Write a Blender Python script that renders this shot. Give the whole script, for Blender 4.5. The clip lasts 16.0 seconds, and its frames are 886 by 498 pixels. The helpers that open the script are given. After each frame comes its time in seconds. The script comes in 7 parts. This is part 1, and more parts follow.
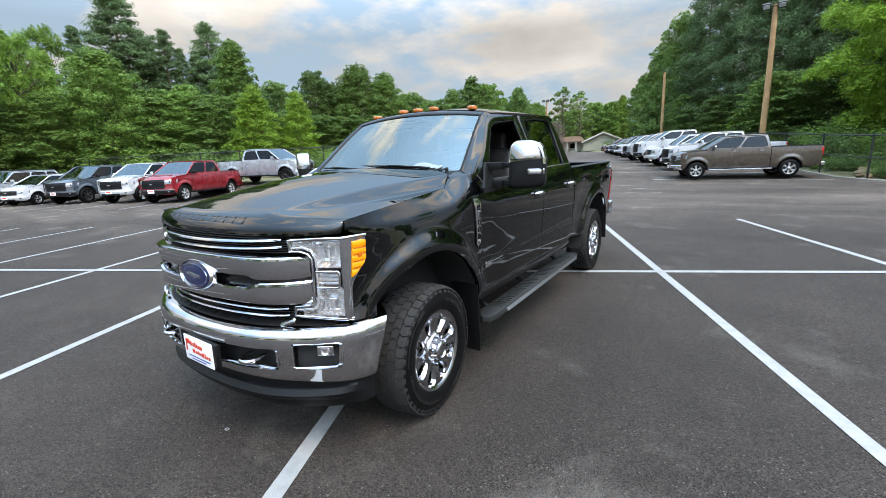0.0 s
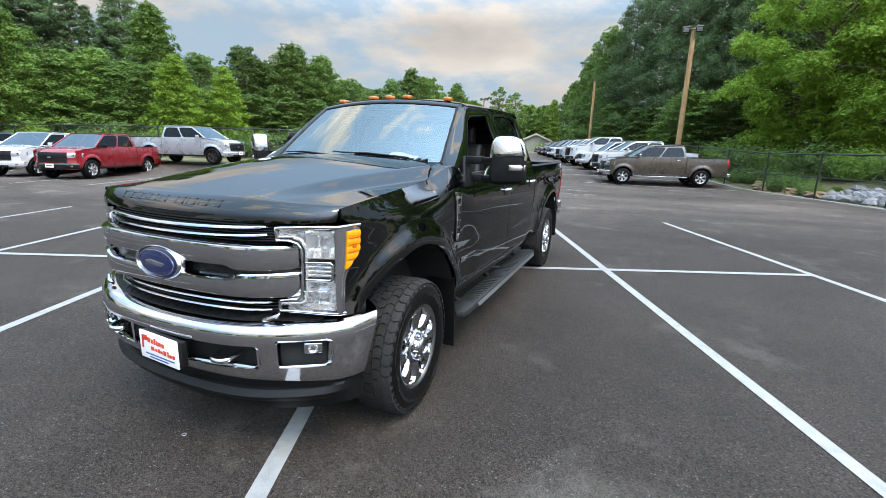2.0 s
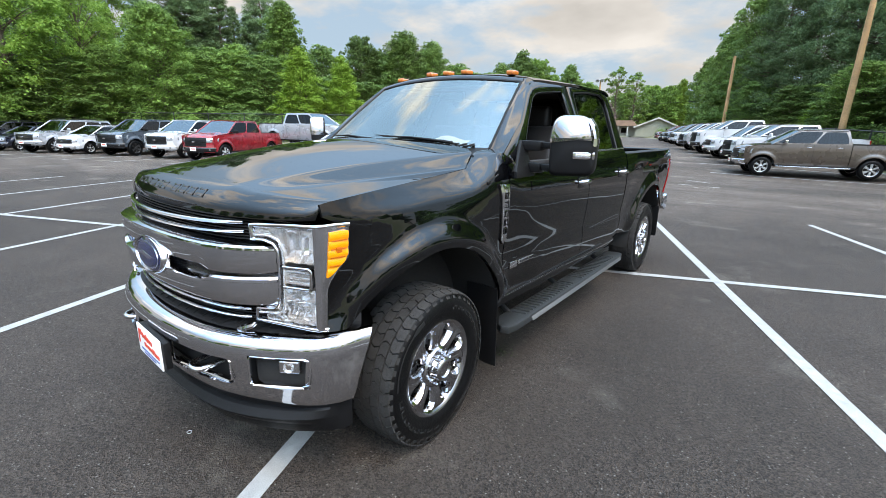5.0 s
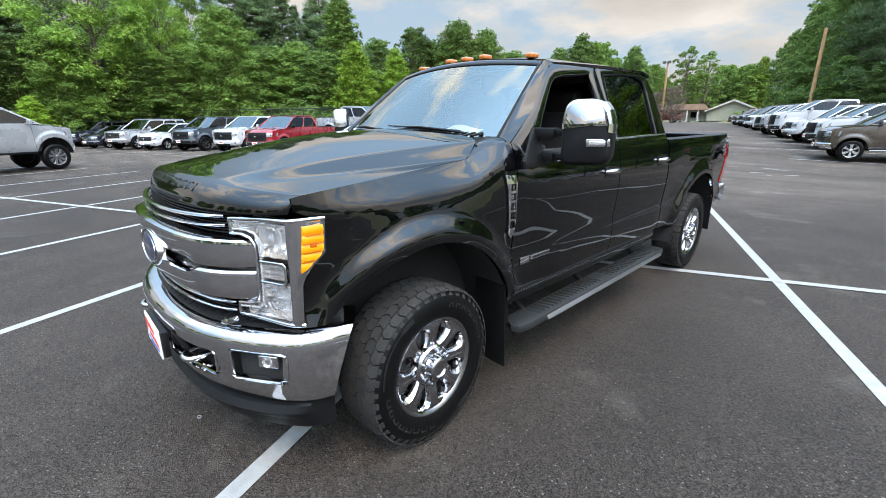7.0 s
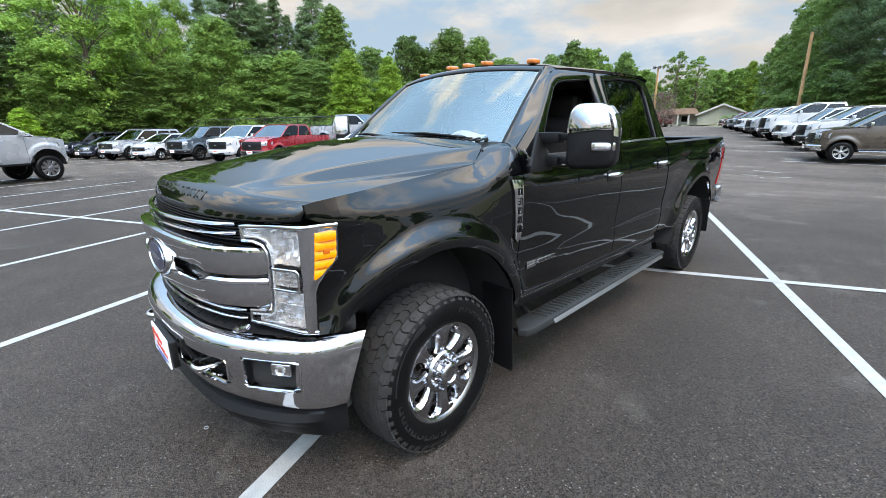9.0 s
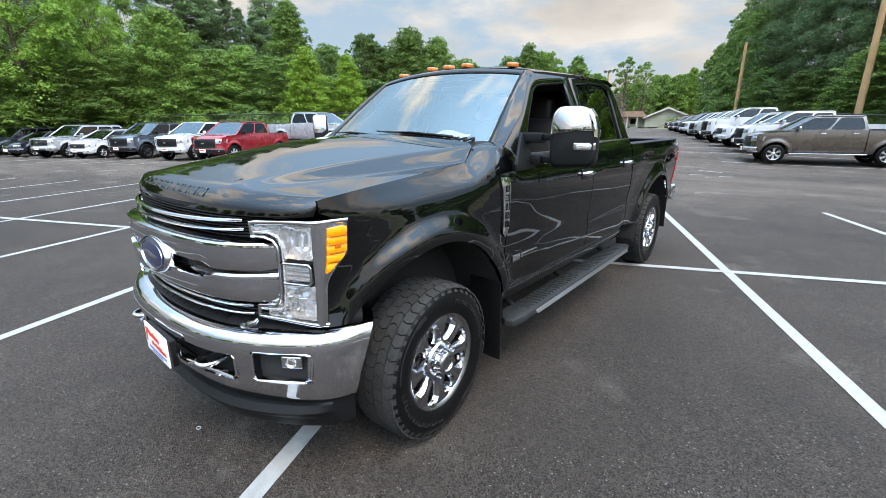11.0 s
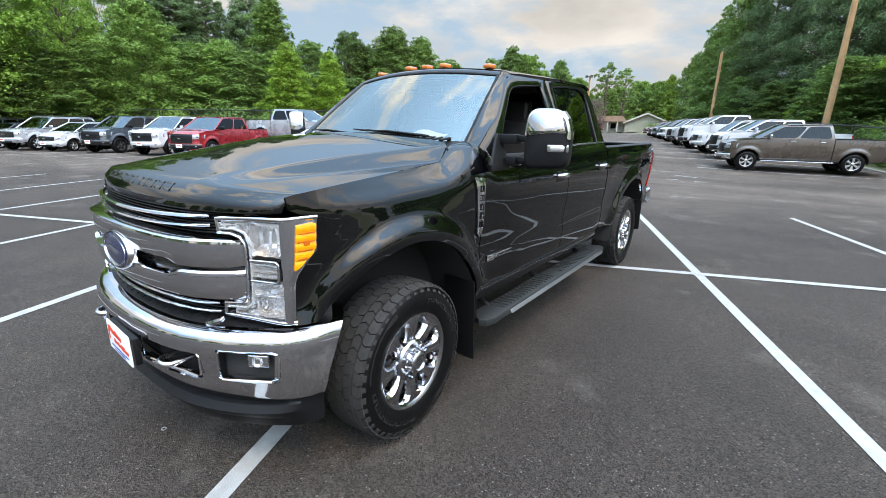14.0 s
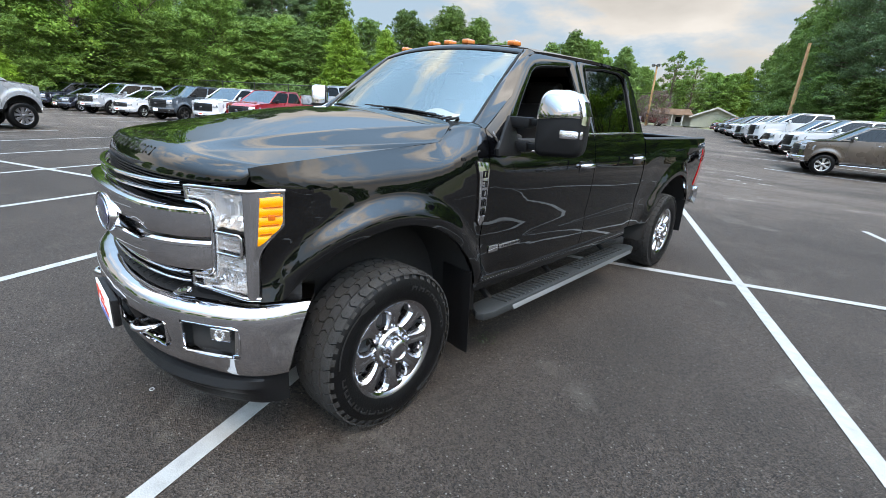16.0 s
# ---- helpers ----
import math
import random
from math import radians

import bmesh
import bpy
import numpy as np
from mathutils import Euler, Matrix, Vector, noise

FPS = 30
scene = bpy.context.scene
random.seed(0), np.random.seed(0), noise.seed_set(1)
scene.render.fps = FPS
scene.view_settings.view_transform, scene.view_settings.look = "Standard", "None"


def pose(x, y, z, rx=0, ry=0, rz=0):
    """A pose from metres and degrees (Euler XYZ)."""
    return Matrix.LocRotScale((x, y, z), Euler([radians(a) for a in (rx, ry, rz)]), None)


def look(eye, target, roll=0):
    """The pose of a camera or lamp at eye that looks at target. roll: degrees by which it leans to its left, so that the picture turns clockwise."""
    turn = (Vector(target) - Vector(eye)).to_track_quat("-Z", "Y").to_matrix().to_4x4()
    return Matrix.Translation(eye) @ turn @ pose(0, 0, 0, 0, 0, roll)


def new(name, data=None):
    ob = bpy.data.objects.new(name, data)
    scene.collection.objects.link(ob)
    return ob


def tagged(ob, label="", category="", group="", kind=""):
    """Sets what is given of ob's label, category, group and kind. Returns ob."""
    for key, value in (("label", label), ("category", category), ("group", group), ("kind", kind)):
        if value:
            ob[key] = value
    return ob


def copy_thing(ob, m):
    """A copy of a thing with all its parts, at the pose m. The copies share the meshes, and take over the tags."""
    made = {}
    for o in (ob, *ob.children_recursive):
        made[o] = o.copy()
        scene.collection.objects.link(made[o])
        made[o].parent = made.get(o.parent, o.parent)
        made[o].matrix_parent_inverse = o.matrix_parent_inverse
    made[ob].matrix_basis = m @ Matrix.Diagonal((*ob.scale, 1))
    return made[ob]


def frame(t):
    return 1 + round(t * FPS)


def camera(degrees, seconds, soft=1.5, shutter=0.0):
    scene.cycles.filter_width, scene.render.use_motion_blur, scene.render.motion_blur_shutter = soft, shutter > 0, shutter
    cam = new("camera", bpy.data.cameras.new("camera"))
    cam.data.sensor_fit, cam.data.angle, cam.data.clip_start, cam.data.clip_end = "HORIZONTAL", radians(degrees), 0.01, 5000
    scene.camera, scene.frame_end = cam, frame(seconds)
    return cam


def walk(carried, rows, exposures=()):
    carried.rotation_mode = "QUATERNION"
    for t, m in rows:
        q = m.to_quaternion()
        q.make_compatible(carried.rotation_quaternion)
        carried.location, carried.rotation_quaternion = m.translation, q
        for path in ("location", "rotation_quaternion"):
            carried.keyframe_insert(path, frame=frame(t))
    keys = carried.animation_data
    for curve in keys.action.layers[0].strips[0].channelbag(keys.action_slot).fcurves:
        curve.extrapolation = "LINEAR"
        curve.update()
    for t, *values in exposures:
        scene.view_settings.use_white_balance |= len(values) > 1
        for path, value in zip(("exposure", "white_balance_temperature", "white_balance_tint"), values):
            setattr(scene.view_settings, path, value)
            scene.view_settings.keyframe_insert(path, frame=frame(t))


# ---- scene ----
cam = camera(91.1, 16.0, soft=0.8)
PATH = [
    (0, (2.557, -2.184, 1.692), (1.472, -0.558, 1.271), -2.5),
    (0.5, (2.445, -2.217, 1.686), (1.423, -0.551, 1.26), -0.9),
    (1, (2.31, -2.268, 1.689), (1.406, -0.536, 1.258), 0.9),
    (1.5, (2.245, -2.303, 1.687), (1.421, -0.533, 1.251), 1.5),
    (2, (2.224, -2.289, 1.683), (1.413, -0.518, 1.228), 1.3),
    (2.5, (2.264, -2.189, 1.681), (1.411, -0.44, 1.221), 0.5),
    (3, (2.337, -2.011, 1.688), (1.328, -0.345, 1.237), -0.5),
    (5.5, (2.332, -1.542, 1.67), (1.065, -0.094, 1.126), 1.1),
    (6, (2.423, -1.424, 1.669), (1.065, -0.067, 1.108), 0.6),
    (6.5, (2.47, -1.362, 1.665), (1.085, -0.04, 1.088), 0.2),
    (7, (2.491, -1.354, 1.667), (1.111, -0.022, 1.1), -0.3),
    (7.5, (2.493, -1.352, 1.668), (1.103, -0.026, 1.109), -0.8),
    (8, (2.49, -1.345, 1.667), (1.098, -0.021, 1.112), -1.3),
    (8.5, (2.47, -1.361, 1.661), (1.083, -0.027, 1.115), -1.2),
    (11, (2.373, -1.611, 1.664), (1.14, -0.132, 1.121), -0.3),
    (11.5, (2.392, -1.613, 1.666), (1.188, -0.113, 1.121), -0.2),
    (12, (2.397, -1.62, 1.663), (1.2, -0.113, 1.12), 0.0),
    (12.5, (2.393, -1.621, 1.662), (1.189, -0.118, 1.119), 0.4),
    (13, (2.388, -1.625, 1.661), (1.188, -0.122, 1.112), 0.8),
    (13.5, (2.394, -1.626, 1.663), (1.21, -0.109, 1.12), 1.0),
    (14, (2.413, -1.583, 1.658), (1.244, -0.053, 1.118), 1.0),
    (14.5, (2.479, -1.457, 1.658), (1.219, 0.0, 1.122), 0.6),
    (15, (2.53, -1.35, 1.651), (1.17, 0.015, 1.114), 0.9),
    (15.5, (2.539, -1.305, 1.642), (1.187, 0.049, 1.061), 2.3),
    (16, (2.541, -1.293, 1.64), (1.234, 0.09, 1.026), 3.8),
]
walk(cam, [(t, look(eye, target, roll)) for t, eye, target, roll in PATH], [(0, 0.86, 8080, 15), (3, 0.90, 8080, 15), (5.5, 1.02, 8080, 15), (16, 1.02, 8080, 15)])

# ---- world and light: broken cloud, soft light ----
world = bpy.data.worlds.new("sky")
scene.world = world
world.use_nodes = True
wn, wl = world.node_tree.nodes, world.node_tree.links
wn.clear()
w_out = wn.new("ShaderNodeOutputWorld")
w_bg = wn.new("ShaderNodeBackground")
w_sky = wn.new("ShaderNodeTexSky")
w_sky.sky_type = "NISHITA"
w_sky.sun_disc = False
SUN_EL, SUN_AZ = radians(56), radians(118)
w_sky.sun_elevation, w_sky.sun_rotation = SUN_EL, SUN_AZ
w_sky.air_density, w_sky.dust_density = 1.0, 2.0
w_tc = wn.new("ShaderNodeTexCoord")
w_map = wn.new("ShaderNodeMapping")
w_map.inputs["Scale"].default_value = (1.0, 1.0, 2.6)
w_map.inputs["Location"].default_value = (0.35, 0.2, 0.0)
wl.new(w_tc.outputs["Generated"], w_map.inputs[0])
w_n1 = wn.new("ShaderNodeTexNoise"); w_n1.inputs["Scale"].default_value = 2.9; w_n1.inputs["Detail"].default_value = 8; w_n1.inputs["Roughness"].default_value = 0.56
w_n2 = wn.new("ShaderNodeTexNoise"); w_n2.inputs["Scale"].default_value = 3.4; w_n2.inputs["Detail"].default_value = 6
wl.new(w_map.outputs[0], w_n1.inputs["Vector"]); wl.new(w_map.outputs[0], w_n2.inputs["Vector"])
w_mask = wn.new("ShaderNodeMapRange"); w_mask.inputs[1].default_value = 0.470; w_mask.inputs[2].default_value = 0.585
# seen flat-on near the horizon, the heaps close up
w_sep0 = wn.new("ShaderNodeSeparateXYZ")
wl.new(w_tc.outputs["Generated"], w_sep0.inputs[0])
w_low = wn.new("ShaderNodeMapRange"); w_low.inputs[1].default_value = 0.02; w_low.inputs[2].default_value = 0.40
w_low.inputs[3].default_value = 0.060; w_low.inputs[4].default_value = -0.040
wl.new(w_sep0.outputs["Z"], w_low.inputs[0])
w_cov = wn.new("ShaderNodeMath"); w_cov.operation = "ADD"
wl.new(w_n1.outputs["Fac"], w_cov.inputs[0]); wl.new(w_low.outputs[0], w_cov.inputs[1])
wl.new(w_cov.outputs[0], w_mask.inputs[0])
w_cc = wn.new("ShaderNodeMapRange"); w_cc.inputs[1].default_value = 0.35; w_cc.inputs[2].default_value = 0.7
w_cc.inputs[3].default_value = 0.78; w_cc.inputs[4].default_value = 1.24
wl.new(w_n2.outputs["Fac"], w_cc.inputs[0])
w_cl = wn.new("ShaderNodeMix"); w_cl.data_type = "RGBA"; w_cl.blend_type = "MULTIPLY"; w_cl.inputs[0].default_value = 1.0
w_cl.inputs[6].default_value = (4.65, 5.10, 5.55, 1)
wl.new(w_cc.outputs[0], w_cl.inputs[7])
w_pale = wn.new("ShaderNodeMix"); w_pale.data_type = "RGBA"; w_pale.inputs[0].default_value = 0.85
w_pale.inputs[7].default_value = (2.75, 4.35, 6.3, 1)
wl.new(w_sky.outputs[0], w_pale.inputs[6])
w_mix = wn.new("ShaderNodeMix"); w_mix.data_type = "RGBA"
wl.new(w_mask.outputs[0], w_mix.inputs[0])
# the cloud is brighter towards the veiled sun
w_dot = wn.new("ShaderNodeVectorMath"); w_dot.operation = "DOT_PRODUCT"
w_dot.inputs[1].default_value = (math.sin(SUN_AZ) * math.cos(SUN_EL), math.cos(SUN_AZ) * math.cos(SUN_EL), math.sin(SUN_EL))
wl.new(w_tc.outputs["Generated"], w_dot.inputs[0])
w_max = wn.new("ShaderNodeMath"); w_max.operation = "MAXIMUM"; w_max.inputs[1].default_value = 0.0
wl.new(w_dot.outputs["Value"], w_max.inputs[0])
w_pow = wn.new("ShaderNodeMath"); w_pow.operation = "POWER"; w_pow.inputs[1].default_value = 2.2
wl.new(w_max.outputs[0], w_pow.inputs[0])
w_gain = wn.new("ShaderNodeMath"); w_gain.operation = "MULTIPLY_ADD"; w_gain.inputs[1].default_value = 2.1; w_gain.inputs[2].default_value = 0.93
wl.new(w_pow.outputs[0], w_gain.inputs[0])
w_glow = wn.new("ShaderNodeMix"); w_glow.data_type = "RGBA"; w_glow.blend_type = "MULTIPLY"; w_glow.inputs[0].default_value = 1.0
wl.new(w_mix.outputs[2], w_glow.inputs[6]); wl.new(w_gain.outputs[0], w_glow.inputs[7])
# and thicker light overhead than at the horizon
w_sep = wn.new("ShaderNodeSeparateXYZ")
wl.new(w_tc.outputs["Generated"], w_sep.inputs[0])
w_zen = wn.new("ShaderNodeMapRange"); w_zen.inputs[1].default_value = 0.24; w_zen.inputs[2].default_value = 0.52
w_zen.inputs[3].default_value = 1.0; w_zen.inputs[4].default_value = 3.6
wl.new(w_sep.outputs["Z"], w_zen.inputs[0])
w_up = wn.new("ShaderNodeMix"); w_up.data_type = "RGBA"; w_up.blend_type = "MULTIPLY"; w_up.inputs[0].default_value = 1.0
wl.new(w_cl.outputs[2], w_up.inputs[6]); wl.new(w_zen.outputs[0], w_up.inputs[7])
wl.new(w_up.outputs[2], w_mix.inputs[7])
# thin bright haze in the blue gaps overhead
w_haze = wn.new("ShaderNodeMapRange"); w_haze.inputs[1].default_value = 0.24; w_haze.inputs[2].default_value = 0.52
w_haze.inputs[3].default_value = 0.0; w_haze.inputs[4].default_value = 1.0
wl.new(w_sep.outputs["Z"], w_haze.inputs[0])
w_blue = wn.new("ShaderNodeMix"); w_blue.data_type = "RGBA"; w_blue.blend_type = "MULTIPLY"; w_blue.inputs[0].default_value = 1.0
wl.new(w_pale.outputs[2], w_blue.inputs[6])
w_tone = wn.new("ShaderNodeMix"); w_tone.data_type = "RGBA"
w_tone.inputs[6].default_value, w_tone.inputs[7].default_value = (1, 1, 1, 1), (2.52, 2.92, 3.28, 1)
wl.new(w_haze.outputs[0], w_tone.inputs[0])
wl.new(w_tone.outputs[2], w_blue.inputs[7])
wl.new(w_blue.outputs[2], w_mix.inputs[6])
wl.new(w_glow.outputs[2], w_bg.inputs[0])
w_bg.inputs[1].default_value = 0.08
wl.new(w_bg.outputs[0], w_out.inputs[0])

sun = new("sun", bpy.data.lights.new("sun", "SUN"))
sun.data.energy, sun.data.angle, sun.data.color = 1.05, radians(20), (1.0, 0.87, 0.69)
sun.rotation_euler = Vector((-math.sin(SUN_AZ) * math.cos(SUN_EL), -math.cos(SUN_AZ) * math.cos(SUN_EL), -math.sin(SUN_EL))).to_track_quat("-Z", "Y").to_euler()

# ---- materials ----
def mat(name, color, rough=0.5, metal=0.0, coat=0.0, var=0.0, vscale=5.0, bump=0.0, bscale=60.0, color2=None, spec=0.5, per_object=0.0, coords="Object", coat_ior=1.5):
    """A principled material with two scales of variation and fine relief."""
    m = bpy.data.materials.new(name)
    m.use_nodes = True
    n, l = m.node_tree.nodes, m.node_tree.links
    b = n["Principled BSDF"]
    b.inputs["Base Color"].default_value = (*color, 1)
    b.inputs["Roughness"].default_value = rough
    b.inputs["Metallic"].default_value = metal
    b.inputs["Coat Weight"].default_value = coat
    b.inputs["Coat Roughness"].default_value = 0.02
    b.inputs["Coat IOR"].default_value = coat_ior
    b.inputs["Specular IOR Level"].default_value = spec
    tc = n.new("ShaderNodeTexCoord")
    last = None
    if var > 0 or color2:
        big = n.new("ShaderNodeTexNoise"); big.inputs["Scale"].default_value = vscale; big.inputs["Detail"].default_value = 4
        small = n.new("ShaderNodeTexNoise"); small.inputs["Scale"].default_value = vscale * 14; small.inputs["Detail"].default_value = 2
        l.new(tc.outputs[coords], big.inputs["Vector"]); l.new(tc.outputs[coords], small.inputs["Vector"])
        add = n.new("ShaderNodeMath"); add.operation = "ADD"
        l.new(big.outputs["Fac"], add.inputs[0]); l.new(small.outputs["Fac"], add.inputs[1])
        rng = n.new("ShaderNodeMapRange"); rng.inputs[1].default_value = 0.7; rng.inputs[2].default_value = 1.3
        l.new(add.outputs[0], rng.inputs[0])
        mix = n.new("ShaderNodeMix"); mix.data_type = "RGBA"
        c2 = color2 or tuple(min(1, c * (1 + var)) for c in color)
        c1 = color if color2 else tuple(c * (1 - var) for c in color)
        mix.inputs[6].default_value, mix.inputs[7].default_value = (*c1, 1), (*c2, 1)
        l.new(rng.outputs[0], mix.inputs[0])
        last = mix.outputs[2]
        l.new(last, b.inputs["Base Color"])
        r2 = n.new("ShaderNodeMapRange"); r2.inputs[3].default_value = max(0, rough - 0.08); r2.inputs[4].default_value = min(1, rough + 0.08)
        l.new(big.outputs["Fac"], r2.inputs[0])
        l.new(r2.outputs[0], b.inputs["Roughness"])
    if per_object > 0:
        oi = n.new("ShaderNodeObjectInfo")
        mr = n.new("ShaderNodeMapRange"); mr.inputs[3].default_value = 1 - per_object; mr.inputs[4].default_value = 1 + per_object
        l.new(oi.outputs["Random"], mr.inputs[0])
        mu = n.new("ShaderNodeMix"); mu.data_type = "RGBA"; mu.blend_type = "MULTIPLY"; mu.inputs[0].default_value = 1
        if last:
            l.new(last, mu.inputs[6])
        else:
            mu.inputs[6].default_value = (*color, 1)
        l.new(mr.outputs[0], mu.inputs[7])
        l.new(mu.outputs[2], b.inputs["Base Color"])
    if bump > 0:
        bn = n.new("ShaderNodeTexNoise"); bn.inputs["Scale"].default_value = bscale; bn.inputs["Detail"].default_value = 4
        l.new(tc.outputs[coords], bn.inputs["Vector"])
        bp = n.new("ShaderNodeBump"); bp.inputs["Strength"].default_value = bump; bp.inputs["Distance"].default_value = 0.01
        l.new(bn.outputs["Fac"], bp.inputs["Height"])
        l.new(bp.outputs["Normal"], b.inputs["Normal"])
    return m


def glass_mat(name, tint, rough=0.0, ior=1.5, gloss=(1, 1, 1)):
    m = bpy.data.materials.new(name)
    m.use_nodes = True
    n, l = m.node_tree.nodes, m.node_tree.links
    n.clear()
    out = n.new("ShaderNodeOutputMaterial")
    tr = n.new("ShaderNodeBsdfTransparent"); tr.inputs[0].default_value = (*tint, 1)
    gl = n.new("ShaderNodeBsdfGlossy"); gl.inputs["Roughness"].default_value = rough; gl.inputs[0].default_value = (*gloss, 1)
    fr = n.new("ShaderNodeFresnel"); fr.inputs[0].default_value = ior
    mx = n.new("ShaderNodeMixShader")
    l.new(fr.outputs[0], mx.inputs[0]); l.new(tr.outputs[0], mx.inputs[1]); l.new(gl.outputs[0], mx.inputs[2])
    l.new(mx.outputs[0], out.inputs[0])
    return m


def asphalt_mat():
    m = bpy.data.materials.new("asphalt")
    m.use_nodes = True
    n, l = m.node_tree.nodes, m.node_tree.links
    b = n["Principled BSDF"]
    b.inputs["Roughness"].default_value = 0.80
    b.inputs["Specular IOR Level"].default_value = 0.26
    tc = n.new("ShaderNodeTexCoord")
    big = n.new("ShaderNodeTexNoise"); big.inputs["Scale"].default_value = 0.22; big.inputs["Detail"].default_value = 6; big.inputs["Distortion"].default_value = 0.6
    mid = n.new("ShaderNodeTexNoise"); mid.inputs["Scale"].default_value = 1.6; mid.inputs["Detail"].default_value = 5
    dust = n.new("ShaderNodeTexNoise"); dust.inputs["Scale"].default_value = 0.7; dust.inputs["Detail"].default_value = 9; dust.inputs["Roughness"].default_value = 0.7
    vor = n.new("ShaderNodeTexVoronoi"); vor.inputs["Scale"].default_value = 125
    vor2 = n.new("ShaderNodeTexVoronoi"); vor2.inputs["Scale"].default_value = 260
    for t in (big, mid, dust, vor, vor2):
        l.new(tc.outputs["Object"], t.inputs["Vector"])
    # stones: each cell its own grey
    bw = n.new("ShaderNodeSeparateColor"); l.new(vor.outputs["Color"], bw.inputs[0])
    st = n.new("ShaderNodeMapRange"); st.inputs[1].default_value = 0.0; st.inputs[2].default_value = 1.0; st.inputs[3].default_value = 0.30; st.inputs[4].default_value = 1.9
    l.new(bw.outputs[0], st.inputs[0])
    base = n.new("ShaderNodeMix"); base.data_type = "RGBA"
    base.inputs[6].default_value = (0.0238, 0.0189, 0.0157, 1); base.inputs[7].default_value = (0.0388, 0.0308, 0.0256, 1)
    mr = n.new("ShaderNodeMapRange"); mr.inputs[1].default_value = 0.3; mr.inputs[2].default_value = 0.7
    l.new(big.outputs["Fac"], mr.inputs[0]); l.new(mr.outputs[0], base.inputs[0])
    mm = n.new("ShaderNodeMapRange"); mm.inputs[1].default_value = 0.3; mm.inputs[2].default_value = 0.7; mm.inputs[3].default_value = 0.85; mm.inputs[4].default_value = 1.15
    l.new(mid.outputs["Fac"], mm.inputs[0])
    mul = n.new("ShaderNodeMath"); mul.operation = "MULTIPLY"; l.new(mm.outputs[0], mul.inputs[0]); l.new(st.outputs[0], mul.inputs[1])
    m2 = n.new("ShaderNodeMix"); m2.data_type = "RGBA"; m2.blend_type = "MULTIPLY"; m2.inputs[0].default_value = 1
    l.new(base.outputs[2], m2.inputs[6]); l.new(mul.outputs[0], m2.inputs[7])
    # scattered pale chips among the stones
    v3 = n.new("ShaderNodeTexVoronoi"); v3.inputs["Scale"].default_value = 62
    l.new(tc.outputs["Object"], v3.inputs["Vector"])
    s3 = n.new("ShaderNodeSeparateColor"); l.new(v3.outputs["Color"], s3.inputs[0])
    c3 = n.new("ShaderNodeMapRange"); c3.inputs[1].default_value = 0.88; c3.inputs[2].default_value = 0.94
    l.new(s3.outputs[1], c3.inputs[0])
    d3 = n.new("ShaderNodeMapRange"); d3.inputs[1].default_value = 0.36; d3.inputs[2].default_value = 0.22
    l.new(v3.outputs["Distance"], d3.inputs[0])
    f3 = n.new("ShaderNodeMath"); f3.operation = "MULTIPLY"; l.new(c3.outputs[0], f3.inputs[0]); l.new(d3.outputs[0], f3.inputs[1])
    h3 = n.new("ShaderNodeMath"); h3.operation = "MULTIPLY"; h3.inputs[1].default_value = 0.55; l.new(f3.outputs[0], h3.inputs[0])
    chip = n.new("ShaderNodeMix"); chip.data_type = "RGBA"; chip.inputs[7].default_value = (0.20, 0.19, 0.175, 1)
    l.new(h3.outputs[0], chip.inputs[0]); l.new(m2.outputs[2], chip.inputs[6])
    dm = n.new("ShaderNodeMapRange"); dm.inputs[1].default_value = 0.56; dm.inputs[2].default_value = 0.76; dm.inputs[4].default_value = 0.42
    l.new(dust.outputs["Fac"], dm.inputs[0])
    m3 = n.new("ShaderNodeMix"); m3.data_type = "RGBA"; m3.inputs[7].default_value = (0.17, 0.155, 0.135, 1)
    l.new(dm.outputs[0], m3.inputs[0]); l.new(chip.outputs[2], m3.inputs[6])
    # the driving lane beyond the stalls is paler, up to twice, with an uneven edge
    lane = n.new("ShaderNodeVectorMath"); lane.operation = "DOT_PRODUCT"; lane.inputs[1].default_value = (-0.405, 0.914, 0)
    l.new(tc.outputs["Object"], lane.inputs[0])
    wob = n.new("ShaderNodeMath"); wob.operation = "MULTIPLY_ADD"; wob.inputs[1].default_value = 5.0; wob.inputs[2].default_value = -2.5
    l.new(dust.outputs["Fac"], wob.inputs[0])
    sm = n.new("ShaderNodeMath"); sm.operation = "ADD"; l.new(lane.outputs["Value"], sm.inputs[0]); l.new(wob.outputs[0], sm.inputs[1])
    lm = n.new("ShaderNodeMapRange"); lm.inputs[1].default_value = 5.5; lm.inputs[2].default_value = 11.0; lm.inputs[3].default_value = 1.0; lm.inputs[4].default_value = 2.0
    l.new(sm.outputs[0], lm.inputs[0])
    m4 = n.new("ShaderNodeMix"); m4.data_type = "RGBA"; m4.blend_type = "MULTIPLY"; m4.inputs[0].default_value = 1
    l.new(m3.outputs[2], m4.inputs[6]); l.new(lm.outputs[0], m4.inputs[7])
    st_map = n.new("ShaderNodeMapping"); st_map.inputs["Rotation"].default_value = (0, 0, radians(-24)); st_map.inputs["Scale"].default_value = (0.10, 0.55, 1)
    l.new(tc.outputs["Object"], st_map.inputs[0])
    silt = n.new("ShaderNodeTexNoise"); silt.inputs["Scale"].default_value = 1.0; silt.inputs["Detail"].default_value = 7; silt.inputs["Roughness"].default_value = 0.62; silt.inputs["Distortion"].default_value = 0.8
    l.new(st_map.outputs[0], silt.inputs["Vector"])
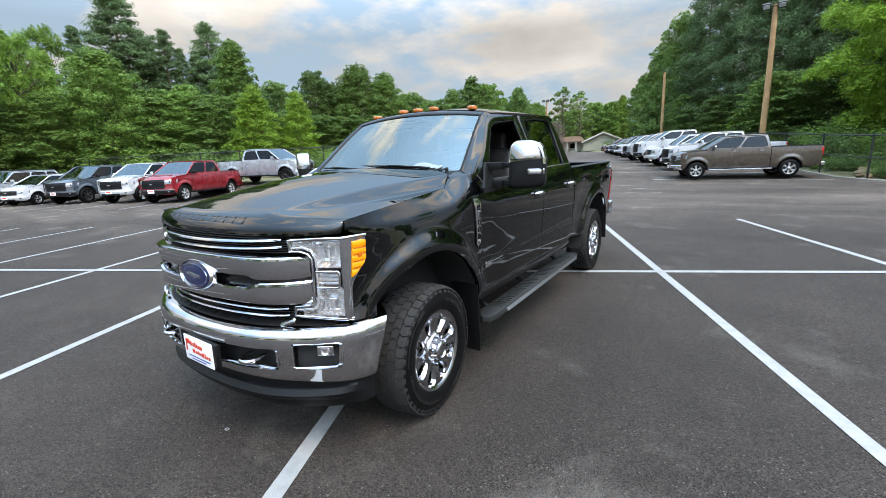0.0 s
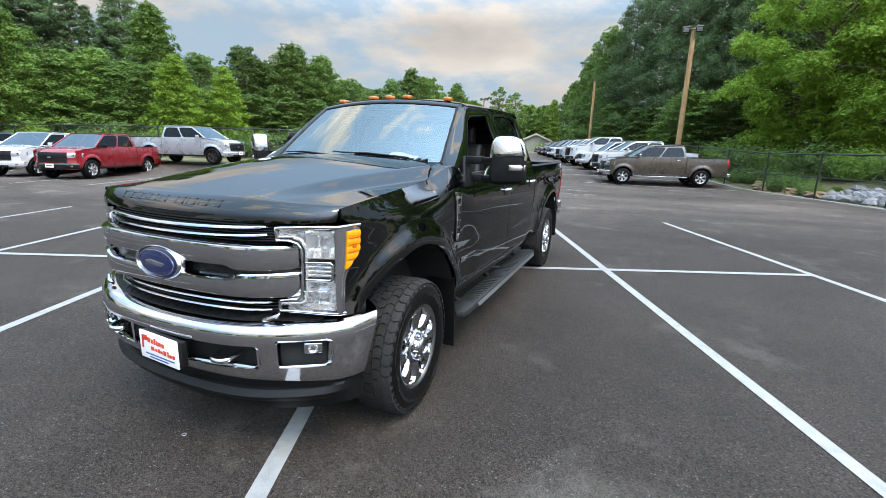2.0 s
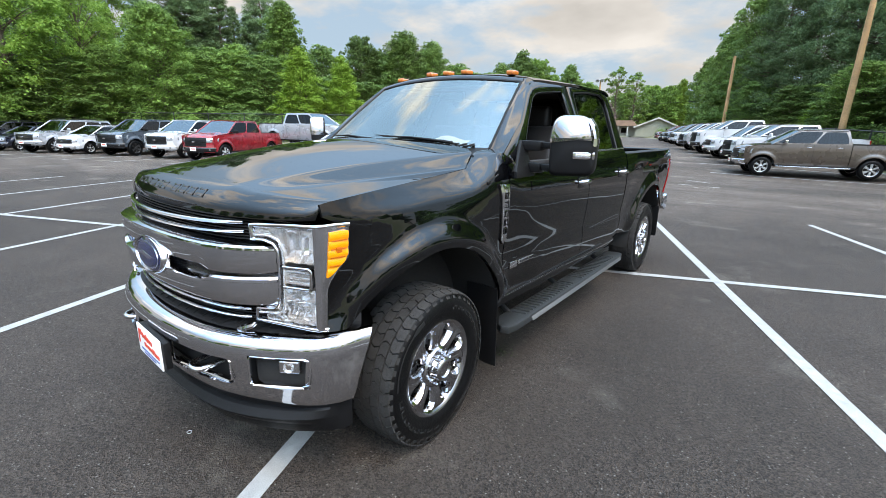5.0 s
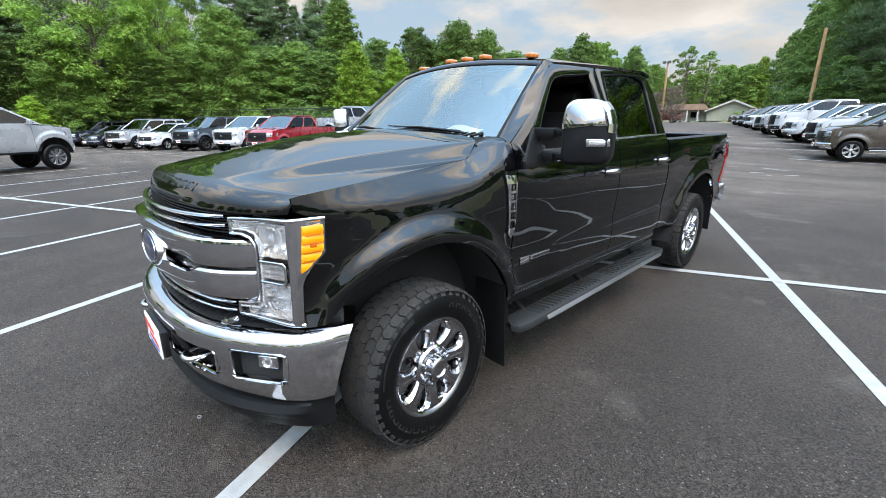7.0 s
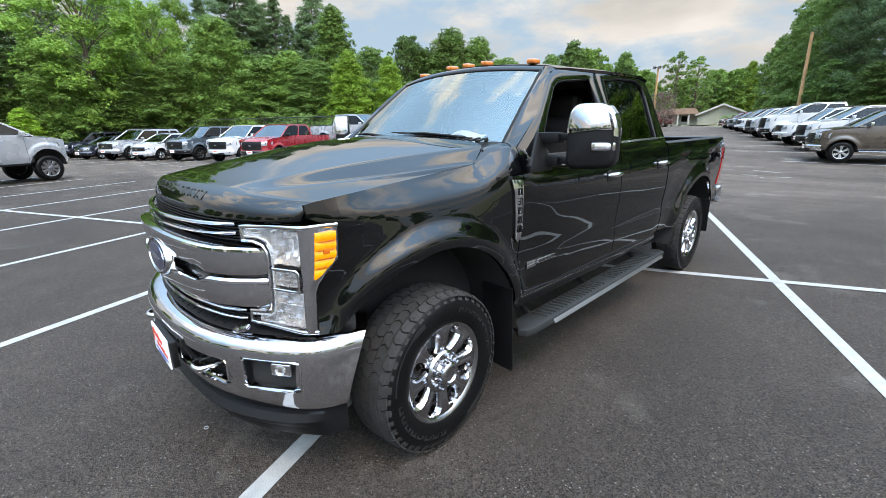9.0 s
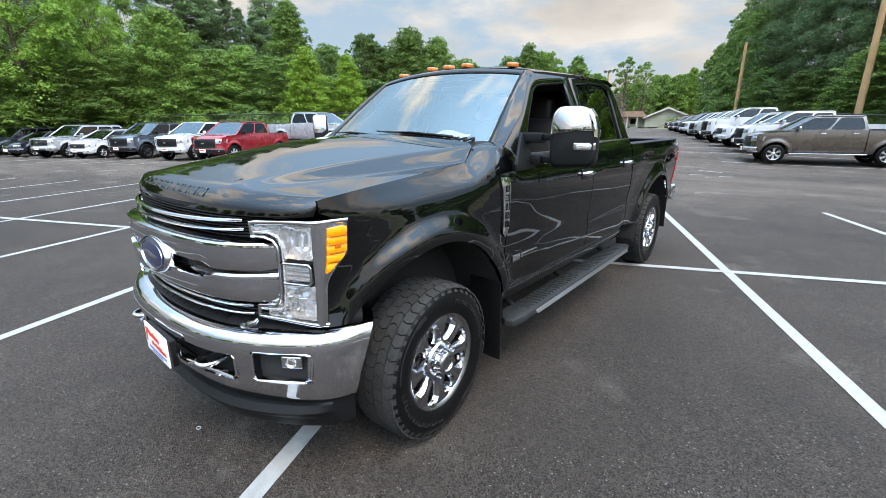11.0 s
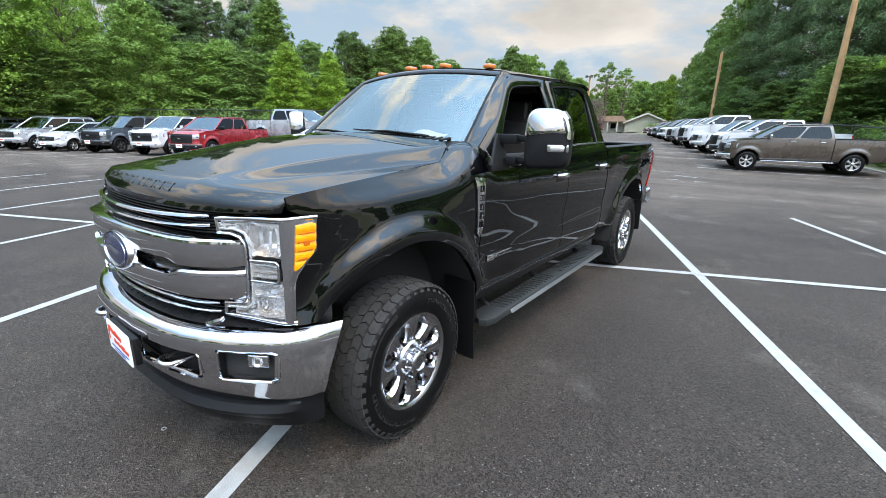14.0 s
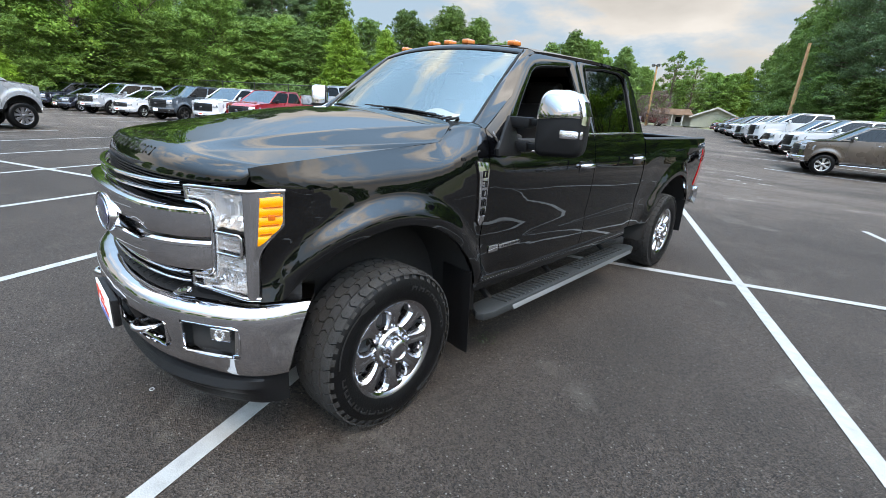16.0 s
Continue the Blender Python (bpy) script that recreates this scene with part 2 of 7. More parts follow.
    s_rng = n.new("ShaderNodeMapRange"); s_rng.inputs[1].default_value = 0.34; s_rng.inputs[2].default_value = 0.66; s_rng.inputs[3].default_value = 0.62; s_rng.inputs[4].default_value = 1.38
    l.new(silt.outputs["Fac"], s_rng.inputs[0])
    far_ = n.new("ShaderNodeMapRange"); far_.inputs[1].default_value = 4.0; far_.inputs[2].default_value = 9.0
    l.new(sm.outputs[0], far_.inputs[0])
    m5 = n.new("ShaderNodeMix"); m5.data_type = "RGBA"; m5.blend_type = "MULTIPLY"
    l.new(far_.outputs[0], m5.inputs[0]); l.new(m4.outputs[2], m5.inputs[6]); l.new(s_rng.outputs[0], m5.inputs[7])
    l.new(m5.outputs[2], b.inputs["Base Color"])
    bp = n.new("ShaderNodeBump"); bp.inputs["Strength"].default_value = 0.9; bp.inputs["Distance"].default_value = 0.008
    l.new(vor.outputs["Distance"], bp.inputs["Height"]); l.new(bp.outputs["Normal"], b.inputs["Normal"])
    return m


def leaf_mat(name, c1, c2, trans=0.35):
    """Leaves that pass some light; each leaf its own shade."""
    m = bpy.data.materials.new(name)
    m.use_nodes = True
    n, l = m.node_tree.nodes, m.node_tree.links
    b = n["Principled BSDF"]
    out = n["Material Output"]
    g = n.new("ShaderNodeNewGeometry")
    oi = n.new("ShaderNodeObjectInfo")
    mix = n.new("ShaderNodeMix"); mix.data_type = "RGBA"
    mix.inputs[6].default_value, mix.inputs[7].default_value = (*c1, 1), (*c2, 1)
    l.new(g.outputs["Random Per Island"], mix.inputs[0])
    mr = n.new("ShaderNodeMapRange"); mr.inputs[3].default_value = 0.78; mr.inputs[4].default_value = 1.42
    l.new(oi.outputs["Random"], mr.inputs[0])
    mu = n.new("ShaderNodeMix"); mu.data_type = "RGBA"; mu.blend_type = "MULTIPLY"; mu.inputs[0].default_value = 1
    l.new(mix.outputs[2], mu.inputs[6]); l.new(mr.outputs[0], mu.inputs[7])
    l.new(mu.outputs[2], b.inputs["Base Color"])
    b.inputs["Roughness"].default_value = 0.5
    b.inputs["Specular IOR Level"].default_value = 0.18
    tl = n.new("ShaderNodeBsdfTranslucent")
    l.new(mu.outputs[2], tl.inputs[0])
    ms = n.new("ShaderNodeMixShader"); ms.inputs[0].default_value = trans
    l.new(b.outputs[0], ms.inputs[1]); l.new(tl.outputs[0], ms.inputs[2]); l.new(ms.outputs[0], out.inputs[0])
    return m


def paint(name, color, metal=0.0):
    return mat(name, color, rough=0.28, metal=metal, coat=1.0, var=0.04, vscale=2.0)


M_black = mat("black_paint", (0.0012, 0.0013, 0.0017), rough=0.3, coat=1.0, var=0.0, spec=0.0, coat_ior=1.6)
M_wheel = mat("chrome_wheel", (0.46, 0.46, 0.48), rough=0.15, metal=1.0, var=0.05, vscale=6.0)
M_chrome = mat("chrome", (0.66, 0.66, 0.685), rough=0.06, metal=1.0, var=0.03, vscale=3.0)
M_chrome_dull = mat("satin_chrome", (0.62, 0.62, 0.64), rough=0.22, metal=1.0, var=0.05, vscale=3.0)
M_plastic = mat("black_plastic", (0.0052, 0.0052, 0.0056), rough=0.48, spec=0.22, var=0.15, vscale=6, bump=0.15, bscale=400)
M_plastic_gloss = mat("gloss_black_plastic", (0.008, 0.008, 0.009), rough=0.18, var=0.1, vscale=6)
M_rubber = mat("tyre_rubber", (0.0035, 0.0035, 0.0037), spec=0.16, rough=0.36, var=0.25, vscale=8, bump=0.2, bscale=120)
M_tread = mat("tread_rubber", (0.027, 0.0263, 0.0256), spec=0.2, rough=0.75, var=0.3, vscale=10, bump=0.3, bscale=90)
M_rubber_letter = mat("tyre_lettering", (0.0055, 0.0055, 0.0055), rough=0.6, var=0.1)
M_step = mat("step_plastic", (0.017, 0.019, 0.020), rough=0.40, spec=0.5, var=0.15, vscale=9, bump=0.1, bscale=300)
M_trim = mat("brushed_aluminium", (0.24, 0.24, 0.25), rough=0.4, metal=0.9, var=0.08, vscale=9)
M_dam = mat("textured_plastic", (0.0045, 0.0045, 0.005), rough=0.42, spec=0.26, var=0.15, vscale=9, bump=0.15, bscale=300)
M_dark = mat("dark_void", (0.013, 0.0128, 0.0125), rough=0.9, var=0.2)
M_interior = mat("dark_leather", (0.018, 0.017, 0.017), rough=0.5, var=0.2, vscale=8, bump=0.2, bscale=150)
M_glass = glass_mat("clear_glass", (0.66, 0.72, 0.71), ior=2.9, gloss=(0.86, 0.95, 0.94))
M_glass_dark = glass_mat("privacy_glass", (0.03, 0.034, 0.034), ior=1.42)
M_lens = glass_mat("lamp_lens", (0.93, 0.94, 0.95))
M_amber = mat("amber_lens", (0.80, 0.27, 0.005), rough=0.2, coat=0.4, var=0.12, vscale=30)
M_amber_deep = mat("deep_amber_lens", (0.50, 0.10, 0.004), rough=0.15, coat=1.0, var=0.1, vscale=30)
M_roof_lamp = mat("orange_lens", (0.50, 0.13, 0.02), rough=0.15, coat=1.0, var=0.12, vscale=30)
M_red_lens = mat("red_lens", (0.42, 0.008, 0.01), rough=0.1, coat=1.0, var=0.15, vscale=20)
M_white = mat("white_plastic", (0.78, 0.78, 0.77), rough=0.45, var=0.03)
M_paper = mat("paper", (0.80, 0.81, 0.80), rough=0.7, var=0.03)
M_redink = mat("red_print", (0.62, 0.05, 0.02), rough=0.5, var=0.08, vscale=20)
M_blueink = mat("blue_print", (0.05, 0.08, 0.25), rough=0.5, var=0.08, vscale=20)
M_lamp = mat("lamp_reflector", (0.88, 0.89, 0.90), rough=0.10, metal=0.75, var=0.04, vscale=30)
M_logo = mat("blue_enamel", (0.005, 0.013, 0.062), rough=0.15, coat=1.0, var=0.1, vscale=10)
M_line = mat("road_paint", (0.31, 0.315, 0.308), rough=0.65, color2=(0.20, 0.203, 0.198), vscale=12.0, bump=0.3, bscale=160)
M_asphalt = asphalt_mat()
M_grass = mat("grass_and_litter", (0.075, 0.095, 0.03), rough=0.9, color2=(0.16, 0.13, 0.07), vscale=0.35, bump=0.6, bscale=12)
M_concrete = mat("concrete", (0.20, 0.185, 0.16), rough=0.85, var=0.25, vscale=2.0, bump=0.3, bscale=60)
M_rock = mat("riprap_rock", (0.20, 0.20, 0.205), rough=0.85, var=0.3, vscale=2.5, bump=0.8, bscale=18, per_object=0.3)
M_bark = mat("bark", (0.11, 0.085, 0.06), rough=0.9, var=0.35, vscale=3.0, bump=0.7, bscale=25)
M_pole = mat("weathered_pole_wood", (0.40, 0.23, 0.11), rough=0.8, var=0.3, vscale=1.5, bump=0.4, bscale=40)
M_fence = mat("black_coated_steel", (0.012, 0.013, 0.013), rough=0.5, var=0.2)
M_bronze = mat("dark_bronze", (0.035, 0.033, 0.032), rough=0.5, metal=0.3, var=0.15)
M_galv = mat("galvanised_steel", (0.45, 0.46, 0.47), rough=0.4, metal=0.8, var=0.1)
M_leaf = leaf_mat("leaf_green", (0.070, 0.136, 0.029), (0.160, 0.262, 0.058))
M_leaf_l = leaf_mat("leaf_light", (0.088, 0.168, 0.030), (0.185, 0.300, 0.058), 0.42)
M_leaf_y = leaf_mat("leaf_yellow_green", (0.112, 0.205, 0.026), (0.225, 0.355, 0.050), 0.42)
M_leaf_d = leaf_mat("leaf_dark", (0.064, 0.122, 0.032), (0.146, 0.238, 0.062))
M_pine = leaf_mat("pine_needles", (0.060, 0.110, 0.050), (0.146, 0.222, 0.095), 0.30)
M_litter = leaf_mat("dark_litter", (0.018, 0.026, 0.012), (0.04, 0.05, 0.025), 0.1)
M_dry = leaf_mat("bare_twigs", (0.10, 0.07, 0.06), (0.16, 0.11, 0.09), 0.1)

# ---- building helpers ----
def mesh_of(bm, angle=38):
    me = bpy.data.meshes.new("m")
    bm.to_mesh(me)
    bm.free()
    me.polygons.foreach_set("use_smooth", [True] * len(me.polygons))
    me.set_sharp_from_angle(angle=radians(angle))
    return me


def part(name, bm, material, parent=None, label="", angle=38, at=None):
    """One mesh object under a thing or a part; a mesh may be shared by giving it in place of the bmesh."""
    me = bm if isinstance(bm, bpy.types.Mesh) else mesh_of(bm, angle)
    me.name = name
    if material and not me.materials:
        me.materials.append(material)
    ob = new(name, me)
    if parent:
        ob.parent = parent
    if at is not None:
        ob.matrix_basis = at
    if label:
        ob["label"] = label
    return ob


def thing(name, label, category, m=None, group="", kind=""):
    ob = new(name)
    ob.empty_display_size = 0.2
    if m is not None:
        ob.matrix_basis = m
    return tagged(ob, label, category, group, kind)


def BM():
    return bmesh.new()


def box(bm, c, s, bevel=0.0, rot=None, seg=2):
    """A bevelled box at c of size s."""
    r = bmesh.ops.create_cube(bm, size=1.0)
    vs = r["verts"]
    for v in vs:
        v.co = Vector((v.co.x * s[0], v.co.y * s[1], v.co.z * s[2]))
    if bevel > 0:
        es = list({e for v in vs for e in v.link_edges})
        g = bmesh.ops.bevel(bm, geom=es, offset=bevel, segments=seg, affect="EDGES", profile=0.6)
        vs = list({v for v in g["verts"]} | {v for v in vs if v.is_valid})
    for v in vs:
        co = v.co.copy()
        if rot is not None:
            co = rot @ co
        v.co = co + Vector(c)
    return bm


def tube(bm, pts, r, n=8):
    """A round bar along points; r is one radius or one for each point."""
    pts = [Vector(p) for p in pts]
    rs = r if isinstance(r, (list, tuple)) else [r] * len(pts)
    rings = []
    for i, p in enumerate(pts):
        d = (pts[min(i + 1, len(pts) - 1)] - pts[max(i - 1, 0)]).normalized()
        a = d.orthogonal() if abs(d.z) > 0.9 else d.cross(Vector((0, 0, 1)))
        a.normalize()
        b = d.cross(a)
        rings.append([bm.verts.new(p + rs[i] * (math.cos(2 * math.pi * k / n) * a + math.sin(2 * math.pi * k / n) * b)) for k in range(n)])
    for q, w in zip(rings, rings[1:]):
        for k in range(n):
            bm.faces.new((q[k], q[(k + 1) % n], w[(k + 1) % n], w[k]))
    if len(rings) > 1:
        bm.faces.new(rings[0][::-1])
        bm.faces.new(rings[-1])
    return bm


def grid(bm, fn, nu, nv, keep=None):
    """A surface fn(i, j) -> point over nu x nv cells; keep(i, j) leaves cells out."""
    vs = [[bm.verts.new(fn(i, j)) for j in range(nv + 1)] for i in range(nu + 1)]
    for i in range(nu):
        for j in range(nv):
            if keep is None or keep(i, j):
                bm.faces.new((vs[i][j], vs[i + 1][j], vs[i + 1][j + 1], vs[i][j + 1]))
    for v in [v for v in bm.verts if not v.link_faces]:
        bm.verts.remove(v)
    return bm


def thicken(bm, t):
    """Doubles an open surface at distance t behind its normals and closes its rim."""
    bm.normal_update()
    faces, verts = list(bm.faces), list(bm.verts)
    rim = [e for e in bm.edges if len(e.link_faces) == 1]
    rim = [(e.verts[0], e.verts[1]) for e in rim]
    back = {v: bm.verts.new(v.co - v.normal * t) for v in verts}
    for f in faces:
        bm.faces.new([back[v] for v in reversed(f.verts)])
    for a, b in rim:
        bm.faces.new((a, b, back[b], back[a]))
    bmesh.ops.recalc_face_normals(bm, faces=bm.faces)
    return bm


def shell(bm, t):
    """Gives a surface thickness t, away from its normals."""
    bmesh.ops.recalc_face_normals(bm, faces=bm.faces)
    return thicken(bm, t)


def fix(bm):
    bmesh.ops.recalc_face_normals(bm, faces=bm.faces)
    return bm


def outward(bm, c):
    """Turns faces so that they look away from c."""
    bm.normal_update()
    c = Vector(c)
    bmesh.ops.reverse_faces(bm, faces=[f for f in bm.faces if (f.calc_center_median() - c).dot(f.normal) < 0])
    return bm


def prism(bm, outline, axis, a, b, bevel=0.0):
    """A flat outline (pairs) pulled from a to b along an axis: 0, 1 or 2."""
    def co(p, h):
        q = list(p)
        q.insert(axis, h)
        return q
    lo = [bm.verts.new(co(p, a)) for p in outline]
    hi = [bm.verts.new(co(p, b)) for p in outline]
    f0, f1 = bm.faces.new(lo), bm.faces.new(hi)
    n = len(outline)
    for i in range(n):
        bm.faces.new((lo[i], lo[(i + 1) % n], hi[(i + 1) % n], hi[i]))
    bmesh.ops.recalc_face_normals(bm, faces=bm.faces)
    if bevel > 0:
        bmesh.ops.bevel(bm, geom=list({e for f in (f0, f1) for e in f.edges}), offset=bevel, segments=2, affect="EDGES", profile=0.6)
    return bm


def lathe(bm, prof, n=48, axis=0):
    """A profile of (along, radius) turned round an axis."""
    rings = []
    for h, r in prof:
        ring = []
        for k in range(n):
            a = 2 * math.pi * k / n
            p = [math.cos(a) * r, math.sin(a) * r]
            p.insert(axis, h)
            ring.append(bm.verts.new(p))
        rings.append(ring)
    for q, w in zip(rings, rings[1:]):
        for k in range(n):
            bm.faces.new((q[k], q[(k + 1) % n], w[(k + 1) % n], w[k]))
    bmesh.ops.recalc_face_normals(bm, faces=bm.faces)
    return bm


def lerp(x, xs, ys):
    return float(np.interp(x, xs, ys))


def sstep(a, b, x):
    t = min(1.0, max(0.0, (x - a) / (b - a)))
    return t * t * (3 - 2 * t)


def flip_x(bm):
    for v in bm.verts:
        v.co.x = -v.co.x
    bmesh.ops.reverse_faces(bm, faces=list(bm.faces))
    return bm


# ---- the lot's axes: U across the stalls, V along the stall lines ----
U, V = Vector((0.914, 0.405, 0)), Vector((-0.405, 0.914, 0))


def gz(x, y):
    """Height of the ground: level round the truck, rising gently to the far end of the lot."""
    v, u = -0.405 * x + 0.914 * y, 0.914 * x + 0.405 * y
    z = 1.15 * (1 - math.exp(-max(0.0, v - 18.3) / 18.0)) * sstep(17.5, 22, v)
    z += 0.35 * sstep(18.5, 21.5, v) * (1 - sstep(-8.5, -4.5, u)) * sstep(-80, -60, u)
    bank = sstep(16.6, 21, u) * (1.0 + 0.5 * sstep(20, 40, u))
    return z + bank


def at_uv(u, v, dz=0.0):
    p = U * u + V * v
    return Vector((p.x, p.y, gz(p.x, p.y) + dz))

# ---- ground ----
def build_ground():
    bm = BM()
    us = [-400, -200, -120, -80, -60, -45, -30, -20, -10, -4, 0, 5, 10, 15.0, 16.5, 17.5, 19, 21, 25, 40, 70, 120, 250, 400]
    vs = [-400, -200, -100, -50, -25, -10, 0, 8, 14, 17, 19, 20.5, 22, 24, 27, 31, 36, 42, 50, 65, 90, 130, 200, 400]

    def fn(i, j):
        p = at_uv(us[i], vs[j])
        return (p.x, p.y, p.z - 0.03)
    grid(bm, fn, len(us) - 1, len(vs) - 1)
    tagged(part("ground", fix(bm), M_grass, label="grassy verge and leaf litter under the trees"), category="ground", kind="structure")
    bm = BM()
    us = [-46, -40, -34, -28, -22, -16, -11, -8, -6, -4, 0, 4, 8, 12, 15.4]
    vs = [-30, -20, -10, 0, 6, 12, 15, 17] + [17 + 0.2 * k for k in range(1, 35)] + [24 + 0.75 * k for k in range(1, 40)] + [56, 61, 66, 73, 80, 88, 96]

    def fl(i, j):
        p = at_uv(us[i], vs[j])
        return (p.x, p.y, p.z)
    grid(bm, fl, len(us) - 1, len(vs) - 1, keep=lambda i, j: not (us[i + 1] <= -8 and vs[j] >= 20.99))
    tagged(part("parking_lot", fix(bm), M_asphalt, label="dark grey asphalt parking lot with dusty stains"), category="asphalt", kind="structure")


def line(u0, v0, u1, v1, w=0.105, h=0.005):
    """A painted stripe on the asphalt, a few millimetres proud."""
    a, b = Vector((u0, v0)), Vector((u1, v1))
    d = (b - a).normalized()
    s = Vector((-d.y, d.x)) * w / 2
    n = max(2, int((b - a).length / 0.5))
    bm = BM()

    def fn(i, j):
        q = a + (b - a) * i / n + s * (2 * j - 1)
        p = at_uv(q.x, q.y, h)
        return p
    grid(bm, fn, n, 1)
    tagged(part("stall_line", fix(bm), M_line), "white painted parking stall line on asphalt", "road marking", "stall lines", "structure")


build_ground()
STALLS = [9.4, 6.39, 3.40, 0.2, -2.9, -5.75, -8.55, -11.3, -14.1, -17.0, -19.9, -22.8, -25.7, -28.6]
for k, u in enumerate(STALLS):
    if u < 8:
        line(u, -1.9, u, 8.2 if u < -10 else 7.9 if u < 5 else 7.65)
line(6.39, 3.12, -28.6, 3.25, h=0.009)
# stalls of the row by the fence
SCRAPS = ((5.6, 14.7, 6.0, 14.6), (6.4, 14.2, 6.75, 14.1), (6.3, 16.4, 6.9, 15.6), (5.9, 13.9, 6.0, 13.85))
for k in range(8):
    line(8.12 + 0.36 * k, 20.05 + 3.3 * k, 14.5, 17.6 + 3.2 * k, 0.12, 0.02)
# worn scraps of older paint
for u0, v0, u1, v1 in SCRAPS:
    line(u0, v0, u1, v1, 0.09)
# stalls of the far row
for k in range(12):
    u = -12.6 - 2.9 * k
    line(u, 13.2, u, 19.2)
# low concrete edging by the fence
bm = BM()
vs = [-20 + 3.0 * k for k in range(40)]
for a, b in zip(vs, vs[1:]):
    prof = [(15.40, -0.02), (15.40, 0.015), (15.44, 0.03), (15.56, 0.03), (15.60, 0.015), (15.60, -0.02)]
    ra = [bm.verts.new(at_uv(u, a, h)) for u, h in prof]
    rb = [bm.verts.new(at_uv(u, b - 0.015, h)) for u, h in prof]
    for i in range(5):
        bm.faces.new((ra[i], ra[i + 1], rb[i + 1], rb[i]))
    bm.faces.new(ra); bm.faces.new(rb[::-1])
tagged(part("kerb", fix(bm), M_concrete), "low pale concrete edging along the asphalt", "kerb", kind="structure")

# ---- the black pickup: x to its left side, y to its tail, front axle at the origin ----
truck = thing("pickup_truck", "glossy black crew-cab heavy-duty pickup truck with chrome front bumper", "pickup truck")
WB, HUB_Z, ARCH_R = 4.06, 0.434, 0.665
BODY_Z = [0.50, 0.60, 0.66, 0.74, 0.84, 0.91, 0.98, 1.08, 1.20, 1.32, 1.40, 1.45, 1.50, 1.56, 1.60]
BODY_X = [0.93, 0.955, 0.978, 0.992, 0.996, 0.988, 0.996, 1.006, 1.012, 1.008, 0.998, 0.985, 0.966, 0.935, 0.90]


def body_base(y, z):
    """Half width of the body at a place along its side, before the wing turns in to the bonnet."""
    x = lerp(z, BODY_Z, BODY_X)
    x -= 0.070 * max(0.0, min(1.2, (-0.12 - y) / 0.5)) ** 1.6 * (1 - 0.62 * sstep(1.18, 1.38, z))
    if y > 4.3:
        x -= 0.085 * ((y - 4.3) / 1.0) ** 1.7
    # the wing rolls inwards towards the bonnet
    x -= (0.028 * sstep(1.08, 1.40, z) + 0.030 * sstep(1.27, 1.50, z)) * (1 - sstep(0.05, 0.66, y)) * (1 - 0.45 * sstep(-0.15, -0.55, y))
    for c in (0.0, WB):
        r = math.hypot(y - c, z - HUB_Z)
        x += 0.040 * (1 - sstep(0.70, 0.815, r)) - 0.014 * (1 - sstep(0.95, 1.25, r))
    return x


WING_Y, WING_X = [-0.62, -0.56, -0.25, 0.07, 0.36], [0.936, 0.934, 0.920, 0.906, 0.892]


def fender_top(y):
    return lerp(y, [-0.6, -0.56, -0.25, 0.07, 0.30, 0.36, 0.42, 0.50, 0.58, 0.68], [1.390, 1.396, 1.422, 1.447, 1.463, 1.470, 1.490, 1.524, 1.546, 1.552])


def body_x(y, z):
    """Half width of the body; along the bonnet the wing's upper edge turns in to the seam."""
    x = body_base(y, z)
    if y < 0.66 and z > 1.2:
        c = min(y, 0.36)
        gap = lerp(c, WING_Y, WING_X) - body_base(c, fender_top(c))
        x += gap * sstep(fender_top(y) - 0.12, fender_top(y) + 0.005, z) * (1 - sstep(0.36, 0.66, y))
    return x


def arch(y, low):
    """Lower edge of a side panel: the wheel opening, or the level given."""
    z = low
    for c in (0.0, WB):
        if abs(y - c) < ARCH_R:
            z = max(z, HUB_Z + math.sqrt(ARCH_R ** 2 - (y - c) ** 2) * (1.0 if abs(y - c) < 0.5 else 1.0))
    return z


def side_panel(name, ys, low, top, shear=None, nv=22, t=0.012):
    """A stamped side panel over columns ys between low(y) and top(y), on both sides."""
    for s in (1, -1):
        bm = BM()

        def fn(i, j):
            y = ys[i]
            z0, z1 = low(y), top(y)
            z = z0 + (z1 - z0) * j / nv
            if shear:
                y = shear(i / (len(ys) - 1), y, z)
            return (s * body_x(y, z), y, z)
        grid(bm, fn, len(ys) - 1, nv)
        bmesh.ops.recalc_face_normals(bm, faces=bm.faces)
        f = bm.faces[:][len(bm.faces) // 2]
        if f.normal.x * s < 0:
            bmesh.ops.reverse_faces(bm, faces=list(bm.faces))
        thicken(bm, t)
        yield s, part(name, fix(bm), M_black, truck, angle=50)


def spread(a, b, n, dense=()):
    ys = list(np.linspace(a, b, n))
    for c, r in dense:
        ys += [c + r * math.cos(math.pi * k / 24) for k in range(25)]
    return sorted({round(y, 4) for y in ys if a <= y <= b})


# fenders
def fender_front(s, y, z):
    edge = lerp(z, [0.85, 0.90, 1.04, 1.10, 1.16, 1.302, 1.314, 1.330, 1.390], [-0.640, -0.632, -0.612, -0.585, -0.528, -0.518, -0.58, -0.640, -0.645])
    return y + (edge + 0.60) * max(0.0, 1 - s * 2.2) ** 1.0


for s, ob in side_panel("fender", spread(-0.60, 0.672, 30, [(0.0, ARCH_R * 0.999)]), lambda y: arch(y, 0.85 if y < 0 else 0.60), fender_top, fender_front):
    pass
# doors; the window sill steps down towards the mirror
def belt(y):
    return 1.415 + 0.135 * (1 - sstep(0.69, 0.83, y)) + 0.10 * sstep(1.12, 1.42, y) + 0.015 * sstep(1.5, 2.9, y)


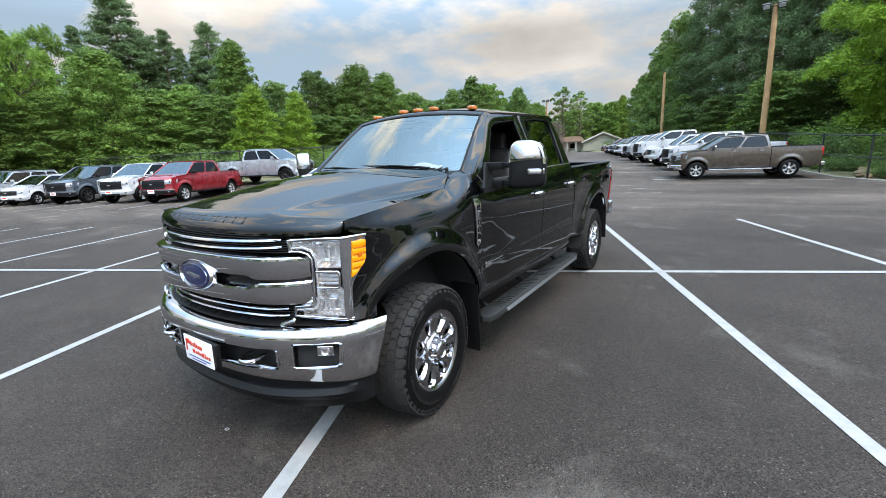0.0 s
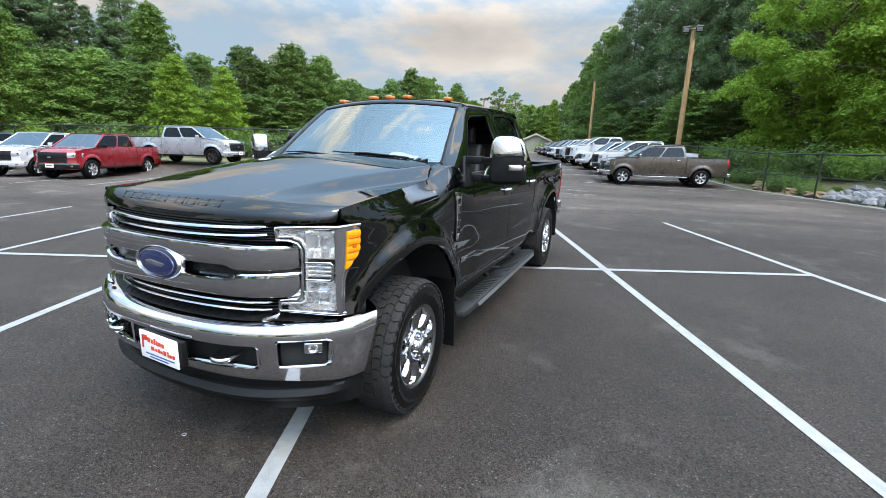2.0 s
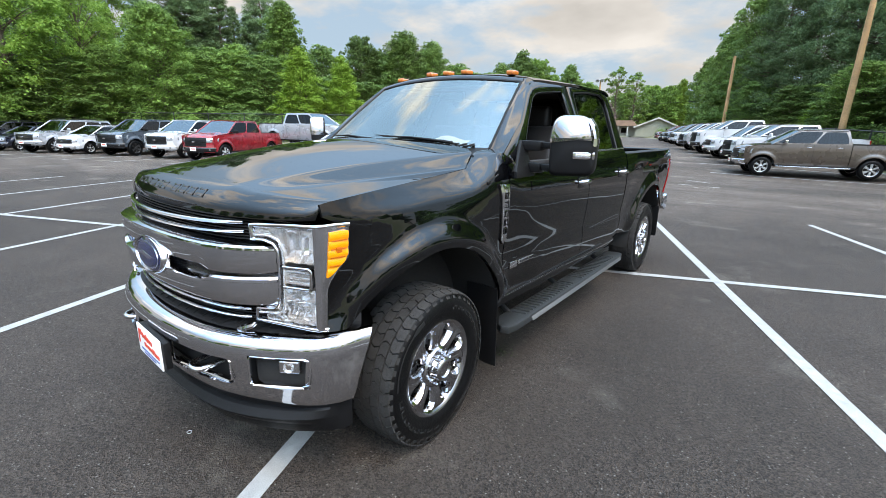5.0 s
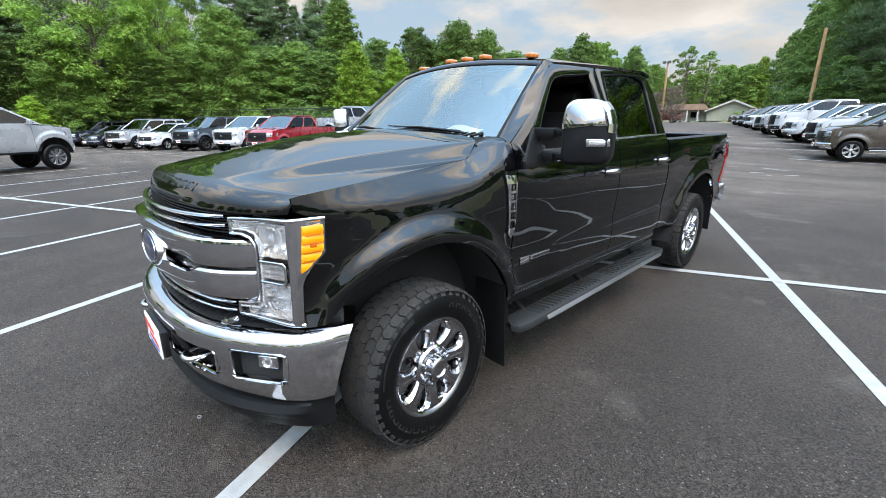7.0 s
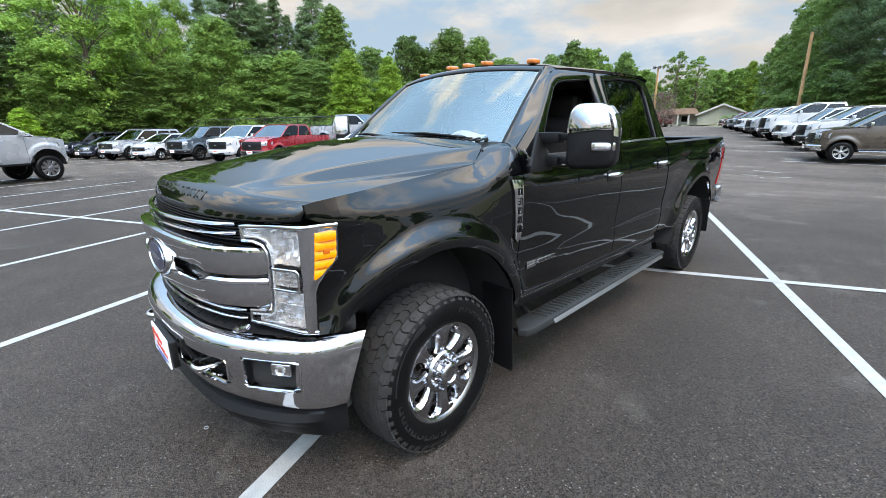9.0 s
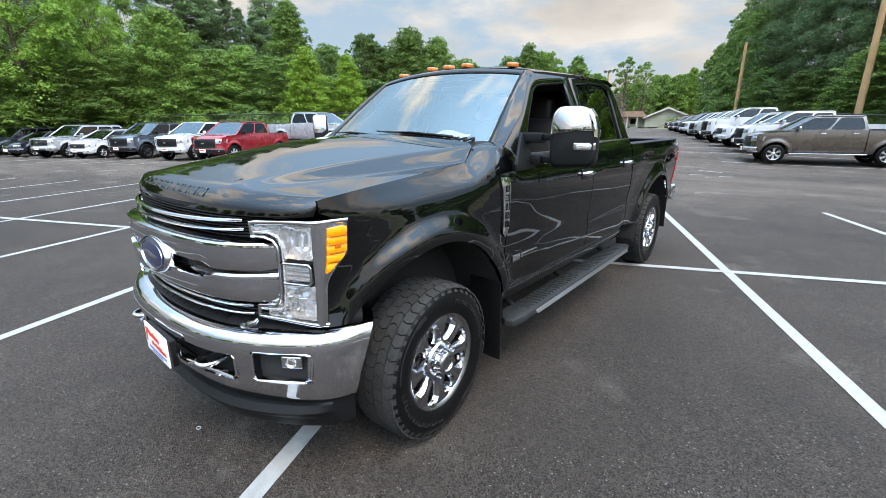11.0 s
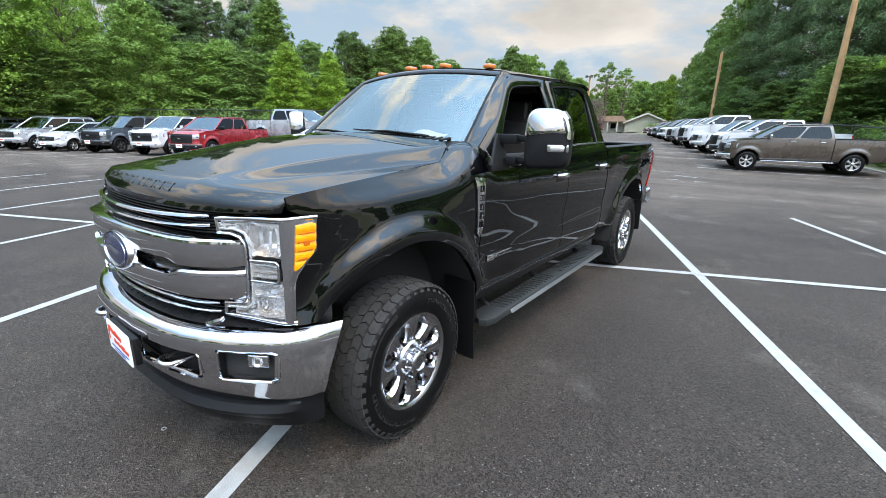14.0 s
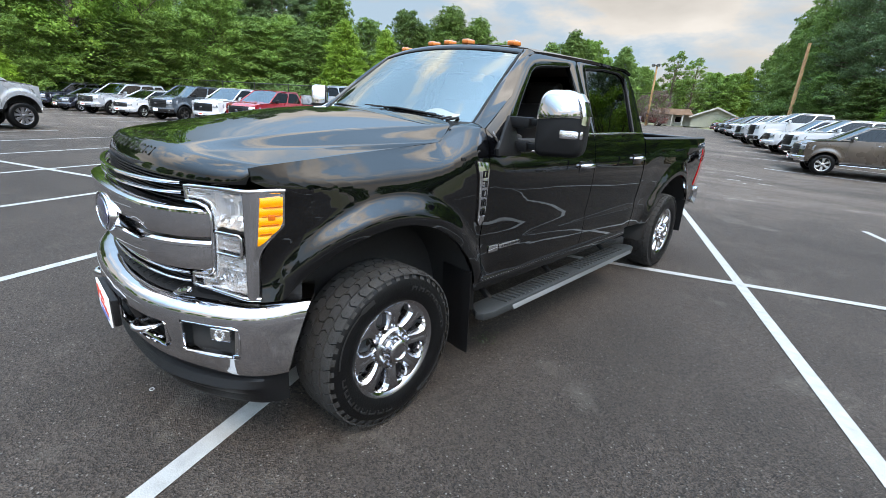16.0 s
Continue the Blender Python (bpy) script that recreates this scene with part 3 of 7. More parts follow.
doors = []
for name, a, b in (("front_door", 0.680, 1.972), ("rear_door", 1.980, 2.985)):
    for s, ob in side_panel(name, spread(a, b, 26, [(WB, ARCH_R)]), lambda y: arch(y, 0.625), belt, nv=26):
        doors.append((name, s, ob))
for s, ob in side_panel("bed_side", spread(3.005, 5.24, 36, [(WB, ARCH_R * 0.999)]), lambda y: arch(y, 0.63), lambda y: 1.485, nv=26):
    pass


# greenhouse: frames round the side windows, leaning inwards
def green_x(z):
    return 0.955 - 0.44 * (z - 1.52) if z > 1.42 else 0.999


def ring_strip(outer, inner, s, sub=5):
    """A strip between two open loops of (y, z) on the leaning cab side."""
    bm = BM()
    o, i = [], []
    for loop, out in ((outer, o), (inner, i)):
        for (y0, z0), (y1, z1) in zip(loop, loop[1:]):
            for k in range(sub):
                out.append((y0 + (y1 - y0) * k / sub, z0 + (z1 - z0) * k / sub))
        out.append(loop[-1])
    n = len(o) - 1

    def fn(a, b):
        (y0, z0), (y1, z1) = o[a], i[a]
        y, z = y0 + (y1 - y0) * b / 3, z0 + (z1 - z0) * b / 3
        return (s * (green_x(z) + 0.006 * math.sin(math.pi * b / 3)), y, z)
    grid(bm, fn, n, 3)
    return shell(bm, 0.035)


F_OUT = [(0.685, 1.548), (1.00, 1.74), (1.21, 1.945), (1.31, 2.010), (1.42, 2.040), (1.965, 2.062), (1.972, 1.80), (1.972, 1.51)]
F_IN = [(0.83, 1.43), (1.10, 1.72), (1.30, 1.910), (1.37, 1.945), (1.47, 1.962), (1.84, 1.995), (1.872, 1.83), (1.885, 1.51)]
R_OUT = [(1.980, 1.51), (1.980, 1.80), (1.976, 2.062), (2.45, 2.078), (2.82, 2.082), (2.93, 2.045), (2.985, 1.90), (2.985, 1.53)]
R_IN = [(2.020, 1.51), (2.050, 1.83), (2.09, 2.005), (2.45, 2.035), (2.74, 2.035), (2.83, 2.000), (2.855, 1.90), (2.78, 1.53)]
for s in (1, -1):
    part("window_frame", ring_strip(F_OUT, F_IN, s), M_black, truck)
    part("window_frame", ring_strip(R_OUT, R_IN, s), M_black, truck)
    # dark rubber run inside the frames
    for loop in (F_IN, R_IN):
        bm = BM()
        tube(bm, [(s * (green_x(z) - 0.012), y, z) for y, z in loop], 0.013, 6)
        part("window_seal", fix(bm), M_plastic, truck)
    # glass: the driver's front window is wound down
    for loop, front in ((F_IN, True), (R_IN, False)):
        if front and s == 1:
            continue
        bm = BM()
        bm.faces.new([bm.verts.new((s * (green_x(z) - 0.02), y, z)) for y, z in loop])
        ob = part("side_window", outward(bm, (0, 1.8, 1.6)), M_glass_dark if not front else M_glass, truck, "dark tinted glass")
        ob.visible_shadow = False
    # bright strip along the sill, gloss pillar cover
    bm = BM()
    tube(bm, [(s * (body_x(y, belt(y)) - 0.004), y, belt(y) + 0.008) for y in np.linspace(0.73, 2.96, 40)], 0.009, 6)
    part("belt_moulding", fix(bm), M_chrome_dull, truck)


# A-pillars, roof, windscreen
def ws_edge(t):
    """Side edge of the windscreen from its foot to the roof."""
    return Vector((0.812 - 0.125 * t, 0.715 + 0.64 * t - 0.05 * t * t, 1.565 + 0.478 * t + 0.02 * math.sin(math.pi * t)))


for s in (1, -1):
    bm = BM()
    outer = [(0.672, 1.549)] + F_OUT[1:5]
    n = 16

    def fn(i, j):
        t = i / n
        e = ws_edge(t)
        q = t * 4
        k = min(3, int(q))
        y = outer[k][0] + (outer[k + 1][0] - outer[k][0]) * (q - k)
        z = outer[k][1] + (outer[k + 1][1] - outer[k][1]) * (q - k)
        o = Vector((min(green_x(z), 0.94) + 0.004, y, z))
        f = j / 6
        p = e.lerp(o, f)
        p += Vector((0.80, -0.40, 0.20)) * 0.036 * min(1.0, 0.60 + 2.2 * t) * min(f / 0.17, (1 - f) / 0.83)
        return (s * p.x, p.y, p.z)
    grid(bm, fn, n, 6)
    part("pillar", shell(bm, 0.02), M_black, truck, angle=60)

bm = BM()


def screen(u, t):
    e = ws_edge(t)
    x = e.x * u
    bow = 1 - u * u
    return Vector((x, e.y - (0.13 - 0.05 * t) * bow, e.z + (0.012 + 0.03 * t) * bow))


grid(bm, lambda i, j: screen(-1 + 2 * i / 24, 0.935 * j / 14), 24, 14)
ob = part("windscreen", outward(bm, (0, 1.6, 1.4)), M_glass, truck, "large sloping glass windscreen reflecting the sky")
ob.visible_shadow = False
# black band round the glass
bm = BM()
tube(bm, [screen(-1 + 2 * i / 24, 0.935) + Vector((0, 0.004, 0.002)) for i in range(25)], 0.010, 6)
for s in (1, -1):
    tube(bm, [screen(s, j / 10) + Vector((0, 0.006, 0)) for j in range(11)], 0.012, 6)
part("windscreen_seal", fix(bm), M_plastic, truck)


bm = BM()
grid(bm, lambda i, j: screen((-1 + 2 * i / 24) * 1.02, 0.94 + 0.062 * j / 4) + Vector((0, -0.006, 0.010)) * math.sin(math.pi * (0.15 + 0.7 * j / 4)), 24, 4)
part("roof_header", shell(bm, 0.012), M_black, truck, angle=60)


def roof_z(x, y):
    u = abs(x) / 0.735
    z = lerp(y, [1.22, 1.36, 1.55, 2.2, 2.85, 3.0], [2.088, 2.104, 2.122, 2.136, 2.122, 2.090])
    edge = lerp(y, [1.36, 1.55, 2.2, 2.85, 3.0], [2.04, 2.052, 2.074, 2.078, 2.045])
    return edge + (z - edge) * (1 - u ** 3.2) + 0.012 * sstep(0.50, 0.40, abs(x)) * sstep(1.45, 1.7, y)


bm = BM()


def roof_fn(i, j):
    u = -1 + 2 * i / 36
    y0 = screen(u, 1.0).y + 0.015
    y = y0 + (2.985 - y0) * j / 24
    x = 0.735 * math.copysign(1 - (1 - abs(u)) ** 1.25, u)
    if j == 0:
        x, zz = screen(u, 1.0).x * 1.04, screen(u, 1.0).z + 0.012
        return (x, y, zz)
    return (x, y, roof_z(x, y))


grid(bm, roof_fn, 36, 24)
part("roof", shell(bm, 0.02), M_black, truck, angle=60)
# cab back with its window
bm = BM()
CZ, CX = [0.62, 1.20, 1.53, 1.56, 1.97, 2.05], [0.95, 0.96, 0.90, 0.89, 0.72, 0.66]
grid(bm, lambda i, j: (CX[j] * (-1 + 2 * i / 10), 2.965, CZ[j]), 10, 5, keep=lambda i, j: not (j == 3 and 1 <= i <= 8))
part("cab_back", shell(bm, 0.025), M_black, truck)
bm = BM(); box(bm, (0, 2.955, 1.765), (1.24, 0.008, 0.45))
ob = part("rear_window", fix(bm), M_glass_dark, truck); ob.visible_shadow = False

# clearance lamps on the roof
for x in (-0.56, -0.18, 0.0, 0.18, 0.56):
    bm = BM()
    box(bm, (0, 0, 0.017), (0.062, 0.088, 0.034), 0.013, seg=3)
    y = screen(x / 0.67, 1.0).y + 0.10
    part("clearance_lamp", fix(bm), M_roof_lamp, truck, "small amber roof lamp", at=pose(x, y, roof_z(x, y) + 0.002))


# bonnet: a wrap-over panel; a raised centre between two slanting shoulders, flat outer strips, and a rolled nose
def hood_lines(y):
    """The shoulder, the crease and the seam with the wing at a place along the bonnet: (x, z) of each."""
    f, g, h = max(0.0, (y + 0.73) / 1.24), max(0.0, (y + 0.73) / 1.10), max(0.0, (y + 0.60) / 0.97)
    x3, z3 = 0.934 - 0.050 * h, 1.395 + 0.075 * h
    return (0.458 + 0.377 * f ** 0.85, 1.429 + 0.127 * f ** 0.75), (min(0.616 + 0.256 * g ** 0.95, x3 - 0.008), min(1.416 + 0.056 * g, 1.490)), (x3, z3)


def hood_z(x, y):
    """Height of the bonnet behind its nose."""
    q = max(0.0, (y + 0.73) / 1.33)
    zc = 1.432 + 0.182 * (2.15 * q - 1.15 * q * q)
    (x1, z1), (x2, z2), (x3, z3) = hood_lines(y)
    z = 0.0
    for d in (-0.012, -0.006, 0.0, 0.006, 0.012):
        a = abs(x) + d
        z += (z1 + (zc - z1) * (1 - (a / x1) ** 2)) if a < x1 else lerp(a, [x1, x2, x3, x3 + 0.05], [z1, z2, z3, z3 - 0.01])
    return z / 5


def hood_pt(u, t):
    """u across (-1 to 1), t from the lip (0) to the cowl (1)."""
    a = abs(u)
    e = 1 - (1 - a) ** 1.35
    xl = 0.922 * e
    lip_y, lip_z = -0.853 + 0.205 * a ** 2.3, 1.312 + 0.014 * a ** 2
    deep = lerp(xl, [0, 0.30, 0.46, 0.62, 0.93], [0.125, 0.124, 0.115, 0.080, 0.070])
    y_top = lip_y + deep
    T0 = 0.20
    if t < T0:
        q = t / T0
        y = lip_y + deep * q ** 1.6
        x = e * (0.910 + 0.024 * q)
        z_top = hood_z(e * hood_lines(y_top)[2][0], y_top)
        z = lip_z + (z_top - lip_z) * math.sin(q * 1.40) / math.sin(1.40)
    else:
        q = (t - T0) / (1 - T0)
        back = lerp(e, [0, 0.68, 0.88, 0.945, 1.0], [0.60, 0.595, 0.55, 0.506, 0.364])
        y = y_top + (back - y_top) * q
        x = e * hood_lines(y)[2][0]
        z = hood_z(x, y)
    return Vector((math.copysign(x, u), y, z))


bm = BM()
ts = [0, 0.02, 0.045, 0.07, 0.10, 0.13, 0.16, 0.18, 0.20, 0.22, 0.25] + list(np.linspace(0.29, 1.0, 20))
grid(bm, lambda i, j: hood_pt(-1 + 2 * i / 120, ts[j]), 120, len(ts) - 1)
hood = part("bonnet", shell(bm, 0.014), M_black, truck, angle=60)
# painted corner between the bonnet's rear edge, the wing and the pillar's foot
for s in (1, -1):
    bm = BM()
    inner = [(0.884, 0.366, 1.462), (0.862, 0.440, 1.508), (0.838, 0.512, 1.552), (0.822, 0.600, 1.562), (0.812, 0.722, 1.568)]

    def corner(i, j):
        p = Vector((0, 0, 0))
        for d in (-1.6, -0.8, 0.0, 0.8, 1.6):
            g = max(0.0, min(16.0, i + d * min(1.0, i / 3, (16 - i) / 3))) / 4
            k = min(3, int(g))
            p += Vector(inner[k]).lerp(Vector(inner[k + 1]), g - k) / 5
        y = 0.366 + 0.310 * i / 16
        o = Vector((body_x(y, fender_top(y)) - 0.002, y, fender_top(y) - 0.004))
        w = j / 6
        c = p.lerp(o, w)
        c.z += 0.014 * math.sin(math.pi * w) * (i / 16)
        return (s * c.x, c.y, c.z)
    grid(bm, corner, 16, 6)
    part("cowl_corner", shell(bm, 0.010), M_black, truck, angle=60)
# raised model lettering, as plain embossed bars
for k in range(9):
    x = -0.44 + 0.086 * k + (0.05 if k > 4 else 0)
    bm = BM()
    u = math.copysign(1 - (1 - min(0.999, abs(x) / 0.922)) ** (1 / 1.35), x)
    a, b = hood_pt(u, 0.070), hood_pt(u, 0.125)
    tang = (b - a).normalized()
    nrm = Vector((0, -1, 0)) - tang * Vector((0, -1, 0)).dot(tang); nrm.normalize()
    h = (b - a).length * 0.9
    rot = Matrix((Vector((1, 0, 0)), tang, nrm)).transposed()
    for c, w, hh in (((0, 0.5 * h - 0.006), 0.066, 0.009), ((0, -0.5 * h + 0.006), 0.066, 0.009), ((-0.028, 0), 0.010, h), ((0.028, 0), 0.010, h)):
        box(bm, (c[0], c[1], 0), (w, hh, 0.003), 0.001)
    part("embossed_bar", fix(bm), M_black, hood, at=Matrix.Translation((a + b) / 2 + nrm * 0.001) @ rot.to_4x4())

# cowl and wipers
bm = BM()


def cowl_fn(i, j):
    u = -1 + 2 * i / 30
    x = 0.86 * u
    y0 = lerp(abs(x), [0, 0.6, 0.80, 0.92], [0.60, 0.60, 0.55, 0.46]) - 0.03
    e = screen(u, 0.03)
    z0 = lerp(abs(x), [0, 0.5, 0.8, 0.9], [1.585, 1.575, 1.55, 1.53])
    f = j / 6
    return (x + (e.x - x) * f, y0 + (e.y + 0.01 - y0) * f, z0 + (e.z - z0) * f - 0.02 * math.sin(math.pi * f))


grid(bm, cowl_fn, 30, 6)
cowl = part("cowl", shell(bm, 0.01), M_plastic, truck)
for k in range(26):
    x = -0.70 + 0.056 * k
    bm = BM(); box(bm, (0, 0, 0), (0.022, 0.10, 0.012), 0.003)
    part("cowl_slat", fix(bm), M_plastic, cowl, at=pose(x, 0.635 + 0.05 * x * x, 1.600 - 0.02 * abs(x), 8))
for x0, x1 in ((0.58, -0.02), (-0.12, -0.66)):
    bm = BM()
    e0, e1 = Vector((x0, 0.64, 1.60)), screen(x1 / 0.8, 0.055) + Vector((0, -0.022, 0.018))
    m0 = screen((x0 - 0.10) / 0.8, 0.030) + Vector((0, -0.025, 0.020))
    tube(bm, [e0, m0, m0.lerp(e1, 0.5) + Vector((0, 0, 0.01)), e1], [0.010, 0.008, 0.006, 0.004], 6)
    b0, b1 = screen((x0 + 0.02) / 0.8, 0.020) + Vector((0, -0.012, 0.012)), screen((x1 - 0.10) / 0.8, 0.075) + Vector((0, -0.012, 0.014))
    tube(bm, [b0, b0.lerp(b1, 0.5) + Vector((0, -0.01, 0.008)), b1], [0.006, 0.009, 0.004], 6)
    part("wiper", fix(bm), M_plastic, truck)


# ---- front: everything follows one bowed plan line ----
FX = [0, 0.15, 0.30, 0.42, 0.52, 0.63, 0.72, 0.82, 0.90, 0.95, 0.99, 1.015, 1.028, 1.030]
FY = [-1.0, -0.997, -0.986, -0.970, -0.948, -0.908, -0.866, -0.810, -0.755, -0.705, -0.645, -0.570, -0.490, -0.474]


def front_y(x):
    return lerp(abs(x), FX, FY)


def plan(s):
    """Point on the bumper's plan line by its length fraction -1 to 1."""
    pts = list(zip(FX, FY))
    ln = [0]
    for p, q in zip(pts, pts[1:]):
        ln.append(ln[-1] + math.hypot(q[0] - p[0], q[1] - p[1]))
    d = min(1, abs(s)) * ln[-1]
    return math.copysign(lerp(d, ln, FX), s), lerp(d, ln, FY)


def grille_y(x):
    """The grille stands back from the bumper's line, most at the middle."""
    return lerp(abs(x), [0, 0.15, 0.28, 0.40, 0.50, 0.58, 0.65, 0.71, 0.745, 0.80], [-0.956, -0.952, -0.942, -0.926, -0.904, -0.874, -0.832, -0.780, -0.742, -0.69])




def s_of(x):
    best = min(range(0, 401), key=lambda k: abs(plan(k / 400)[0] - abs(x)))
    return math.copysign(best / 400, x)


BZ = [0.528, 0.531, 0.540, 0.556, 0.582, 0.612, 0.66, 0.700, 0.722, 0.736, 0.75, 0.775, 0.79, 0.803, 0.813, 0.819, 0.820]
BO = [0.075, 0.046, 0.034, 0.027, 0.020, 0.014, 0.006, 0.002, 0.000, 0.000, 0.000, 0.004, 0.010, 0.022, 0.040, 0.070, 0.125]
cols = sorted({round(v, 4) for v in list(np.linspace(-1, 1, 81)) + [s_of(x) for x in (-0.925, -0.705, -0.62, -0.20, 0.20, 0.62, 0.705, 0.925)]})


def bump_pt(s, k):
    z, o = BZ[k], BO[k]
    down = (0.82 - z) / 0.28
    s2 = s * (1 - 0.085 * down * abs(s) ** 3)
    x, y = plan(s2)
    z2 = z + 0.022 * abs(x) ** 1.5 * (z - 0.5) / 0.3 - 0.012 * abs(x) ** 2 * (1 if z < 0.6 else 0)
    nx = math.copysign(max(0, (abs(x) - 0.75)) / 0.30, x)
    return Vector((x - o * nx * 0.6, y + o * (1 - 0.55 * abs(nx)), z2))


def bump_keep(i, j):
    x = plan((cols[i] + cols[i + 1]) / 2)[0]
    z = (BZ[j] + BZ[j + 1]) / 2
    a = abs(x)
    if a < 0.62 and 0.608 < z < 0.722 and a > 0.20:
        return False
    if a <= 0.20 and 0.608 < z < 0.722:
        return False
    if 0.705 < a < 0.925 and 0.612 < z < 0.75:
        return False
    return True


bm = BM()
grid(bm, lambda i, j: bump_pt(cols[i], j), len(cols) - 1, len(BZ) - 1, keep=bump_keep)
bumper = part("front_bumper", shell(bm, 0.014), M_chrome, truck, "polished chrome bumper", angle=45)
# rolled lips round the openings
for s in (1, -1):
    for outline, r in ((((0.712, 0.614), (0.900, 0.616), (0.918, 0.63), (0.925, 0.70), (0.920, 0.74), (0.905, 0.748), (0.712, 0.748), (0.702, 0.735), (0.702, 0.625)), 0.007),
                       (((0.22, 0.614), (0.605, 0.613), (0.62, 0.625), (0.62, 0.71), (0.605, 0.722), (0.22, 0.722)), 0.007)):
        bm = BM()
        tube(bm, [(s * x, front_y(x) + 0.006, z + 0.016 * x ** 1.5) for x, z in outline + outline[:1]], r, 6)
        part("opening_lip", fix(bm), M_chrome, bumper)
    # the openings' lower edges turn in as bright ledges
    for xa, xb, za, zb, ya in ((0.205, 0.612, 0.603, 0.612, 0.040), (0.712, 0.918, 0.609, 0.620, 0.036)):
        bm = BM()
        grid(bm, lambda i, j: (s * (xa + (xb - xa) * i / 12), front_y(xa + (xb - xa) * i / 12) + 0.004 + ya * j / 4, za + (zb - za) * (j / 4) ** 0.7 + 0.016 * (xa + (xb - xa) * i / 12) ** 1.5), 12, 4)
        part("opening_ledge", shell(bm, 0.006), M_chrome, bumper)
    # fog lamp in its dark pocket
    bm = BM()
    box(bm, (0, 0, 0), (0.23, 0.12, 0.15), 0.01)
    part("fog_pocket", fix(bm), M_dark, bumper, at=pose(s * 0.755, front_y(0.755) + 0.125, 0.690, 0, 0, s * 30))
    bm = BM()
    box(bm, (0, 0, 0), (0.090, 0.03, 0.058), 0.010, seg=3)
    fog = part("fog_lamp", fix(bm), M_chrome_dull, bumper, at=pose(s * 0.838, front_y(0.838) + 0.035, 0.715, 0, 0, s * 34))
    bm = BM(); lathe(bm, [(-0.014, 0.024), (-0.020, 0.022), (-0.016, 0.015), (-0.012, 0.0)], 18, axis=1)
    part("lens", fix(bm), M_lamp, fog)
    # tow hook
    bm = BM()
    x = s * 0.42
    y = front_y(0.42)
    tube(bm, [(x - 0.046, y + 0.10, 0.652), (x - 0.047, y + 0.02, 0.648)] + [(x - 0.047 * math.cos(math.pi * q / 8), y + 0.02 - 0.036 * math.sin(math.pi * q / 8), 0.646) for q in range(1, 8)] + [(x + 0.047, y + 0.02, 0.648), (x + 0.046, y + 0.10, 0.652)], 0.014, 10)
    part("tow_hook", fix(bm), M_chrome_dull, truck)
bm = BM()
grid(bm, lambda i, j: (-0.72 + 1.44 * i / 24, front_y(-0.72 + 1.44 * i / 24) + 0.105, 0.555 + 0.25 * j / 2), 24, 2)
shell(bm, 0.05)
part("bumper_backing", fix(bm), M_dark, truck)

# licence plate area with a dealer board: plain shapes for the lettering
board = part("number_plate", box(BM(), (0, 0, 0), (0.305, 0.008, 0.153), 0.004), M_white, truck, "white dealer plate with red print", at=pose(0.060, -1.030, 0.646, 0, 1.5, -1))
part("plate_holder", box(BM(), (0, 0, 0), (0.33, 0.03, 0.135), 0.008), M_plastic, truck, at=pose(0.072, -1.010, 0.650, 0, 1.5, -1))
for k, (x, z, w, h, t) in enumerate(((-0.125, 0.048, 0.050, 0.034, -8), (-0.148, 0.018, 0.016, 0.085, 0), (-0.085, 0.040, 0.024, 0.032, 0), (-0.055, 0.036, 0.020, 0.026, 0), (-0.028, 0.040, 0.018, 0.040, 0), (-0.006, 0.034, 0.012, 0.030, 0), (0.018, 0.032, 0.024, 0.026, 0), (0.048, 0.030, 0.022, 0.026, 0),
                                     (-0.055, -0.010, 0.030, 0.026, -4), (-0.020, -0.013, 0.020, 0.018, 0), (0.006, -0.012, 0.016, 0.026, 0), (0.030, -0.015, 0.020, 0.018, 0), (0.062, -0.014, 0.028, 0.030, 0), (0.092, -0.014, 0.012, 0.034, 0), (0.115, -0.020, 0.020, 0.020, 0), (0.145, -0.020, 0.022, 0.022, 0))):
    part("print_bar", box(BM(), (0, 0, 0), (w * 0.82, 0.003, h * 0.85), 0.001), M_redink, board, at=pose(x * 0.84, -0.005, z * 0.86, 0, 4 + t, 0))
part("print_bar", box(BM(), (0.008, -0.005, -0.044), (0.23, 0.003, 0.006)), M_blueink, board)
part("print_bar", box(BM(), (0.0, -0.005, -0.060), (0.15, 0.003, 0.006)), M_blueink, board)

# step pad on top of the bumper
bm = BM()


def pad_fn(i, j):
    s = -0.70 + 1.40 * i / 48
    x, y = plan(s)
    f = j / 5
    return (x * (1 - 0.05 * f), y + 0.085 + 0.11 * f, 0.822 + 0.016 * abs(x) ** 1.5 + 0.045 * f)


grid(bm, pad_fn, 48, 5)
pad = part("step_pad", shell(bm, 0.02), M_plastic, truck, "black ribbed plastic pad")
for k in range(22):
    s = -0.64 + 1.28 * k / 21
    x, y = plan(s)
    bm = BM(); box(bm, (0, 0, 0), (0.006, 0.105, 0.005), 0.001)
    part("rib", fix(bm), M_plastic, pad, at=pose(x * 0.97, y + 0.145, 0.848 + 0.016 * abs(x) ** 1.5, 22, 0, -x * 20))
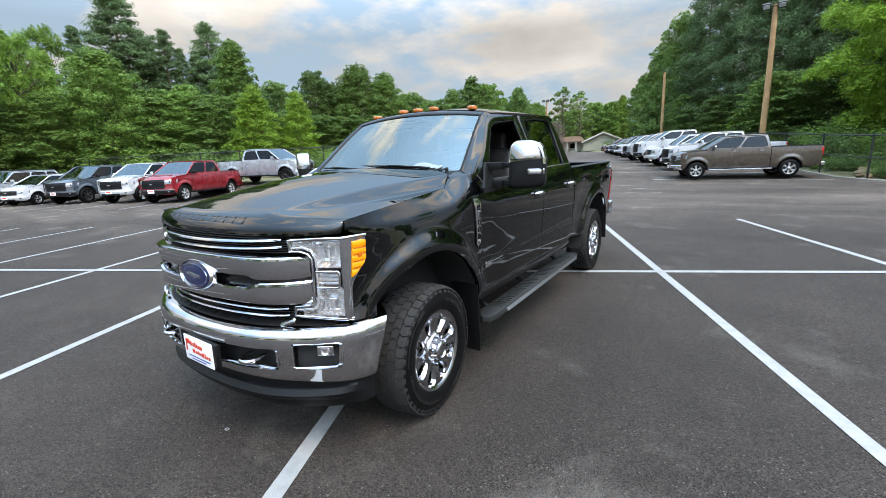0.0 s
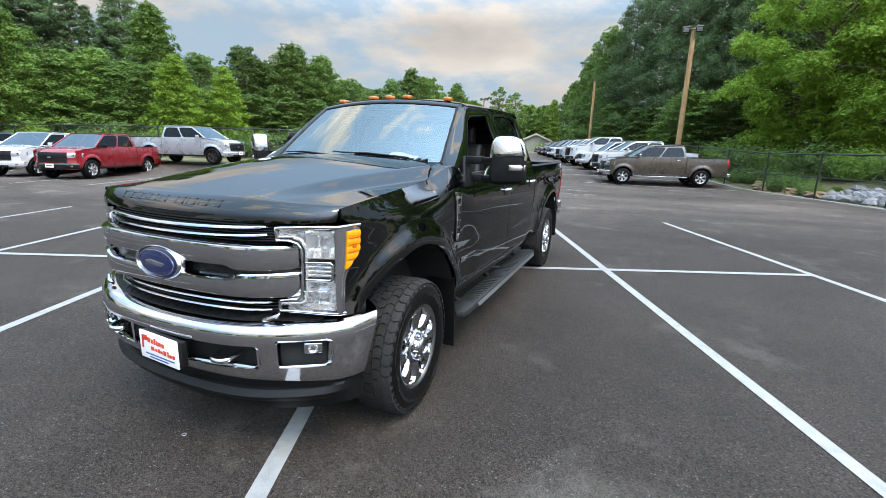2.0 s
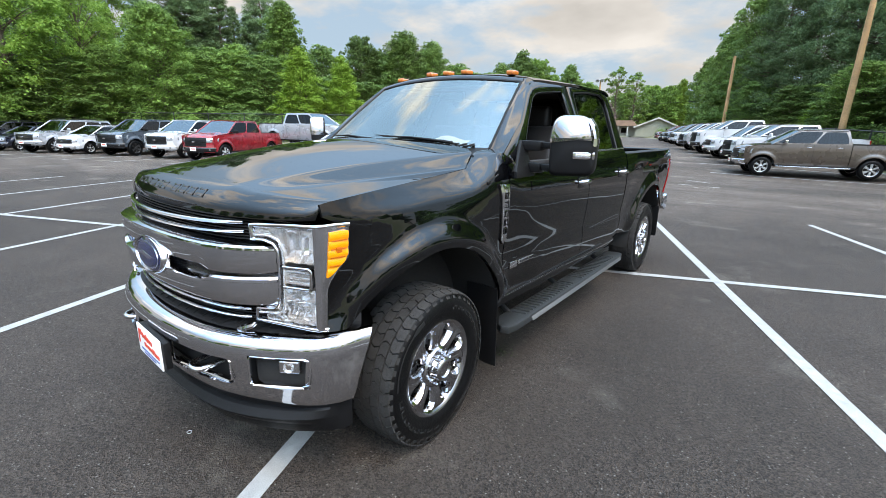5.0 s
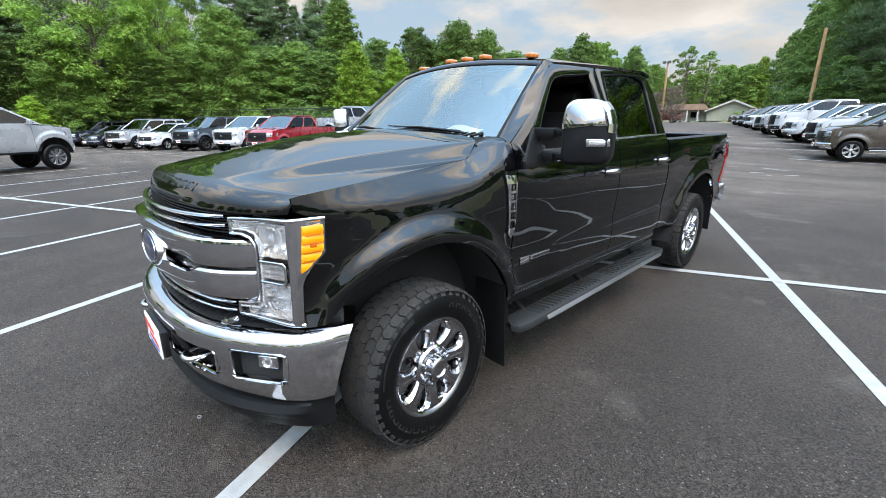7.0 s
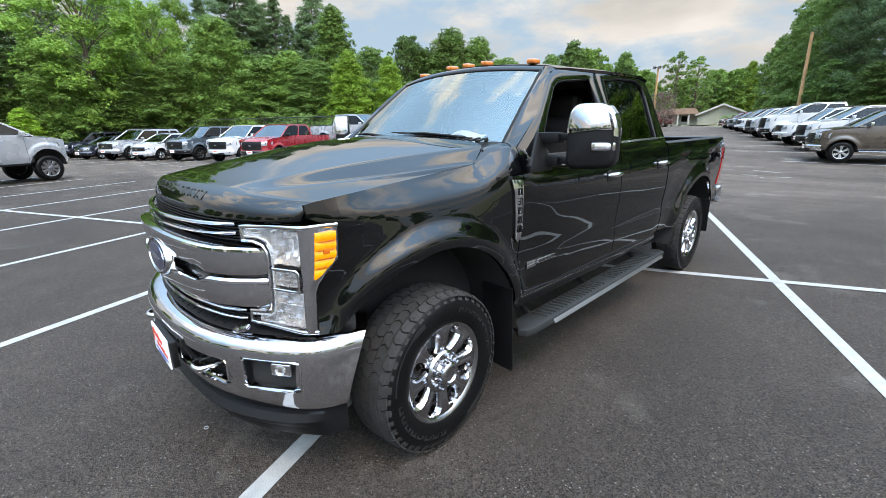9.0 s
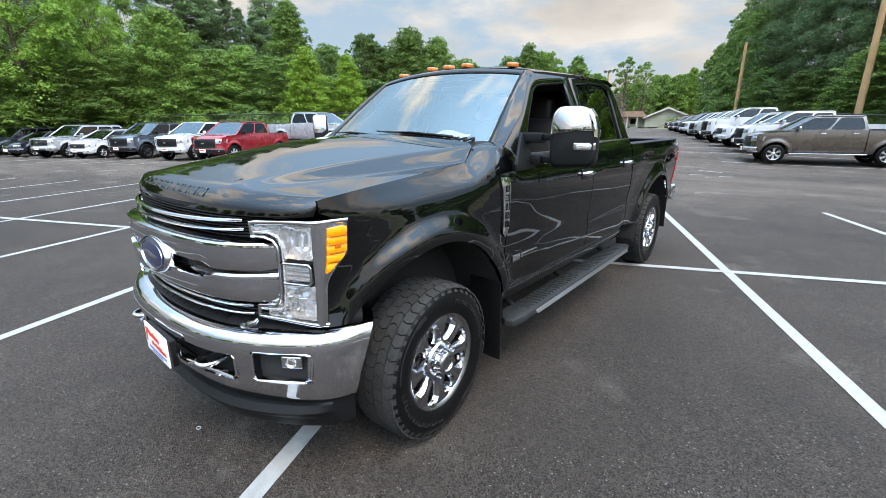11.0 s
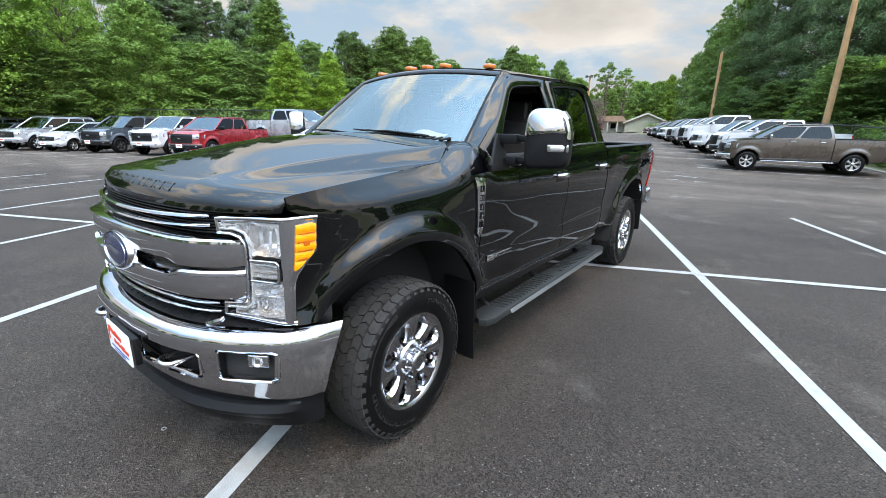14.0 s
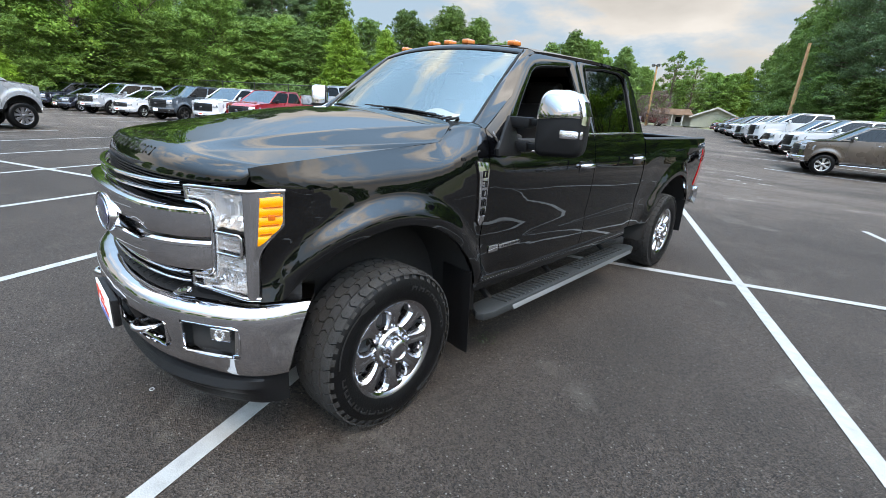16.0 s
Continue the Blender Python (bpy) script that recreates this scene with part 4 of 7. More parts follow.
# chrome ends of the bumper top, beside the pad
for s in (1, -1):
    bm = BM()

    def fn(i, j):
        ss = 0.66 + 0.34 * i / 12
        x, y = plan(ss)
        p = bump_pt(ss, len(BZ) - 1)
        f = j / 3
        return (s * (p.x - 0.10 * f * max(0, (x - 0.7)) / 0.33), p.y + 0.12 * f * (1 - 0.5 * max(0, (x - 0.7)) / 0.33), p.z + 0.012 * f)
    grid(bm, fn, 12, 3)
    part("bumper_top", shell(bm, 0.01), M_chrome, truck)
    bm = BM()
    tube(bm, [(s * 0.615, -0.850, 0.846), (s * 0.645, -0.846, 0.856), (s * 0.690, -0.822, 0.876)], [0.012, 0.016, 0.013], 8)
    part("bumper_bolt", fix(bm), M_chrome, truck)

# lower valance
bm = BM()
VZ, VO = [0.328, 0.334, 0.350, 0.385, 0.412, 0.424, 0.456, 0.466, 0.50, 0.555], [0.15, 0.112, 0.098, 0.082, 0.052, 0.046, 0.070, 0.092, 0.094, 0.098]


def val_fn(i, j):
    s = -1 + 2 * i / 60
    x, y = plan(s * 0.905)
    a = abs(s)
    end = sstep(0.80, 0.97, a)
    z = VZ[j] + 0.030 * a * a
    o = VO[j] * (1 - end) + 0.055 * end
    return (x * (0.985 - 0.030 * a ** 4), y + o * (1 - 0.2 * a), z + end * (0.016 * (j < 4)))


grid(bm, val_fn, 60, len(VZ) - 1)
part("air_dam", shell(bm, 0.012), M_dam, truck, "matt black plastic air dam", angle=18)

# grille: dark backing, bars and two broad chrome bands
bm = BM()
grid(bm, lambda i, j: (-0.74 + 1.48 * i / 40, grille_y(-0.74 + 1.48 * i / 40) + 0.100, 0.85 + 0.49 * j / 6), 40, 6)
grille = part("grille", shell(bm, 0.02), M_plastic_gloss, truck, "chrome-barred grille over gloss black mesh")


def bar(zc, half, r, off, flat=1.0, z_end=0.0):
    bm = BM()
    n = 44

    def fn(i, j):
        x = -half + 2 * half * i / n
        a = 2 * math.pi * j / 10
        e = x / half
        return (x, grille_y(x) + off + 0.030 * e * e - math.cos(a) * r * flat * (1 - 0.7 * e ** 12), zc + z_end * e * e + math.sin(a) * r * (1 - 0.3 * e ** 12))
    grid(bm, fn, n, 10)
    bmesh.ops.remove_doubles(bm, verts=bm.verts, dist=1e-5)
    part("grille_bar", fix(bm), M_chrome, grille)


for z in (1.286, 1.247):
    bar(z, 0.605, 0.0085, 0.045, 1.6, 0.009)
for z in (0.922, 0.884):
    bar(z, 0.605, 0.0085, 0.045, 1.6, -0.009)
for k in range(14):
    bm = BM()
    z = 1.318 - 0.013 * k if k < 8 else 0.960 - 0.016 * (k - 8)
    grid(bm, lambda i, j: (-0.66 + 1.32 * i / 30, grille_y(-0.66 + 1.32 * i / 30) + 0.085 + 0.012 * (j % 2), z - 0.005 * j), 30, 1)
    part("mesh_slat", shell(bm, 0.004), M_plastic, grille)


def band(low, high, lip):
    """A broad chrome band between two edges that step along x, its ends turned back into the lamps."""
    bm = BM()
    xs = sorted({round(x, 4) for x in list(np.linspace(-0.745, 0.745, 84)) + [-0.53, -0.50, 0.50, 0.53, -0.73, 0.73, -0.74, 0.74]})
    prof = [(0.0, 0.070), (0.0, 0.014), (0.03, 0.006), (0.10, 0.002), (0.45, -0.003), (1 - lip, 0.001), (1 - lip * 0.8, -0.008), (1 - lip * 0.35, -0.006), (1.0, 0.008), (1.0, 0.070)]

    def fn(i, j):
        x = xs[i]
        a = abs(x)
        z0, z1 = low(a), high(a)
        end = sstep(0.70, 0.745, a)
        f, o = prof[j]
        mid = (z0 + z1) / 2
        z = z0 + (z1 - z0) * f
        return (x, grille_y(x) + o + 0.012 * end ** 2, mid + (z - mid) * (1 - 0.06 * end ** 2))
    grid(bm, fn, len(xs) - 1, len(prof) - 1)
    part("chrome_band", shell(bm, 0.006), M_chrome, grille, "broad polished chrome band", angle=30)


band(lambda a: 1.112 - 0.022 * sstep(0.440, 0.52, a), lambda a: 1.222 - 0.014 * (a / 0.745) ** 2, 0.17)
band(lambda a: 0.962 - 0.012 * (a / 0.745) ** 2, lambda a: 1.056 + 0.022 * sstep(0.440, 0.53, a), 0.20)
bm = BM()
grid(bm, lambda i, j: (-0.735 + 1.47 * i / 40, grille_y(-0.735 + 1.47 * i / 40) + 0.045, 1.030 + 0.105 * j / 2), 40, 2)
part("slot_panel", shell(bm, 0.01), M_plastic_gloss, grille)
# oval emblem: plain blue enamel in a chrome ring
N = 44


def oval(rx, rz, prof, cap=False):
    bm = BM()
    rings = [[bm.verts.new((rx * r * math.cos(2 * math.pi * k / N), d, rz * r * math.sin(2 * math.pi * k / N))) for k in range(N)] for r, d in prof]
    for a, b in zip(rings, rings[1:]):
        for k in range(N):
            bm.faces.new((a[k], a[(k + 1) % N], b[(k + 1) % N], b[k]))
    if cap:
        bm.faces.new(rings[-1])
    return fix(bm)


emblem = part("emblem", oval(0.176, 0.089, ((1.0, 0.022), (1.0, 0.004), (0.985, -0.005), (0.95, -0.011), (0.91, -0.011), (0.87, 0.0), (0.86, 0.01))), M_chrome, grille, "oval blue emblem in a chrome ring", at=pose(0.030, -0.960, 1.086, -4))
part("emblem_face", oval(0.156, 0.079, ((1.0, 0.004), (0.99, -0.006), (0.85, -0.012), (0.6, -0.016), (0.3, -0.018)), True), M_logo, emblem, "dark blue enamel")
part("emblem_ring", oval(0.138, 0.066, ((1.0, -0.012), (0.995, -0.0145), (0.965, -0.0150), (0.96, -0.012))), M_chrome_dull, emblem)
bm = BM()
tube(bm, [(-0.075 + 0.015 * k, -0.0170, 0.004 * math.sin(k * 0.63)) for k in range(11)], [0.004, 0.009, 0.012, 0.013, 0.013, 0.013, 0.013, 0.013, 0.012, 0.009, 0.004], 8)
for v in bm.verts:
    v.co.y = -0.0178 + (v.co.y + 0.0170) * 0.15 + 0.25 * v.co.x ** 2
part("emblem_bar", fix(bm), M_chrome_dull, emblem)

# ---- head lamps: e runs along the lamp's plan line from the grille round to the wing ----
LE = [0.655, 0.745, 0.760, 0.890, 0.925, 0.945, 0.980, 1.075]
LX = [0.655, 0.745, 0.760, 0.892, 0.922, 0.936, 0.948, 0.960]
LY = [-0.790, -0.748, -0.740, -0.688, -0.672, -0.656, -0.618, -0.522]


def lamp_pt(e, z, off=0.0):
    x, y = lerp(e, LE, LX), lerp(e, LE, LY)
    x1, y1 = lerp(e + 0.02, LE, LX) - lerp(e - 0.02, LE, LX), lerp(e + 0.02, LE, LY) - lerp(e - 0.02, LE, LY)
    n = Vector((y1, -x1, 0)).normalized()
    return Vector((x, y - 0.022 * (1.10 - z), z)) + n * off


def mir(s, v):
    return (s * v.x, v.y, v.z)


def strip(pts, w, h, s, material, name, parent, base=-0.02):
    """A moulding along lamp points (e, z), rounded in section."""
    bm = BM()
    fine = []
    for (a, b), (c, d) in zip(pts, pts[1:]):
        k = max(1, int(math.hypot(c - a, d - b) / 0.02))
        fine += [(a + (c - a) * i / k, b + (d - b) * i / k) for i in range(k)]
    fine.append(pts[-1])
    n = len(fine)
    prof = [(-w / 2, base), (-w / 2, h * 0.4), (-w * 0.30, h * 0.85), (0, h), (w * 0.30, h * 0.85), (w / 2, h * 0.4), (w / 2, base)]
    rows = []
    for i, (x, z) in enumerate(fine):
        p0, p1 = fine[max(0, i - 1)], fine[min(n - 1, i + 1)]
        d = Vector((p1[0] - p0[0], p1[1] - p0[1])).normalized()
        rows.append([bm.verts.new(mir(s, lamp_pt(x - d.y * a, z + d.x * a, b))) for a, b in prof])
    for q, r in zip(rows, rows[1:]):
        for k in range(6):
            bm.faces.new((q[k], q[k + 1], r[k + 1], r[k]))
    bm.faces.new(rows[0]); bm.faces.new(rows[-1])
    return part(name, fix(bm), material, parent)


def bowl(s, e0, e1, z0, z1, deep, parent, facets=5):
    """A faceted concave reflector filling a window of the lamp."""
    bm = BM()
    n = 10

    def fn(i, j):
        a, b = i / n, j / n
        d = 1 - max(abs(2 * a - 1) ** 3, abs(2 * b - 1) ** 3)
        step = 0.006 * ((i * facets // n) % 2)
        return mir(s, lamp_pt(e0 + (e1 - e0) * a, z0 + (z1 - z0) * b, -0.008 - deep * d - step))
    grid(bm, fn, n, n)
    part("reflector", shell(bm, 0.004), M_lamp, parent, angle=15)


C_TUBE = [(0.662, 1.236), (0.715, 1.235), (0.752, 1.222), (0.768, 1.195), (0.771, 1.14), (0.768, 1.00), (0.762, 0.962), (0.742, 0.944), (0.668, 0.938)]
for s in (1, -1):
    bm = BM()
    grid(bm, lambda i, j: mir(s, lamp_pt(0.66 + 0.27 * i / 14, 0.878 + 0.42 * j / 14, -0.065)), 14, 14)
    lamp = part("head_lamp", shell(bm, 0.01), M_lamp, truck, "clear head lamp with stacked reflectors")
    bowl(s, 0.785, 0.918, 1.145, 1.286, 0.050, lamp)
    bowl(s, 0.785, 0.918, 0.985, 1.036, 0.045, lamp, 3)
    bowl(s, 0.700, 0.915, 0.888, 0.980, 0.040, lamp, 7)
    bowl(s, 0.672, 0.780, 1.245, 1.288, 0.030, lamp, 3)
    # fins in the lower bowl
    for k in range(6):
        bm = BM()
        p, q = lamp_pt(0.73 + 0.022 * k, 0.892, -0.035), lamp_pt(0.75 + 0.022 * k, 0.945 + 0.004 * k, -0.012)
        tube(bm, [mir(s, p), mir(s, (p + q) / 2 + Vector((0.004, 0.004, 0.006))), mir(s, q)], 0.005, 5)
        part("reflector_fin", fix(bm), M_lamp, lamp)
    # bright tube round the end of the grille, doubled
    strip(C_TUBE, 0.013, 0.010, s, M_chrome, "light_guide", lamp)
    strip([(e + (0.020 if 0.94 < z < 1.236 else 0.0), z + (0.018 if z > 1.2 else -0.018 if z < 0.97 else 0)) for e, z in C_TUBE], 0.011, 0.004, s, M_lamp, "light_guide", lamp)
    # projector box between the bowls
    strip([(0.785, 1.128), (0.895, 1.130), (0.906, 1.120), (0.906, 1.055), (0.895, 1.043), (0.785, 1.043)], 0.012, 0.006, s, M_chrome, "projector_frame", lamp)
    for z in (1.068, 1.088, 1.108):
        strip([(0.79, z), (0.90, z)], 0.017, -0.012, s, M_lamp, "projector_fin", lamp, -0.04)
    strip([(0.79, 1.136), (0.915, 1.138)], 0.006, -0.002, s, M_plastic, "lamp_gap", lamp, -0.03)
    # chrome frame all round, with the broad bezel that carries the amber lens
    strip([(0.668, 1.232), (0.660, 1.292), (0.80, 1.300), (0.93, 1.302), (0.99, 1.303), (1.068, 1.300)], 0.017, 0.007, s, M_chrome, "lamp_frame", lamp)
    strip([(0.668, 0.938), (0.664, 0.884), (0.80, 0.876), (0.93, 0.872), (0.966, 0.870)], 0.014, 0.006, s, M_chrome, "lamp_frame", lamp)
    bm = BM()

    def bez(i, j):
        z = 0.872 + 0.430 * j / 40
        e0 = 0.920
        e1 = lerp(z, [0.87, 1.04, 1.075, 1.16, 1.31], [0.966, 0.972, 0.985, 1.066, 1.072])
        e = e0 + (e1 - e0) * i / 10
        return mir(s, lamp_pt(e, z, 0.007 * math.sin(math.pi * min(1, i / 8)) - (0.006 if i == 10 else 0)))
    grid(bm, bez, 10, 40)
    part("lamp_side_bezel", shell(bm, 0.018), M_chrome, lamp, "wide chrome side bezel")
    bm = BM()

    def amb(i, j):
        z = 1.096 + 0.184 * j / 20
        e0, e1 = 0.963 + 0.012 * j / 20, lerp(z, [1.096, 1.158, 1.18, 1.28], [0.968, 1.040, 1.052, 1.056])
        return mir(s, lamp_pt(e0 + (e1 - e0) * i / 6, z, 0.012 + 0.0045 * abs(math.sin(j * math.pi / 4))))
    grid(bm, amb, 6, 20)
    am = part("turn_lens", shell(bm, 0.016), M_amber, lamp, "amber ribbed turn signal lens", angle=25)
    for k, w in enumerate((0.040, 0.064, 0.070, 0.070)):
        p = lamp_pt(0.972 + w / 2 + 0.003 * k, 1.142 + 0.034 * k, 0.015)
        bm = BM(); box(bm, (0, 0, 0), (w, 0.004, 0.0045), 0.001)
        part("lens_rib", fix(bm), M_amber_deep, am, at=pose(s * p.x, p.y, p.z, 0, 0, s * 80))
    p = lamp_pt(1.012, 1.205, 0.016)
    bm = BM(); box(bm, (0, 0, 0), (0.026, 0.005, 0.022), 0.003)
    part("bulb_window", fix(bm), M_amber_deep, am, at=pose(s * p.x, p.y, p.z, 0, 0, s * 80))
    bm = BM()
    grid(bm, lambda i, j: mir(s, lamp_pt(0.66 + 0.26 * i / 14, 0.878 + 0.42 * j / 14, 0.003)), 14, 14, keep=lambda i, j: not (i < 6 and 2 <= j < 12))
    ob = part("lens", outward(bm, (0, 0.5, 1.1)), M_lens, lamp, "clear lens"); ob.visible_shadow = False
    # black filler panel below the wing, under the lamp
    bm = BM()
    grid(bm, lambda i, j: (s * (0.88 + 0.06 * i / 4), -0.56 + 0.10 * i / 4, 0.72 + 0.20 * j / 4), 4, 4)
    part("filler_panel", shell(bm, 0.01), M_dark, truck)

# ---- wheels ----
def wheel_meshes():
    """Meshes of one wheel, axle along x, outer face at +x."""
    W2 = 0.138
    out = {}
    bm = BM()
    prof = [(-W2, 0.255), (-W2 - 0.006, 0.315), (-W2 - 0.004, 0.37), (-W2 + 0.014, 0.407), (-W2 + 0.03, 0.417), (-0.05, 0.422), (0.05, 0.422), (W2 - 0.03, 0.417), (W2 - 0.014, 0.407), (W2 + 0.004, 0.372), (W2 + 0.008, 0.335), (W2 + 0.004, 0.295), (W2 - 0.006, 0.270), (W2 - 0.020, 0.252)]
    lathe(bm, prof, 72)
    out["tyre"] = mesh_of(bm, 60)
    bm = BM()
    # tread blocks: staggered rows and shoulder lugs
    nb = 42
    for row, (xc, w, ln, h) in enumerate(((-0.113, 0.050, 0.0565, 0.014), (-0.058, 0.052, 0.058, 0.014), (0.0, 0.056, 0.058, 0.014), (0.058, 0.052, 0.058, 0.014), (0.113, 0.050, 0.0565, 0.014))):
        for k in range(nb):
            a = 2 * math.pi * (k + 0.5 * (row % 2)) / nb
            sk = 0.007 * (1 if row % 2 else -1)
            rad = (0.419 if abs(xc) < 0.1 else 0.414)
            base = []
            hex_ = [(-w / 2, -ln / 2 + sk), (0, -ln / 2 - sk), (w / 2, -ln / 2 + sk * 0.6), (w / 2, ln / 2 + sk * 0.6), (0, ln / 2 - sk), (-w / 2, ln / 2 + sk)]
            lo, hi = [], []
            for (dx, dt) in hex_:
                for dst, r, q in ((lo, rad - 0.004, 1.0), (hi, rad + h, 0.965)):
                    t = a + dt * q / 0.42
                    x = xc + dx * q
                    rr = r - (0.010 * max(0, abs(x) - 0.115) / 0.02 if dst is hi else 0)
                    dst.append(bm.verts.new((x, rr * math.cos(t), rr * math.sin(t))))
            n = 6
            bm.faces.new(hi)
            for i in range(n):
                bm.faces.new((lo[i], lo[(i + 1) % n], hi[(i + 1) % n], hi[i]))
    for k in range(nb):
        a = 2 * math.pi * k / nb
        ln = 0.034 if k % 2 else 0.026
        for s in (1, -1):
            lo, hi = [], []
            for dr, dt in ((0.387, -ln / 2), (0.387, ln / 2), (0.425, ln / 2), (0.425, -ln / 2)):
                t = a + dt / 0.4
                base = (W2 - 0.004 if dr < 0.41 else W2 - 0.026)
                lo.append(bm.verts.new((s * (base - 0.004), dr * math.cos(t), dr * math.sin(t))))
                hi.append(bm.verts.new((s * (base + 0.004), dr * math.cos(t), dr * math.sin(t))))
            bm.faces.new(hi)
            for i in range(4):
                bm.faces.new((lo[i], lo[(i + 1) % 4], hi[(i + 1) % 4], hi[i]))
    out["tread"] = mesh_of(fix(bm), 30)
    # raised sidewall lettering as plain bars on two arcs, and swooshes
    out["lettering"] = []
    for a0, a1, n in ((35, 110, 8), (205, 290, 8)):
        bm = BM()
        for k in range(n):
            a = radians(a0 + (a1 - a0) * (k + 0.5) / n)
            wd = radians((a1 - a0) / n * 0.34)
            for da, r0, r1 in ((-wd, 0.327, 0.348), (wd * 0.7, 0.327, 0.348)):
                pts = [(r0, a + da), (r1, a + da), (r1, a + da + wd * 0.45), (r0, a + da + wd * 0.45)]
                vs = [bm.verts.new((W2 + 0.0088, r * math.sin(t), r * math.cos(t))) for r, t in pts]
                bm.faces.new(vs)
            vs = [bm.verts.new((W2 + 0.0088, r * math.sin(t), r * math.cos(t))) for r, t in ((0.342, a - wd), (0.350, a - wd), (0.350, a + wd), (0.342, a + wd))]
            bm.faces.new(vs)
        out["lettering"].append(mesh_of(shell(bm, 0.003)))
    for a0, a1 in ((118, 176), (-62, -4)):
        bm = BM()
        n = 16

        def arc(i, j):
            t = radians(a0 + (a1 - a0) * i / n)
            r = 0.362 + 0.010 * math.sin(math.pi * i / n) + (0.0035 if i < n - 3 else 0.012) * (2 * j - 1)
            return (W2 + 0.0085, r * math.sin(t), r * math.cos(t))
        grid(bm, arc, n, 1)
        out["lettering"].append(mesh_of(shell(bm, 0.003)))
    # rim barrel and outer lip
    bm = BM()
    lathe(bm, [(-0.10, 0.243), (-0.02, 0.222), (0.06, 0.230), (0.098, 0.244), (0.116, 0.254), (0.126, 0.266), (0.131, 0.269), (0.128, 0.260), (0.116, 0.246)], 64)
    out["rim"] = mesh_of(bm, 60)
    # dished spoke disc with eight windows
    bm = BM()
    ns = 8
    for k in range(ns):
        a = 2 * math.pi * k / ns + math.pi / ns
        # each spoke: inner narrow, outer wide, with a raised bevelled spine
        rows = []
        for r, w, x, spine in ((0.085, 0.064, 0.094, 0.004), (0.118, 0.086, 0.098, 0.008), (0.140, 0.074, 0.102, 0.010), (0.172, 0.074, 0.106, 0.012), (0.205, 0.090, 0.109, 0.012), (0.226, 0.122, 0.111, 0.010), (0.240, 0.174, 0.113, 0.006), (0.254, 0.199, 0.116, 0.002)):
            row = []
            for q, up in ((-1, -0.045), (-0.97, -0.016), (-0.84, -0.004), (-0.62, spine), (-0.20, spine), (0.0, spine * 0.8), (0.20, spine), (0.62, spine), (0.84, -0.004), (0.97, -0.016), (1, -0.045)):
                t = a + q * w / 2 / r
                row.append(bm.verts.new((x + up, r * math.cos(t), r * math.sin(t))))
            rows.append(row)
        for q, w in zip(rows, rows[1:]):
            for i in range(10):
                bm.faces.new((q[i], q[i + 1], w[i + 1], w[i]))
    out["spokes"] = mesh_of(fix(bm), 9)
    bm = BM()
    lathe(bm, [(0.080, 0.118), (0.108, 0.114), (0.118, 0.104), (0.120, 0.090), (0.119, 0.072), (0.126, 0.066), (0.156, 0.062), (0.164, 0.054), (0.166, 0.044), (0.156, 0.038), (0.153, 0.0)], 40)
    out["hub"] = mesh_of(bm, 35)
    bm = BM()
    lathe(bm, [(0.112, 0.015), (0.138, 0.015), (0.148, 0.011), (0.150, 0.0)], 10)
    out["nut"] = mesh_of(bm, 30)
    bm = BM()
    lathe(bm, [(-0.05, 0.06), (-0.05, 0.19), (-0.02, 0.195), (-0.015, 0.08), (-0.05, 0.06)], 40)
    out["disc"] = mesh_of(bm, 30)
    return out


WM = wheel_meshes()


def wheel(m, turn):
    w = part("wheel", WM["tyre"], M_rubber, truck, "all-terrain tyre on a chrome eight-spoke wheel", at=m @ pose(0, 0, 0, turn))
    part("tread", WM["tread"], M_tread, w)
    for me in WM["lettering"]:
        part("sidewall_lettering", me, M_rubber_letter, w)
    part("rim", WM["rim"], M_wheel, w)
    part("spokes", WM["spokes"], M_wheel, w)
    part("hub_cap", WM["hub"], M_wheel, w)
    for k in range(8):
        a = 2 * math.pi * k / 8
        part("wheel_nut", WM["nut"], M_wheel, w, at=Matrix.Translation((0, 0.086 * math.cos(a), 0.086 * math.sin(a))))
    part("brake_disc", WM["disc"], M_galv, w)


wheel(pose(0.892, 0, HUB_Z, 0, 0, 3), 22)
wheel(pose(0.850, WB, HUB_Z, 0, 0, 0), 5)
wheel(pose(-0.892, 0, HUB_Z, 0, 0, 183), 40)
wheel(pose(-0.850, WB, HUB_Z, 0, 0, 180), 11)
# wheel wells, axles, frame rails
for c in (0.0, WB):
    for s in (1, -1):
        bm = BM()
        grid(bm, lambda i, j: (s * (0.62 + ((0.36 if c > 1 else 0.36 - 0.15 * sstep(11, 15, i)) * (j / 3))), c + 0.672 * math.cos(math.pi * i / 20), HUB_Z + 0.672 * math.sin(math.pi * i / 20)), 20, 3)
        vs = [bm.verts.new((s * 0.62, c + 0.672 * math.cos(math.pi * i / 20), HUB_Z + 0.672 * math.sin(math.pi * i / 20))) for i in range(21)]
        bm.faces.new(vs)
        part("wheel_well", fix(bm), M_dark, truck)
    bm = BM(); tube(bm, [(-0.72, c, HUB_Z), (0.72, c, HUB_Z)], 0.055, 10)
    part("axle", fix(bm), M_dark, truck)
    for s in (1, -1):
        bm = BM(); tube(bm, [(s * 0.60, c - 0.16, HUB_Z - 0.02), (s * 0.58, c - 0.20, 0.98)], 0.028, 8)
        tube(bm, [(s * 0.55, c + 0.08 + 0.06 * math.cos(k * 0.9), 0.55 + 0.02 * k) for k in range(20)], 0.012, 5)
        part("shock_absorber", fix(bm), M_plastic, truck)
bm = BM()
for s in (1, -1):
    box(bm, (s * 0.45, 2.2, 0.60), (0.09, 5.6, 0.18), 0.01)
box(bm, (0, 2.0, 0.66), (1.5, 2.6, 0.10), 0.02)
